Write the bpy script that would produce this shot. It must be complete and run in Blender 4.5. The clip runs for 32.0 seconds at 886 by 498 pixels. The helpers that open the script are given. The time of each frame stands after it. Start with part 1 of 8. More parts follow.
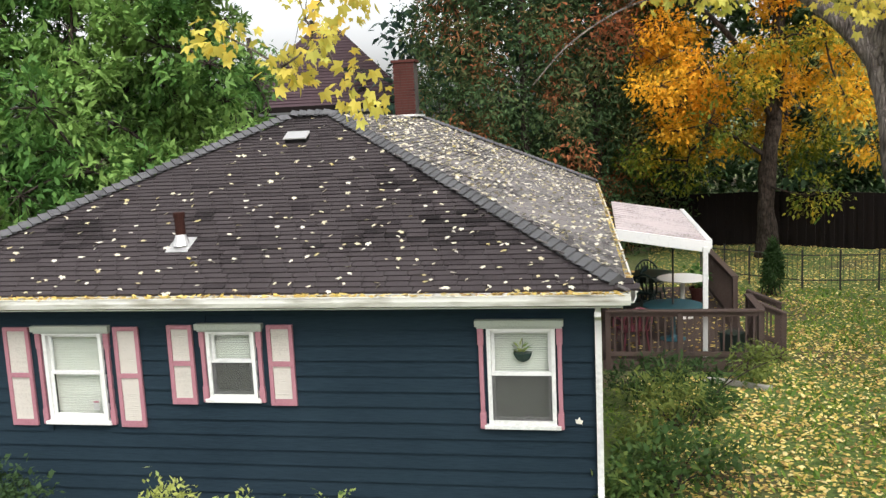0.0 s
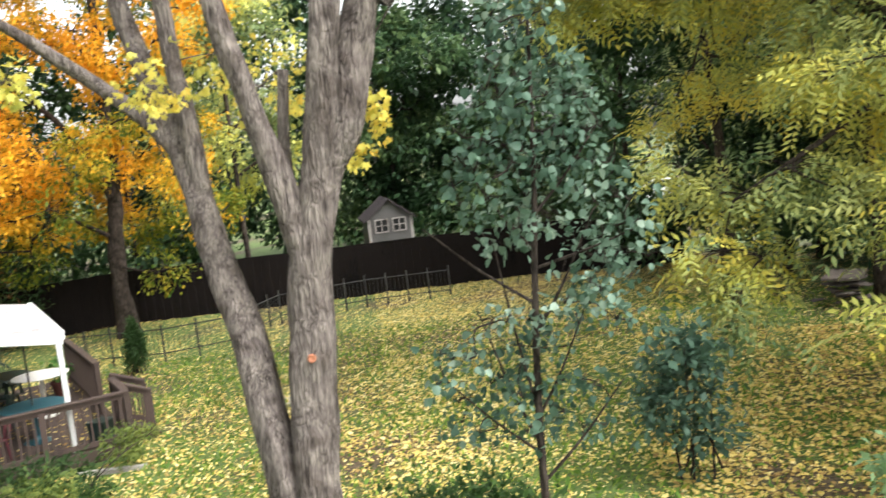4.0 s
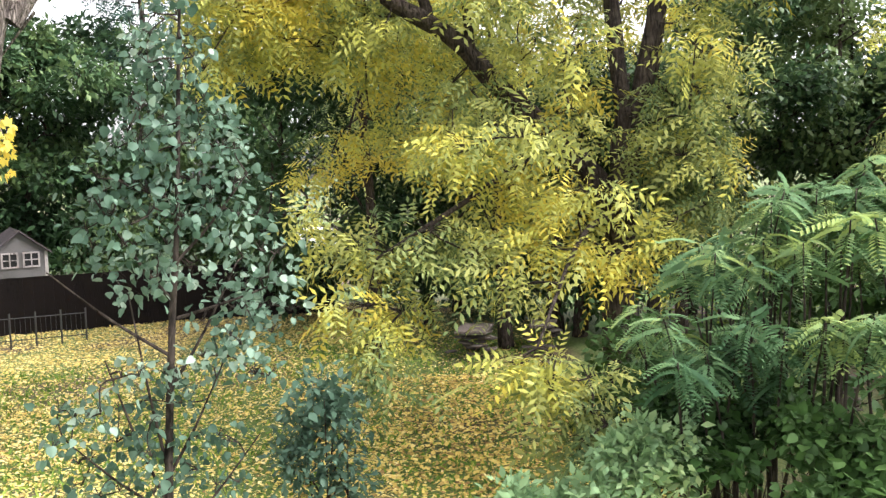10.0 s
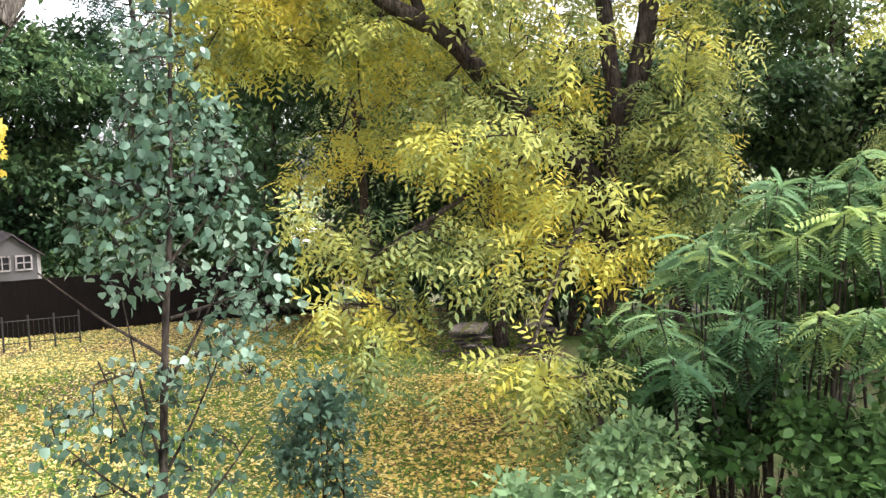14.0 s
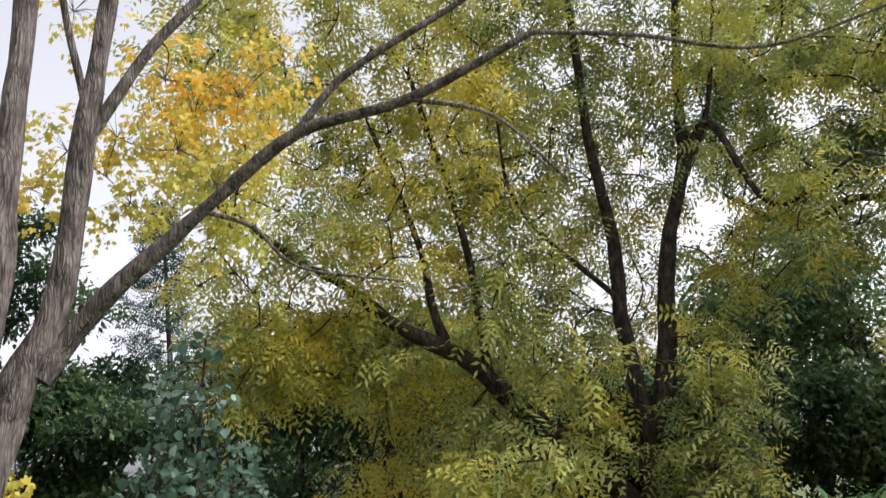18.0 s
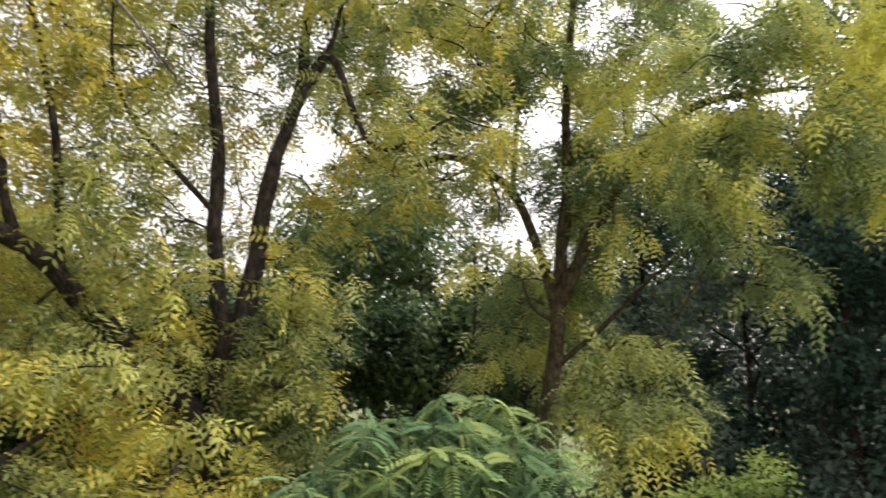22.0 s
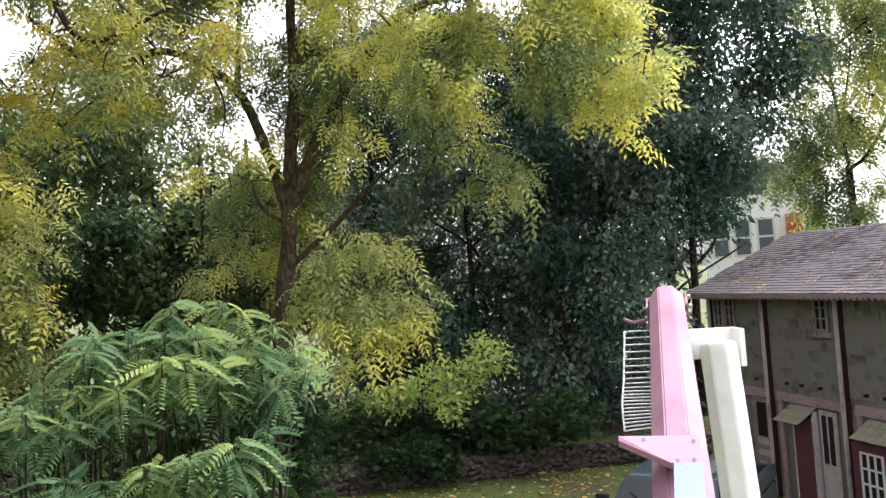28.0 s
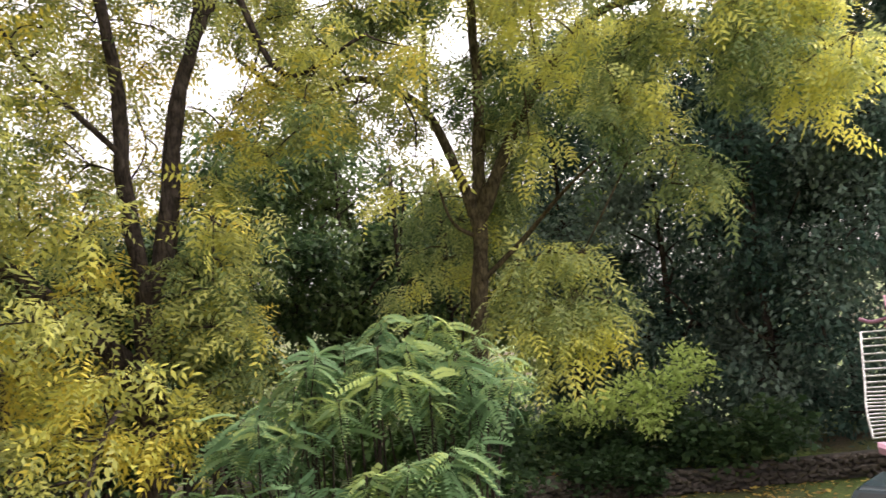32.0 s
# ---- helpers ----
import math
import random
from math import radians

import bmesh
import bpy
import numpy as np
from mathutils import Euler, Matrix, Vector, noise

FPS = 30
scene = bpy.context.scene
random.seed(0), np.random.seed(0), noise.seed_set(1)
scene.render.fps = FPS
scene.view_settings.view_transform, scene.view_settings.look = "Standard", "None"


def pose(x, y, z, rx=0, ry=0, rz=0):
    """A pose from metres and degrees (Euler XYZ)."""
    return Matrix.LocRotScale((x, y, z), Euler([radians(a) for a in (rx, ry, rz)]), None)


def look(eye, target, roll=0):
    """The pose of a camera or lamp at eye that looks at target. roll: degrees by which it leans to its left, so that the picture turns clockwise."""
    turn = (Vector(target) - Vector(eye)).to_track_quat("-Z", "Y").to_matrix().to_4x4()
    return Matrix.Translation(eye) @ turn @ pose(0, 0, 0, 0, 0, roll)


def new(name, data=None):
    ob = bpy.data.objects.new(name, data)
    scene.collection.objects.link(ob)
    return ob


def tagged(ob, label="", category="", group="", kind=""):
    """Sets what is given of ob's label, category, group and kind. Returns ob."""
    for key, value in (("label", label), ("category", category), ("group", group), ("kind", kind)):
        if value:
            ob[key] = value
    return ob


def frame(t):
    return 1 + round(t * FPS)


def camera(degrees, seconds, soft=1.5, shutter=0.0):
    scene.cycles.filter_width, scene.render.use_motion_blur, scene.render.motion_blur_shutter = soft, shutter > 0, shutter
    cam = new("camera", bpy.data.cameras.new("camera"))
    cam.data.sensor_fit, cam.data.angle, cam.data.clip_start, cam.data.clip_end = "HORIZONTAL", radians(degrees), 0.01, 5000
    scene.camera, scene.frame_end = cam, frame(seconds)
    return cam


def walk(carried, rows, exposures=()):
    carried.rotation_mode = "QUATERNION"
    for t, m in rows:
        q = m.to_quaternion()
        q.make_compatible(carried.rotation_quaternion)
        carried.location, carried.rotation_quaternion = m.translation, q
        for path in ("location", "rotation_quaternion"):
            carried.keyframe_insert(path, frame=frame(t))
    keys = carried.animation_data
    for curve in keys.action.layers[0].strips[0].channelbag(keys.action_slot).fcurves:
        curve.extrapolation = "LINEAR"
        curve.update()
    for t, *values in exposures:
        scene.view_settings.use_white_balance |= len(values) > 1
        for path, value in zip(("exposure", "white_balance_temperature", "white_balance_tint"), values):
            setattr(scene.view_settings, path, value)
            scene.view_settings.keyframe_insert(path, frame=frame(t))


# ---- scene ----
EYE = Vector((0.0, 0.0, 4.8))
# seconds, bearing (clockwise from +y), tilt, roll, and the eye's drift from its mean place
TURN = [(0.0,-8.84,-8.30,-3.04,-0.286,0.299,-0.132), (0.5,-7.68,-8.31,-2.89,-0.293,0.274,-0.127), (1.0,-6.96,-8.13,-2.80,-0.293,0.222,-0.130), (1.5,-6.98,-7.50,-2.88,-0.298,0.144,-0.129), (2.0,-6.04,-7.59,-3.35,-0.311,0.082,-0.113), (2.5,1.61,-8.81,-4.95,-0.294,0.058,-0.116), (3.0,12.56,-9.88,-5.94,-0.223,0.029,-0.117), (3.5,23.09,-8.78,-6.26,-0.143,0.044,-0.105), (4.0,31.99,-6.58,-6.54,-0.061,0.047,-0.090), (4.5,37.14,-5.02,-6.18,-0.023,0.047,-0.076), (6.5,54.49,-7.47,-5.00,-0.085,0.086,-0.044), (7.0,52.26,-6.55,-4.19,-0.035,0.041,-0.039), (7.5,49.74,-6.43,-2.39,0.069,0.043,-0.076), (8.0,51.34,-6.46,-1.33,0.095,0.000,-0.071), (8.5,52.51,-6.04,-1.18,0.048,-0.028,-0.041), (9.0,53.63,-5.71,-1.03,0.024,-0.038,-0.028), (9.5,54.44,-5.36,-1.09,0.028,-0.030,-0.032), (10.0,54.64,-5.13,-1.33,0.033,-0.035,-0.025), (10.5,54.79,-5.18,-1.51,0.045,-0.030,-0.023), (11.0,55.00,-5.40,-1.62,0.070,-0.037,-0.039), (11.5,55.33,-5.64,-1.65,0.065,-0.033,-0.045), (12.0,55.48,-5.68,-1.61,0.039,-0.031,-0.029), (12.5,55.46,-5.48,-1.67,0.059,-0.031,-0.035), (13.0,55.41,-5.26,-1.66,0.058,-0.030,-0.049), (13.5,55.28,-5.16,-1.62,0.042,-0.024,-0.054), (15.5,52.84,-2.28,-2.56,0.077,-0.017,-0.020), (16.0,51.91,1.30,-2.35,0.058,-0.034,0.022), (16.5,51.82,6.42,-2.18,0.056,-0.015,0.066), (17.0,52.16,9.70,-2.40,0.045,-0.032,0.086), (17.5,53.16,12.43,-3.24,0.038,-0.056,0.101), (18.0,54.26,15.66,-4.38,0.028,-0.067,0.110), (18.5,55.56,17.80,-5.23,0.026,-0.064,0.111), (19.0,56.32,17.12,-5.23,0.036,-0.042,0.108), (19.5,56.67,15.02,-4.97,0.060,-0.014,0.102), (20.0,56.94,14.42,-4.24,0.036,-0.022,0.100), (20.5,57.77,14.10,-2.92,0.026,-0.022,0.091), (21.0,61.96,12.77,-1.33,0.021,-0.010,0.099), (21.5,70.96,10.85,-0.84,0.047,-0.051,0.072), (22.0,80.51,9.30,-0.64,0.074,-0.104,0.070), (22.5,88.68,8.02,0.03,0.106,-0.099,0.101), (23.0,95.06,6.18,-0.85,0.073,-0.112,0.097), (23.5,98.32,4.44,-2.15,0.099,-0.131,0.089), (24.0,99.33,3.33,-3.08,0.092,-0.132,0.082), (24.5,99.62,2.71,-3.76,0.073,-0.136,0.078), (25.0,99.73,2.48,-3.73,0.074,-0.118,0.085), (25.5,99.13,2.89,-3.80,0.048,-0.094,0.090), (27.5,98.53,2.05,-4.23,0.081,-0.083,0.064), (28.0,98.03,2.00,-4.16,0.087,-0.075,0.064), (28.5,97.44,2.10,-4.42,0.090,-0.075,0.066), (29.0,96.82,2.35,-4.53,0.084,-0.070,0.068), (29.5,96.23,2.67,-4.30,0.093,-0.068,0.067), (30.0,95.65,2.97,-4.45,0.101,-0.060,0.066), (30.5,94.98,3.24,-4.80,0.098,-0.035,0.069), (31.0,93.64,3.64,-4.86,0.088,0.009,0.065), (31.5,90.56,3.89,-5.40,0.088,0.076,0.059), (32.0,86.18,3.94,-6.11,0.111,0.145,0.041)]


def heading(bearing, tilt):
    a, b = radians(bearing), radians(tilt)
    return Vector((math.sin(a) * math.cos(b), math.cos(a) * math.cos(b), math.sin(b)))


cam = camera(54.2, 32.0, soft=1.4, shutter=0.3)
walk(cam, [(t, look(EYE + Vector((x, y, z)), EYE + Vector((x, y, z)) + heading(a, p), r)) for t, a, p, r, x, y, z in TURN],
     exposures=[(0, -0.20, 6500, 10), (2.2, -0.22, 6500, 10), (4.0, 0.58, 6450, 8), (7.0, 1.18, 6450, 14), (9.0, 1.10, 6400, 14), (15.5, 1.14, 6350, 14), (16.5, 0.60, 6350, 15), (17.0, 0.30, 6350, 15), (18.0, -0.20, 6250, 15), (19.0, -0.62, 6330, 15), (21.0, -0.58, 6900, 17), (22.2, 0.42, 6700, 19), (23.0, 0.44, 6400, 20), (24.0, 0.60, 6280, 19), (29.0, 0.60, 6330, 19), (32, 0.56, 6950, 20)])

# ---- light ----
world = bpy.data.worlds.new("overcast")
scene.world = world
world.use_nodes = True
wn = world.node_tree.nodes
sky = wn.new("ShaderNodeTexSky")
sky.sky_type = "NISHITA"
sky.sun_disc = False
SUN_EL, SUN_AZ = radians(48), radians(150)
sky.sun_elevation, sky.sun_rotation = SUN_EL, SUN_AZ
sky.air_density, sky.dust_density, sky.ozone_density = 1.0, 5.0, 1.0
pale = wn.new("ShaderNodeHueSaturation")
pale.inputs["Saturation"].default_value = 0.12
pale.inputs["Value"].default_value = 2.5
world.node_tree.links.new(sky.outputs[0], pale.inputs["Color"])
world.node_tree.links.new(pale.outputs[0], wn["Background"].inputs["Color"])
wn["Background"].inputs["Strength"].default_value = 0.15
sun = new("sun", bpy.data.lights.new("sun", "SUN"))
sun.data.energy, sun.data.angle, sun.data.color = 0.7, radians(25), (1.0, 0.96, 0.9)
sun_dir = Vector((math.sin(SUN_AZ) * math.cos(SUN_EL), math.cos(SUN_AZ) * math.cos(SUN_EL), math.sin(SUN_EL)))
sun.matrix_world = look(sun_dir * 60, (0, 0, 0))


# ---- materials ----
def nodes_of(name):
    m = bpy.data.materials.new(name)
    m.use_nodes = True
    return m, m.node_tree.nodes, m.node_tree.links, m.node_tree.nodes["Principled BSDF"]


def ramp(n, stops):
    r = n.new("ShaderNodeValToRGB")
    while len(r.color_ramp.elements) < len(stops):
        r.color_ramp.elements.new(0.5)
    for e, (p, c) in zip(r.color_ramp.elements, stops):
        e.position, e.color = p, (*c, 1)
    return r


def surface(name, c1, c2, rough=0.7, scale=6.0, stretch=(1, 1, 1), bump=0.3, fine=60.0, metal=0.0, spread=0.12, c3=None, stain=0.8):
    """Two-scale mottled surface in object space, with a little change from piece to piece."""
    m, n, l, b = nodes_of(name)
    co = n.new("ShaderNodeTexCoord")
    mp = n.new("ShaderNodeMapping")
    mp.inputs["Scale"].default_value = stretch
    obj = n.new("ShaderNodeObjectInfo")
    isl = n.new("ShaderNodeNewGeometry")
    off = n.new("ShaderNodeVectorMath")
    l.new(co.outputs["Object"], off.inputs[0])
    l.new(obj.outputs["Location"], off.inputs[1])
    l.new(off.outputs[0], mp.inputs["Vector"])
    big, small = n.new("ShaderNodeTexNoise"), n.new("ShaderNodeTexNoise")
    big.inputs["Scale"].default_value, small.inputs["Scale"].default_value = scale * 0.25, fine
    big.inputs["Detail"].default_value, small.inputs["Detail"].default_value = 6, 4
    l.new(isl.outputs["Position"], big.inputs["Vector"])
    l.new(mp.outputs[0], small.inputs["Vector"])
    add = n.new("ShaderNodeMath")
    add.operation = "MULTIPLY_ADD"
    l.new(big.outputs["Fac"], add.inputs[0])
    add.inputs[1].default_value = stain
    l.new(small.outputs["Fac"], add.inputs[2])
    info = n.new("ShaderNodeMath")
    info.operation = "ADD"
    l.new(obj.outputs["Random"], info.inputs[0])
    l.new(isl.outputs["Random Per Island"], info.inputs[1])
    add2 = n.new("ShaderNodeMath")
    add2.operation = "MULTIPLY_ADD"
    l.new(info.outputs[0], add2.inputs[0])
    add2.inputs[1].default_value = spread * 0.75
    l.new(add.outputs[0], add2.inputs[2])
    lo = 0.5 + stain * 0.5 - 0.22 + spread * 0.5
    k = min(1.0, 1.16 / (lo + 0.42))
    r = ramp(n, [(lo * k, c1), (min((lo + 0.42) * k, 1.0), c2)] if c3 is None else [(lo * k, c1), ((lo + 0.2) * k, c2), (min((lo + 0.42) * k, 1.0), c3)])
    sc = n.new("ShaderNodeMath")
    sc.operation = "MULTIPLY"
    sc.inputs[1].default_value = k
    l.new(add2.outputs[0], sc.inputs[0])
    l.new(sc.outputs[0], r.inputs[0])
    l.new(r.outputs[0], b.inputs["Base Color"])
    b.inputs["Roughness"].default_value, b.inputs["Metallic"].default_value = rough, metal
    if rough >= 0.85:
        b.inputs["Specular IOR Level"].default_value = 0.12
    if bump:
        bp = n.new("ShaderNodeBump")
        bp.inputs["Strength"].default_value, bp.inputs["Distance"].default_value = bump, 0.02
        l.new(small.outputs["Fac"], bp.inputs["Height"])
        l.new(bp.outputs[0], b.inputs["Normal"])
    return m


def leafage(name, stops, through_light=0.35, rough=0.55, tone=0.15, gain=1.65, gloss=0.2):
    """Leaves: colour by each leaf's own tint, with a lighter thin body that lets light through."""
    m, n, l, b = nodes_of(name)
    tint = n.new("ShaderNodeAttribute")
    tint.attribute_name = "tint"
    isl = n.new("ShaderNodeNewGeometry")
    mix = n.new("ShaderNodeMath")
    mix.operation = "MULTIPLY_ADD"
    l.new(isl.outputs["Random Per Island"], mix.inputs[0])
    mix.inputs[1].default_value = tone
    l.new(tint.outputs["Fac"], mix.inputs[2])
    r = ramp(n, [(p, tuple(min(0.85, q * gain) for q in c)) for p, c in stops])
    l.new(mix.outputs[0], r.inputs[0])
    l.new(r.outputs[0], b.inputs["Base Color"])
    b.inputs["Roughness"].default_value = rough
    b.inputs["Specular IOR Level"].default_value = gloss
    t = n.new("ShaderNodeBsdfTranslucent")
    l.new(r.outputs[0], t.inputs["Color"])
    ms = n.new("ShaderNodeMixShader")
    ms.inputs[0].default_value = through_light
    l.new(b.outputs[0], ms.inputs[1])
    l.new(t.outputs[0], ms.inputs[2])
    l.new(ms.outputs[0], n["Material Output"].inputs["Surface"])
    return m


def bark(name, c1, c2, plate=16.0, stretch=0.22, wander=0.22):
    """Scaly bark: long plates with dark fissures between them."""
    m, n, l, b = nodes_of(name)
    co = n.new("ShaderNodeTexCoord")
    warp = n.new("ShaderNodeTexNoise")
    warp.inputs["Scale"].default_value = 3.0
    mp = n.new("ShaderNodeMapping")
    mp.inputs["Scale"].default_value = (1, 1, stretch)
    l.new(co.outputs["Object"], mp.inputs["Vector"])
    l.new(co.outputs["Object"], warp.inputs["Vector"])
    add = n.new("ShaderNodeVectorMath")
    add.operation = "MULTIPLY_ADD"
    add.inputs[1].default_value = (wander, wander, wander)
    l.new(warp.outputs["Color"], add.inputs[0])
    l.new(mp.outputs[0], add.inputs[2])
    cell = n.new("ShaderNodeTexVoronoi")
    cell.feature = "DISTANCE_TO_EDGE"
    cell.inputs["Scale"].default_value = plate
    l.new(add.outputs[0], cell.inputs["Vector"])
    fine = n.new("ShaderNodeTexNoise")
    fine.inputs["Scale"].default_value, fine.inputs["Detail"].default_value = 26, 6
    l.new(mp.outputs[0], fine.inputs["Vector"])
    lift = n.new("ShaderNodeMath")
    lift.operation = "MULTIPLY_ADD"
    lift.inputs[1].default_value = 1.0
    l.new(cell.outputs["Distance"], lift.inputs[0])
    l.new(fine.outputs["Fac"], lift.inputs[2])
    r = ramp(n, [(0.34, c1), (0.55, tuple((p + q) / 2 for p, q in zip(c1, c2))), (0.80, c2)])
    l.new(lift.outputs[0], r.inputs[0])
    blotch = n.new("ShaderNodeTexNoise")
    blotch.inputs["Scale"].default_value, blotch.inputs["Detail"].default_value = 5.5, 5
    l.new(co.outputs["Object"], blotch.inputs["Vector"])
    pale = ramp(n, [(0.36, (0.62, 0.60, 0.58)), (0.50, (1.0, 1.0, 1.0)), (0.64, (1.32, 1.34, 1.30))])
    l.new(blotch.outputs["Fac"], pale.inputs[0])
    mul = n.new("ShaderNodeMix")
    mul.data_type, mul.blend_type = "RGBA", "MULTIPLY"
    mul.inputs[0].default_value = 1.0
    l.new(r.outputs[0], mul.inputs[6])
    l.new(pale.outputs[0], mul.inputs[7])
    l.new(mul.outputs[2], b.inputs["Base Color"])
    b.inputs["Roughness"].default_value = 0.95
    b.inputs["Specular IOR Level"].default_value = 0.15
    bp = n.new("ShaderNodeBump")
    bp.inputs["Strength"].default_value, bp.inputs["Distance"].default_value = 1.0, 0.035
    l.new(lift.outputs[0], bp.inputs["Height"])
    l.new(bp.outputs[0], b.inputs["Normal"])
    return m


def pane_glass(name, tint=(0.9, 0.95, 0.95), rough=0.02):
    m, n, l, b = nodes_of(name)
    b.inputs["Base Color"].default_value = (*tint, 1)
    b.inputs["Transmission Weight"].default_value = 1.0
    b.inputs["Roughness"].default_value, b.inputs["IOR"].default_value = rough, 1.45
    return m


SIDING = surface("blue_siding_paint", (0.009, 0.018, 0.027), (0.015, 0.028, 0.040), 0.86, 3, (0.4, 6, 6), 0.15, 14, stain=0.6)
HOUSE_WHITE = surface("fresh_white_paint", (0.84, 0.85, 0.88), (0.90, 0.91, 0.93), 0.4, 3, bump=0.03, fine=20)
WHITE = surface("white_paint", (0.56, 0.56, 0.55), (0.68, 0.68, 0.67), 0.45, 3, bump=0.05, fine=20)
GUTTER = surface("gutter_white", (0.34, 0.32, 0.27), (0.70, 0.69, 0.65), 0.4, 8, (0.3, 3, 3), 0.05, 5)
GREYGREEN = surface("grey_green_trim", (0.28, 0.31, 0.27), (0.36, 0.385, 0.34), 0.6, 3, bump=0.05)
PINK_TRIM = surface("dusty_pink_paint", (0.26, 0.105, 0.135), (0.35, 0.155, 0.19), 0.6, 4, bump=0.08)
LOUVRE = surface("cream_louvre_paint", (0.40, 0.375, 0.33), (0.50, 0.47, 0.42), 0.6, 4, bump=0.05)
BLIND = surface("cream_blind", (0.62, 0.61, 0.54), (0.72, 0.71, 0.64), 0.7, 4, bump=0.03)
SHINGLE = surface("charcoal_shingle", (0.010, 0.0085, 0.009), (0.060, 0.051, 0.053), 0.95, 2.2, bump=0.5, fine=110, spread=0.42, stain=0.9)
# east slope's copy of the shingle, nearly four times as pale
SHINGLE_EAST = surface("pale_east_shingle", (0.06, 0.056, 0.056), (0.22, 0.205, 0.20), 0.95, 2.2, bump=0.5, fine=110, spread=0.3, stain=0.9)
HIP_CAP = surface("hip_cap_shingle", (0.028, 0.028, 0.031), (0.12, 0.12, 0.125), 0.95, 3, bump=0.5, fine=110, spread=0.3)
PIPE = surface("rusty_brown_pipe", (0.008, 0.004, 0.004), (0.035, 0.014, 0.011), 0.9, 8)
FLASHING = surface("dull_metal_flashing", (0.45, 0.45, 0.45), (0.66, 0.66, 0.66), 0.4, 6, bump=0.1, metal=0.6)
BARK_GREY = bark("grey_maple_bark", (0.034, 0.027, 0.025), (0.205, 0.172, 0.155), 38, 0.12, 0.10)
BARK_DARK = bark("dark_furrowed_bark", (0.010, 0.008, 0.007), (0.062, 0.048, 0.040), 9)
BARK_OLIVE = bark("olive_grey_bark", (0.022, 0.018, 0.011), (0.115, 0.092, 0.055), 9)
CUT_WOOD = surface("fresh_orange_scar", (0.22, 0.07, 0.035), (0.36, 0.14, 0.075), 0.8, 10)
DECK_WOOD = surface("brown_deck_stain", (0.020, 0.012, 0.010), (0.065, 0.042, 0.034), 0.75, 4, (2, 12, 12), 0.4, 9, spread=0.2)
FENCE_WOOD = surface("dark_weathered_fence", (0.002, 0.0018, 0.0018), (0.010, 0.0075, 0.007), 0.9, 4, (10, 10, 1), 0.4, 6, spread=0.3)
IRON = surface("black_iron", (0.012, 0.012, 0.012), (0.03, 0.03, 0.03), 0.5, 10, bump=0.05)
CONCRETE = surface("pale_concrete", (0.22, 0.20, 0.18), (0.40, 0.38, 0.35), 0.9, 5, bump=0.3)
BLOCK = surface("grey_concrete_block", (0.070, 0.066, 0.061), (0.185, 0.175, 0.160), 0.95, 1.4, bump=0.15, fine=3, spread=0.30, stain=0.5)
MORTAR = surface("dark_mortar", (0.045, 0.041, 0.038), (0.095, 0.088, 0.08), 0.95, 8)
MAROON = surface("maroon_paint", (0.070, 0.018, 0.032), (0.115, 0.035, 0.055), 0.5, 4, bump=0.1)
MAROON_DARK = surface("faded_mauve_trim", (0.09, 0.06, 0.066), (0.26, 0.19, 0.20), 0.7, 5, bump=0.2)
WEATHERED = surface("weathered_grey_paint", (0.07, 0.06, 0.055), (0.26, 0.235, 0.225), 0.8, 6, (6, 6, 1), 0.2, 6)
POST_PALE = surface("pale_pink_post_paint", (0.18, 0.15, 0.145), (0.46, 0.40, 0.40), 0.7, 6, (6, 6, 1), 0.2, 6)
MAUVE = surface("dusty_mauve_paint", (0.17, 0.115, 0.135), (0.33, 0.245, 0.265), 0.85, 5, (1, 1, 1), 0.15, 20)
BARN_SHINGLE = surface("mossy_slate", (0.045, 0.041, 0.046), (0.190, 0.176, 0.186), 0.9, 1.2, bump=0.4, fine=40, spread=0.35)
MOSSY = surface("mossy_shingle", (0.08, 0.075, 0.06), (0.27, 0.25, 0.19), 0.95, 8, bump=0.4, fine=30, spread=0.4)
STONE = surface("fieldstone", (0.018, 0.015, 0.013), (0.115, 0.098, 0.086), 0.95, 5, bump=0.7, fine=22, spread=0.5)
SLAB = surface("flagstone", (0.06, 0.05, 0.045), (0.15, 0.125, 0.11), 0.9, 5, bump=0.4, fine=20, spread=0.2)
BOOM_PINK = surface("faded_pink_gelcoat", (0.27, 0.122, 0.190), (0.35, 0.185, 0.24), 0.75, 3, (1, 1, 1), 0.03, 2, stain=1.0)
BOOM_WHITE = surface("off_white_gelcoat", (0.76, 0.77, 0.73), (0.86, 0.87, 0.84), 0.35, 3, bump=0.0, fine=4)
PANE_FAR = surface("grey_window_pane", (0.06, 0.075, 0.095), (0.12, 0.14, 0.17), 0.1, 2, bump=0.0)
BOOM_GREY = surface("pale_blue_grey_plate", (0.15, 0.20, 0.28), (0.20, 0.26, 0.35), 0.8, 3, bump=0.05)
STEEL = surface("galvanised_wire", (0.30, 0.30, 0.30), (0.50, 0.50, 0.50), 0.4, 10, bump=0.1, metal=0.7)
TRUCK = surface("dark_green_car_paint", (0.014, 0.026, 0.032), (0.022, 0.038, 0.045), 0.25, 2, bump=0.0, fine=5)
RUBBER = surface("black_rubber", (0.010, 0.010, 0.010), (0.022, 0.022, 0.022), 0.85, 10)
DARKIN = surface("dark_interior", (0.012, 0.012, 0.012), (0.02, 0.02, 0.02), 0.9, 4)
SHEDPAINT = surface("pale_grey_shed_paint", (0.045, 0.042, 0.041), (0.085, 0.080, 0.078), 0.8, 4, bump=0.1)
PURPLE_ROOF = surface("purple_brown_shingle", (0.030, 0.019, 0.023), (0.068, 0.046, 0.052), 0.95, 5, (1, 1, 1), 0.4, 40, spread=0.3)
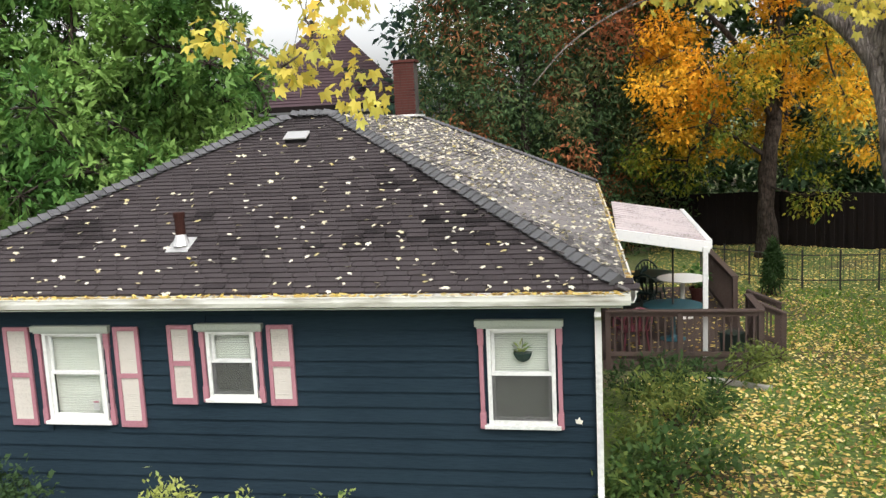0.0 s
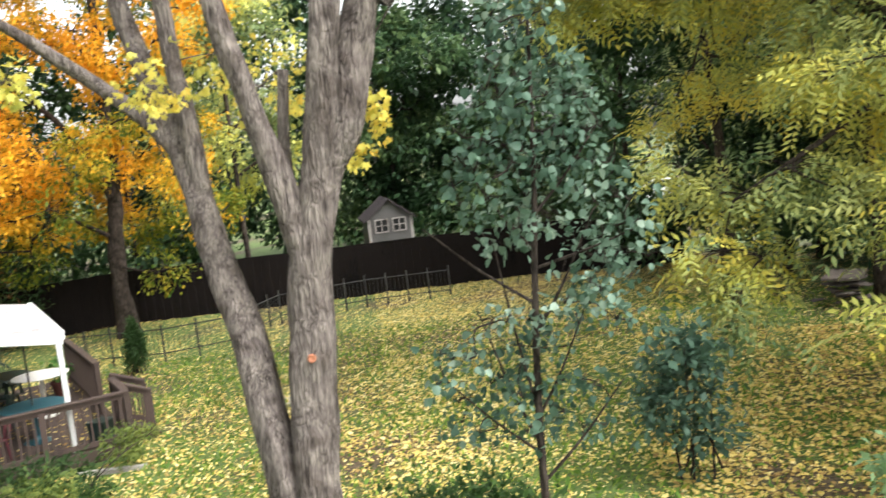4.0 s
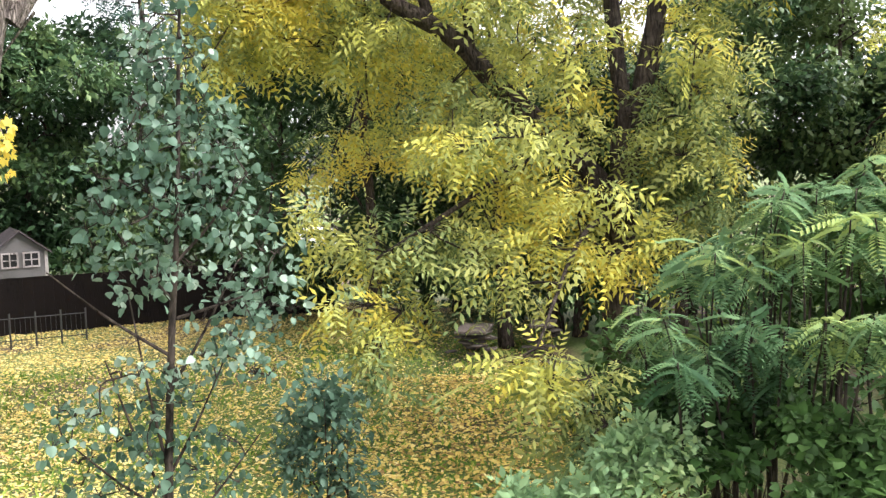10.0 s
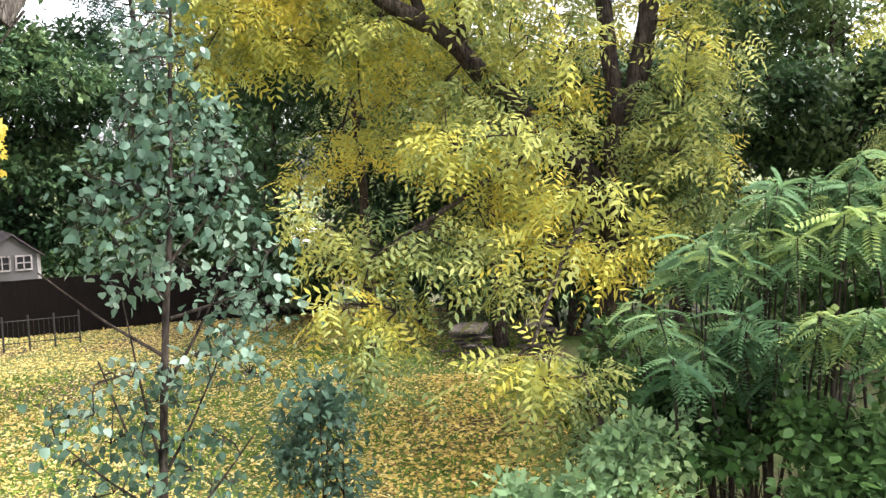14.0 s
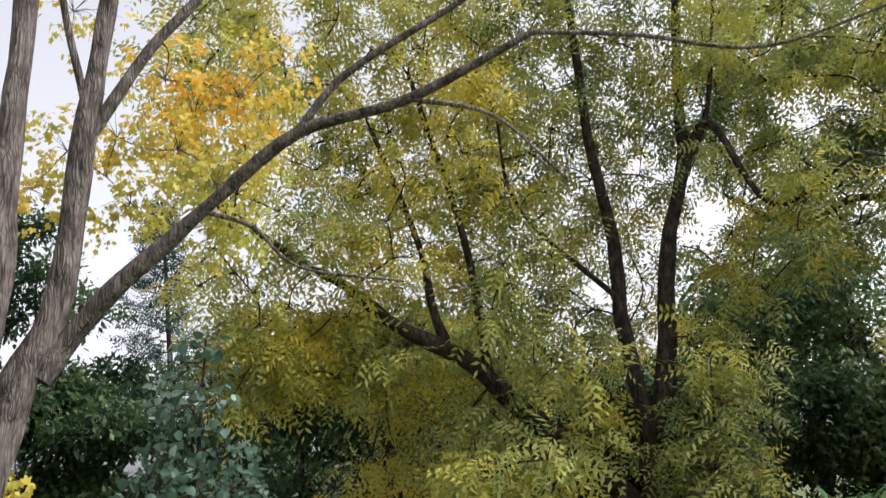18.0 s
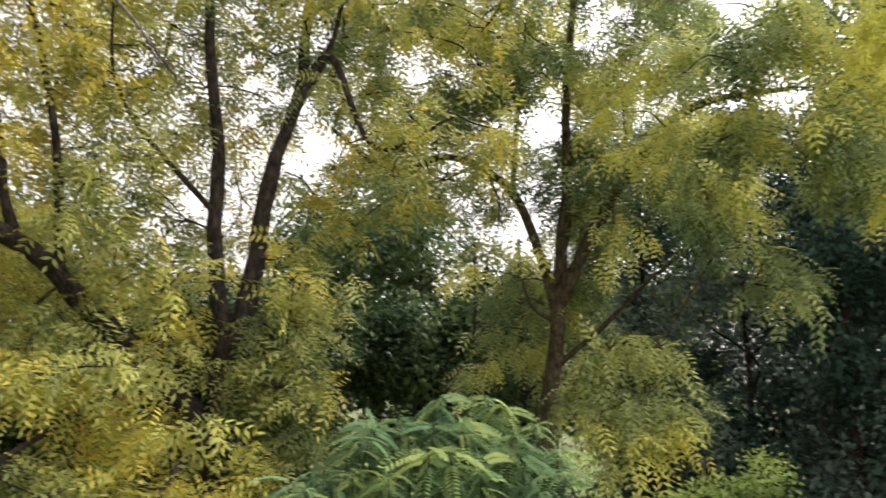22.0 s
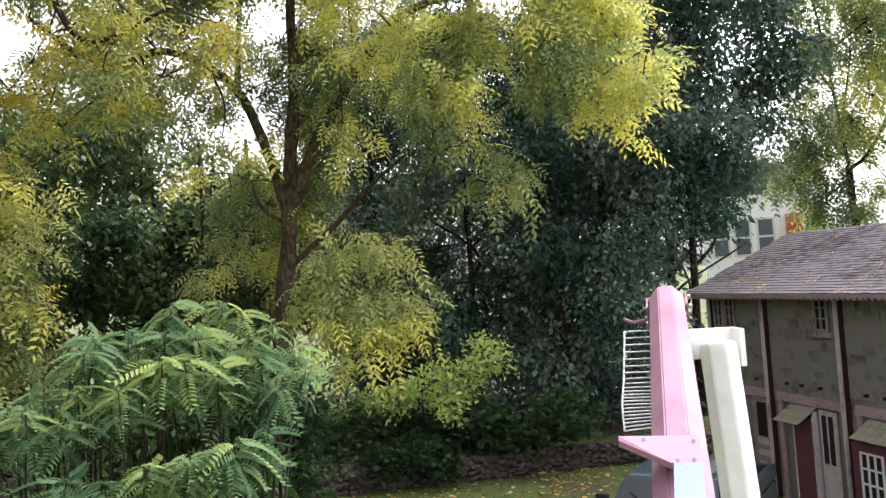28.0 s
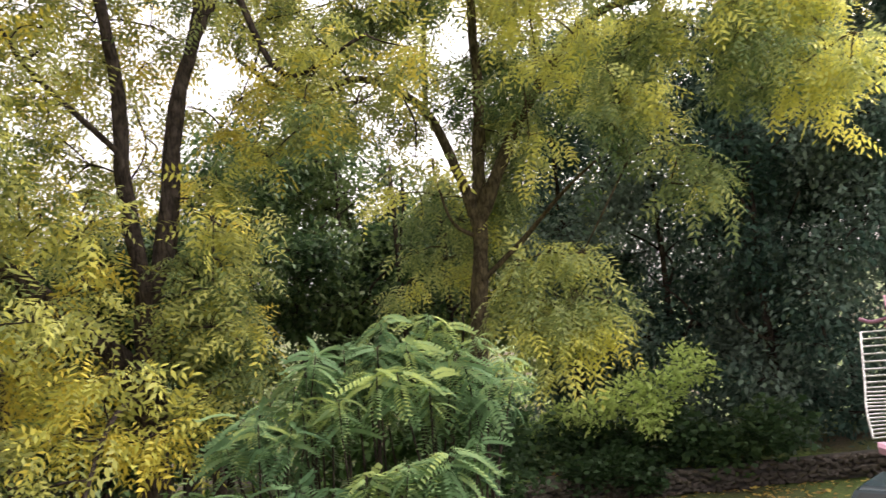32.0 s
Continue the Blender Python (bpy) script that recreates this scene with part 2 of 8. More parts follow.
BRICK = surface("red_brick", (0.035, 0.014, 0.012), (0.095, 0.036, 0.030), 0.9, 8, bump=0.4, fine=50, spread=0.4)
REDPAINT = surface("brick_red_paint", (0.36, 0.05, 0.04), (0.46, 0.085, 0.07), 0.7, 6)
TEAL = surface("teal_plastic", (0.012, 0.065, 0.09), (0.022, 0.095, 0.125), 0.4, 4, bump=0.02)
TABLE_WHITE = surface("white_table_top", (0.66, 0.64, 0.60), (0.80, 0.78, 0.75), 0.4, 5, bump=0.02)
DKGREEN = surface("dark_green_plastic", (0.008, 0.022, 0.020), (0.014, 0.034, 0.03), 0.4, 5, bump=0.02)
WINEMETAL = surface("wine_red_metal", (0.10, 0.02, 0.035), (0.15, 0.035, 0.05), 0.4, 5, bump=0.02)
GLASS = pane_glass("window_glass")

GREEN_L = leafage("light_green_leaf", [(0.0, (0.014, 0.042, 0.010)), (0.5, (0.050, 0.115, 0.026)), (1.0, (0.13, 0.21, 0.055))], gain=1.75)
DARKGREEN = leafage("dark_green_leaf", [(0.0, (0.012, 0.028, 0.013)), (0.5, (0.036, 0.070, 0.028)), (1.0, (0.12, 0.165, 0.06))], 0.35, 0.5, gain=1.5)
DEEPGREEN = leafage("deep_blue_green_leaf", [(0.0, (0.008, 0.019, 0.015)), (0.5, (0.023, 0.042, 0.032)), (1.0, (0.075, 0.10, 0.08))], 0.3, 0.7, gain=2.8, gloss=0.05)
CEDAR = leafage("cedar_spray", [(0.0, (0.010, 0.022, 0.008)), (0.66, (0.032, 0.056, 0.020)), (0.86, (0.060, 0.062, 0.024)), (1.0, (0.17, 0.062, 0.026))], 0.25, 0.7, gain=2.0)
ORANGE = leafage("orange_maple_leaf", [(0.0, (0.045, 0.085, 0.012)), (0.28, (0.23, 0.19, 0.018)), (0.5, (0.42, 0.245, 0.02)), (0.8, (0.47, 0.245, 0.018)), (1.0, (0.50, 0.22, 0.016))], 0.45, gain=1.9)
YELLOW = leafage("yellow_maple_leaf", [(0.0, (0.22, 0.26, 0.055)), (0.4, (0.40, 0.38, 0.085)), (0.75, (0.50, 0.40, 0.080)), (1.0, (0.53, 0.33, 0.045))], 0.5, gain=1.55)
WALNUT = leafage("yellow_green_leaflet", [(0.0, (0.042, 0.080, 0.034)), (0.35, (0.132, 0.176, 0.066)), (0.65, (0.285, 0.295, 0.092)), (0.85, (0.385, 0.385, 0.085)), (1.0, (0.46, 0.385, 0.066))], 0.40, gain=1.36)
WALNUT_G = leafage("olive_green_leaflet", [(0.0, (0.037, 0.070, 0.026)), (0.5, (0.132, 0.166, 0.068)), (0.8, (0.27, 0.29, 0.100)), (1.0, (0.385, 0.37, 0.088))], 0.38, gain=1.9)
SUMAC = leafage("blue_green_leaflet", [(0.0, (0.018, 0.046, 0.024)), (0.40, (0.062, 0.120, 0.058)), (0.70, (0.112, 0.190, 0.090)), (0.86, (0.155, 0.228, 0.100)), (1.0, (0.25, 0.31, 0.105))], 0.45, 0.6, gain=1.4, gloss=0.10)
SILVER = leafage("silvery_green_leaf", [(0.0, (0.028, 0.056, 0.038)), (0.55, (0.062, 0.110, 0.074)), (0.8, (0.112, 0.168, 0.122)), (1.0, (0.21, 0.270, 0.21))], 0.35, 0.5, gain=1.45, gloss=0.25)
SHRUB = leafage("shrub_leaf", [(0.0, (0.014, 0.034, 0.010)), (0.6, (0.042, 0.082, 0.022)), (1.0, (0.14, 0.17, 0.04))], 0.3, gain=1.4)
BRIGHT = leafage("bright_green_leaf", [(0.0, (0.05, 0.10, 0.035)), (0.5, (0.12, 0.19, 0.06)), (1.0, (0.30, 0.32, 0.09))], 0.4, gain=1.4)
# yellow-green leaf raised in colour to stand for a sunlit patch
SUNLIT_SHRUB = leafage("sunlit_yellow_green_leaf", [(0.0, (0.11, 0.17, 0.06)), (0.5, (0.21, 0.28, 0.09)), (1.0, (0.34, 0.40, 0.14))], 0.4, gain=2.0)
MINT = leafage("pale_mint_leaf", [(0.0, (0.10, 0.17, 0.085)), (0.5, (0.21, 0.31, 0.155)), (1.0, (0.40, 0.46, 0.20))], 0.4, gain=1.4)
IVY = leafage("ivy_leaf", [(0.0, (0.016, 0.038, 0.012)), (0.55, (0.050, 0.105, 0.030)), (1.0, (0.11, 0.19, 0.06))], 0.3, 0.45, gain=1.3, gloss=0.3)
FALLEN = leafage("fallen_leaf", [(0.0, (0.10, 0.055, 0.025)), (0.2, (0.26, 0.17, 0.06)), (0.5, (0.44, 0.33, 0.09)), (0.8, (0.50, 0.40, 0.13)), (1.0, (0.56, 0.47, 0.23))], 0.15, 0.7, gain=1.5)
PALE_FALLEN = leafage("pale_fallen_leaf", [(0.0, (0.42, 0.34, 0.10)), (0.3, (0.60, 0.54, 0.36)), (1.0, (0.74, 0.70, 0.60))], 0.1, 0.7, gain=1.0)
GRASS = leafage("lawn_grass", [(0.0, (0.040, 0.085, 0.016)), (0.6, (0.095, 0.165, 0.026)), (1.0, (0.18, 0.23, 0.04))], 0.3)


# ---- mesh helpers ----
def raw_mesh(name, verts, faces):
    me = bpy.data.meshes.new(name)
    me.from_pydata([tuple(v) for v in verts], [], [tuple(f) for f in faces])
    me.update()
    return me


def put(name, me, material, parent=None, label="", smooth=False):
    if not me.materials:
        me.materials.append(material)
    if smooth:
        me.polygons.foreach_set("use_smooth", [True] * len(me.polygons))
    ob = new(name, me)
    if parent is not None:
        ob.parent = parent
    if label:
        ob["label"] = label
    return ob


def part(name, bm, material, parent=None, label="", smooth=False):
    me = bpy.data.meshes.new(name)
    bm.to_mesh(me)
    bm.free()
    return put(name, me, material, parent, label, smooth)


def thing(name, m, label, category, group="", kind=""):
    ob = new(name)
    ob.matrix_basis = m
    return tagged(ob, label, category, group, kind)


def add_box(bm, sx, sy, sz, m=None, bevel=0.0):
    made = bmesh.ops.create_cube(bm, size=1.0, matrix=(m or Matrix()) @ Matrix.Diagonal((sx, sy, sz, 1)))
    if bevel:
        edges = list({e for v in made["verts"] for e in v.link_edges})
        bmesh.ops.bevel(bm, geom=edges, offset=bevel, segments=2, affect="EDGES", profile=0.6)
    return bm


def box(sx, sy, sz, m=None, bevel=0.0):
    return add_box(bmesh.new(), sx, sy, sz, m, bevel)


def span(x0, x1, y0, y1, z0, z1, bevel=0.0):
    return box(x1 - x0, y1 - y0, z1 - z0, Matrix.Translation(((x0 + x1) / 2, (y0 + y1) / 2, (z0 + z1) / 2)), bevel)


def add_rod(bm, a, b, r0, r1=None, sides=8):
    a, b = Vector(a), Vector(b)
    d = b - a
    m = Matrix.Translation((a + b) / 2) @ d.to_track_quat("Z", "Y").to_matrix().to_4x4()
    bmesh.ops.create_cone(bm, cap_ends=True, segments=sides, radius1=r0, radius2=r0 if r1 is None else r1, depth=d.length, matrix=m)
    return bm


def rod(a, b, r0, r1=None, sides=8):
    return add_rod(bmesh.new(), a, b, r0, r1, sides)


def prism(profile, depth, m=None):
    """A closed outline in x and z, pushed along y."""
    bm = bmesh.new()
    n = len(profile)
    a = [bm.verts.new((x, 0, z)) for x, z in profile]
    b = [bm.verts.new((x, depth, z)) for x, z in profile]
    bm.faces.new(a)
    bm.faces.new(b[::-1])
    for i in range(n):
        bm.faces.new((a[i], b[i], b[(i + 1) % n], a[(i + 1) % n]))
    bmesh.ops.recalc_face_normals(bm, faces=bm.faces)
    if m is not None:
        bmesh.ops.transform(bm, matrix=m, verts=bm.verts)
    return bm


def lathe(profile, sides=20):
    bm = bmesh.new()
    rings = []
    for r, z in profile:
        rings.append([bm.verts.new((r * math.cos(2 * math.pi * k / sides), r * math.sin(2 * math.pi * k / sides), z)) for k in range(sides)])
    for p, q in zip(rings, rings[1:]):
        for k in range(sides):
            bm.faces.new((p[k], p[(k + 1) % sides], q[(k + 1) % sides], q[k]))
    bm.faces.new(rings[0][::-1])
    bm.faces.new(rings[-1])
    return bm


def around(bearing, dist, z):
    """A place by its bearing and ground distance from the origin."""
    a = radians(bearing)
    return Vector((math.sin(a) * dist, math.cos(a) * dist, z))


def sighted(bearing, dist, slope):
    """The same, its height given by its rise over the eye's level."""
    return around(bearing, dist, EYE.z + slope * dist)


# ---- plants ----
def smooth_line(pts, per=5):
    pts = [Vector(p) for p in pts]
    if len(pts) < 3:
        return [pts[0].lerp(pts[-1], i / per) for i in range(per + 1)]
    out = []
    ext = [pts[0] * 2 - pts[1]] + pts + [pts[-1] * 2 - pts[-2]]
    for i in range(1, len(ext) - 2):
        p0, p1, p2, p3 = ext[i - 1:i + 3]
        for k in range(per):
            t = k / per
            out.append(0.5 * ((2 * p1) + (p2 - p0) * t + (2 * p0 - 5 * p1 + 4 * p2 - p3) * t * t + (3 * p1 - p0 - 3 * p2 + p3) * t ** 3))
    out.append(pts[-1])
    return out


class Wood:
    """Tapered branches gathered into one mesh."""

    def __init__(self):
        self.v, self.f = [], []

    def branch(self, pts, r0, r1, sides=8, per=5, rough=0.08, rng=None, flare=0.0):
        line = smooth_line(pts, per)
        n = len(line)
        start = len(self.v)
        side = Vector((1, 0, 0))
        for i, p in enumerate(line):
            d = (line[min(i + 1, n - 1)] - line[max(i - 1, 0)]).normalized()
            side = (side - d * side.dot(d))
            side = side.normalized() if side.length > 1e-4 else d.orthogonal().normalized()
            other = d.cross(side)
            t = i / (n - 1)
            r = r0 + (r1 - r0) * t
            r += flare * r0 * max(0.0, 1 - t * 7)
            for k in range(sides):
                a = 2 * math.pi * k / sides
                q = r * (1 + rough * (noise.noise(p * 1.7 + Vector((math.cos(a), math.sin(a), 0)) * 1.3)))
                self.v.append(p + side * (q * math.cos(a)) + other * (q * math.sin(a)))
        for i in range(n - 1):
            for k in range(sides):
                a, b = start + i * sides + k, start + i * sides + (k + 1) % sides
                self.f.append((a, b, b + sides, a + sides))
        self.f.append(tuple(start + (n - 1) * sides + k for k in range(sides)))
        return line

    def mesh(self, name):
        return raw_mesh(name, self.v, self.f)


def leaf_rhomb():
    return np.array([[0, 0, 0], [0.45, 0.26, 0.05], [1, 0, -0.06], [0.45, -0.26, 0.05]], float), [(0, 1, 2, 3)]


def leaf_round():
    return np.array([[0, 0, 0], [0.22, 0.34, 0.04], [0.62, 0.40, 0.05], [1, 0, -0.08], [0.62, -0.40, 0.05], [0.22, -0.34, 0.04]], float), [(0, 1, 2, 3), (0, 3, 4, 5)]


def leaf_lance():
    return np.array([[0, 0, 0], [0.4, 0.15, 0.04], [1, 0, -0.12], [0.4, -0.15, 0.04]], float), [(0, 1, 2, 3)]


def leaf_lobed():
    r = [0.14, 0.62, 0.52, 0.88, 0.58, 1.0, 0.58, 0.88, 0.52, 0.62]
    a = [180, 112, 84, 56, 28, 0, -28, -56, -84, -112]
    v = [[0.25 + 0.75 * q * math.cos(radians(w)), 0.75 * q * math.sin(radians(w)), 0.05 * math.cos(3 * radians(w))] for q, w in zip(r, a)]
    return np.array(v), [(0, 1, 2, 8, 9), (2, 3, 4, 6, 7, 8), (4, 5, 6)]


def leaf_maple():
    """Five pointed lobes with a tooth between, folded along the midrib."""
    half = [(180, 0.10), (140, 0.34), (118, 0.60), (102, 0.44), (88, 0.50), (66, 0.66), (52, 0.95), (42, 0.70), (30, 0.52), (17, 0.78), (8, 0.80), (0, 1.0)]
    v = []
    for side in (1, -1):
        for a, q in half:
            x, y = q * math.cos(radians(a)), side * q * math.sin(radians(a))
            v.append([0.3 + 0.7 * x, 0.7 * y, 0.16 * abs(y) - 0.22 * (x * x + y * y) + 0.1])
    n = len(half)
    return np.array(v), [tuple(range(n)), tuple(range(2 * n - 1, n - 1, -1))]


def leaf_frond(pairs=7, leaflet=0.30, droop=0.35, width=0.17, hang=0.35):
    v, f = [], []
    for i in range(pairs * 2 + 1):
        tip = i == pairs * 2
        x = 0.16 + 0.84 * (i // 2) / pairs if not tip else 0.98
        s = 0 if tip else (1 if i % 2 else -1)
        z = -droop * x * x
        ln = leaflet * (1 - 0.35 * abs(x - 0.5))
        ang = 0.0 if tip else s * 1.05
        dx, dy = math.cos(ang), math.sin(ang)
        k = len(v)
        for u, w, q in ((0, 0, 0), (0.45, 0.5, 0.0), (1, 0, -0.10), (0.45, -0.5, 0.0)):
            v.append([x + ln * (u * dx - w * width * 2 * dy * 0.5), ln * (u * dy + w * width * 2 * dx * 0.5), z + ln * (q - hang * u * (0 if tip else 1))])
        f.append((k, k + 1, k + 2, k + 3))
    return np.array(v, float), f


def leaf_mesh(name, template, pos, dirs, size, tint, rng, tumble=0.45):
    """Many leaves in one mesh: each grows along dirs from pos."""
    tv, tf = template
    n, k = len(pos), len(tv)
    x = dirs / np.linalg.norm(dirs, axis=1)[:, None]
    up = np.tile([0.0, 0.0, 1.0], (n, 1)) + rng.normal(0, tumble, (n, 3))
    y = np.cross(up, x)
    y /= np.linalg.norm(y, axis=1)[:, None] + 1e-9
    z = np.cross(x, y)
    co = pos[:, None, :] + size[:, None, None] * (tv[None, :, 0:1] * x[:, None] + tv[None, :, 1:2] * y[:, None] + tv[None, :, 2:3] * z[:, None])
    co = co.reshape(-1, 3)
    me = bpy.data.meshes.new(name)
    me.vertices.add(len(co))
    me.vertices.foreach_set("co", co.ravel())
    one = np.concatenate([np.array(q) for q in tf])
    lens = np.array([len(q) for q in tf])
    loops = (one[None] + (np.arange(n) * k)[:, None]).ravel()
    totals = np.tile(lens, n)
    starts = np.concatenate([[0], np.cumsum(totals)[:-1]])
    me.loops.add(len(loops))
    me.loops.foreach_set("vertex_index", loops)
    me.polygons.add(len(totals))
    me.polygons.foreach_set("loop_start", starts)
    me.update(calc_edges=True)
    at = me.attributes.new("tint", "FLOAT", "POINT")
    at.data.foreach_set("value", np.repeat(tint, k).astype(np.float32))
    return me


def clump_points(blobs, sprigs, per, rng, spread, droop, tint=(0.0, 1.0), tone_scale=0.35, shell=0.45, radial=0.7, jitter=0.55, reach=0.0):
    """Leaf places in tufts on the lumpy outside of each blob (x, y, z, rx, ry, rz[, share[, tint shift]])."""
    pos, dirs, tone, tips = [], [], [], []
    for b in blobs:
        c, r = np.array(b[:3], float), np.array(b[3:6], float)
        share = b[6] if len(b) > 6 else 1.0
        shift = b[7] if len(b) > 7 else 0.0
        n = max(4, int(sprigs * share))
        d = rng.normal(0, 1, (n, 3))
        d /= np.linalg.norm(d, axis=1)[:, None]
        q = shell + (1 - shell) * rng.random(n) ** 0.6
        lump = np.array([1 + 0.35 * noise.noise(Vector(c + w * 1.7) * 1.1) for w in d])
        p = c + d * r * (q * lump)[:, None]
        tips.append(p)
        tn = np.array([0.5 + tone_scale * 1.6 * noise.noise(Vector(w) * 0.6) for w in p]) + rng.normal(0, 0.10, n) + shift
        m = max(1, per)
        pp = np.repeat(p, m, 0) + rng.normal(0, 1, (n * m, 3)) * spread
        dd = np.repeat(d, m, 0) * radial + rng.normal(0, jitter, (n * m, 3))
        dd[:, 2] -= droop
        if reach:
            # leaves sit along short drooping branchlets
            h = d * 0.6 + rng.normal(0, 0.6, (n, 3))
            h[:, 2] = h[:, 2] * 0.3 - 0.15
            h /= np.linalg.norm(h, axis=1)[:, None]
            u = np.tile(np.linspace(-0.35, 0.65, m), n)
            ln = reach * rng.uniform(0.6, 1.3, n)
            pp += np.repeat(h * ln[:, None], m, 0) * u[:, None]
            pp[:, 2] -= droop * reach * np.maximum(u, 0) ** 2
            side = np.stack([-h[:, 1], h[:, 0], np.zeros(n)], 1)
            flip = np.tile(np.where(np.arange(m) % 2, 1.0, -1.0), n)
            dd = np.repeat(h, m, 0) * 0.5 + np.repeat(side, m, 0) * flip[:, None] * 0.8 + rng.normal(0, 0.5, (n * m, 3))
            dd[:, 2] -= droop
        pos.append(pp)
        dirs.append(dd)
        tone.append(np.repeat(tn, m) + rng.normal(0, 0.07, n * m))
    t = tint[0] + (tint[1] - tint[0]) * np.clip(np.concatenate(tone), 0, 1)
    return np.concatenate(pos), np.concatenate(dirs), t, tips


def tree(name, label, category, base, limbs, blobs, material, bark, template, leaf, sprigs=120, per=12, spread=0.22, droop=0.3,
         seed=1, tint=(0.0, 1.0), twig=0.012, sides=8, flare=0.35, group="", shell=0.45, tumble=0.45, tone_scale=0.35, vary=0.3, radial=0.7, jitter=0.55, reach=0.0):
    """limbs: (points, radius at start, radius at end), the first is the trunk. blobs are relative to the world."""
    rng = np.random.default_rng(seed)
    root = thing(name, Matrix.Translation(base), label, category, group)
    back = Matrix.Translation(-Vector(base))
    lines = []
    for i, (pts, r0, r1) in enumerate(limbs):
        w = Wood()
        line = w.branch(pts, r0, r1, sides if i else sides + 4, 6, 0.35 if r0 > 0.06 else 0.1, flare=flare if i == 0 else 0.0)
        lines += line
        me = w.mesh("limb")
        me.transform(back)
        put("trunk" if i == 0 else "limb", me, bark, root, smooth=True)
    pos, dirs, t, tips = clump_points(blobs, sprigs, per, rng, spread, droop, tint, tone_scale, shell, radial, jitter, reach)
    w = Wood()
    far = np.array([tuple(p) for p in lines])
    centres = np.array([b[:3] for b in blobs])
    near_limb = np.sqrt(((centres[:, None, :] - far[None]) ** 2).sum(2)).min(1)
    for k in np.argsort(near_limb):
        # each tuft grows from the nearest limb or tuft before it
        c, tp = Vector(blobs[k][:3]), tips[k]
        s = Vector(far[int(np.argmin(((far - centres[k]) ** 2).sum(1)))])
        mid = s.lerp(c, 0.5) + Vector((0, 0, 0.05 * (c - s).length)) + Vector(rng.normal(0, 0.08, 3)) * (c - s).length
        thick = twig * (2.6 + 0.6 * min(3.0, (c - s).length))
        w.branch([s, mid, c], thick, twig * 1.6, 4, 3, 0.0)
        far = np.concatenate([far, [tuple(mid), tuple(c)]])
        for p in tp[:: max(1, len(tp) // 11)]:
            p = Vector(p)
            w.branch([c, c.lerp(p, 0.5) + Vector((0, 0, 0.06)), p], twig * 1.4, twig * 0.4, 3, 2, 0.0)
    me = w.mesh("twig_mass")
    me.transform(back)
    put("twig_mass", me, bark, root, smooth=True)["kind"] = "stuff"
    size = leaf * (1 + vary * rng.normal(0, 1, len(pos))).clip(0.5, 1.35)
    me = leaf_mesh("crown", template, pos - np.array(base), dirs, size, t, rng, tumble)
    put("crown", me, material, root)
    return root


def bush(name, label, base, blobs, material, template, leaf, sprigs, per, seed, bark, spread=0.12, droop=0.1, tint=(0, 1), stems=9, category="shrub", group="", shell=0.4, tone_scale=0.35):
    rng = np.random.default_rng(seed)
    root = thing(name, Matrix.Translation(base), label, category, group)
    pos, dirs, t, tips = clump_points(blobs, sprigs, per, rng, spread, droop, tint, tone_scale, shell)
    w = Wood()
    b = Vector(base)
    for i in range(stems):
        q = blobs[i % len(blobs)]
        p = Vector(tips[i % len(blobs)][i % len(tips[i % len(blobs)])])
        s = b + Vector((rng.normal(0, 0.12), rng.normal(0, 0.12), 0))
        w.branch([s, s.lerp(p, 0.5) + Vector((0, 0, 0.15)), p], 0.018, 0.005, 5, 4, 0.0)
    me = w.mesh("stem_mass")
    me.transform(Matrix.Translation(-b))
    put("stem_mass", me, bark, root, smooth=True)["kind"] = "stuff"
    size = leaf * (1 + 0.3 * rng.normal(0, 1, len(pos))).clip(0.4, 1.9)
    me = leaf_mesh("foliage", template, pos - np.array(base), dirs, size, t, rng)
    put("foliage", me, material, root)
    return root


# ---- ground ----
WALL_A, WALL_B = Vector((20.75, 1.6)), Vector((20.95, -9.4))  # line of the dry-stone wall
WALL_U = (WALL_B - WALL_A).normalized()
WALL_N = Vector((-WALL_U.y, WALL_U.x))


def ground_z(x, y):
    w = Vector((x, y)) - WALL_A
    side, along = w.dot(WALL_N), w.dot(WALL_U)
    bank = min(1.0, max(0.0, (side - 0.25) / 0.5)) * min(1.0, max(0.0, (along + 1.5) / 2.5))
    lump = 0.05 * noise.noise(Vector((x * 0.35, y * 0.35, 3))) + 0.14 * noise.noise(Vector((x * 0.06, y * 0.06, 7))) * min(1.0, math.hypot(x, y) / 30)
    return 0.52 * bank + lump - 0.02


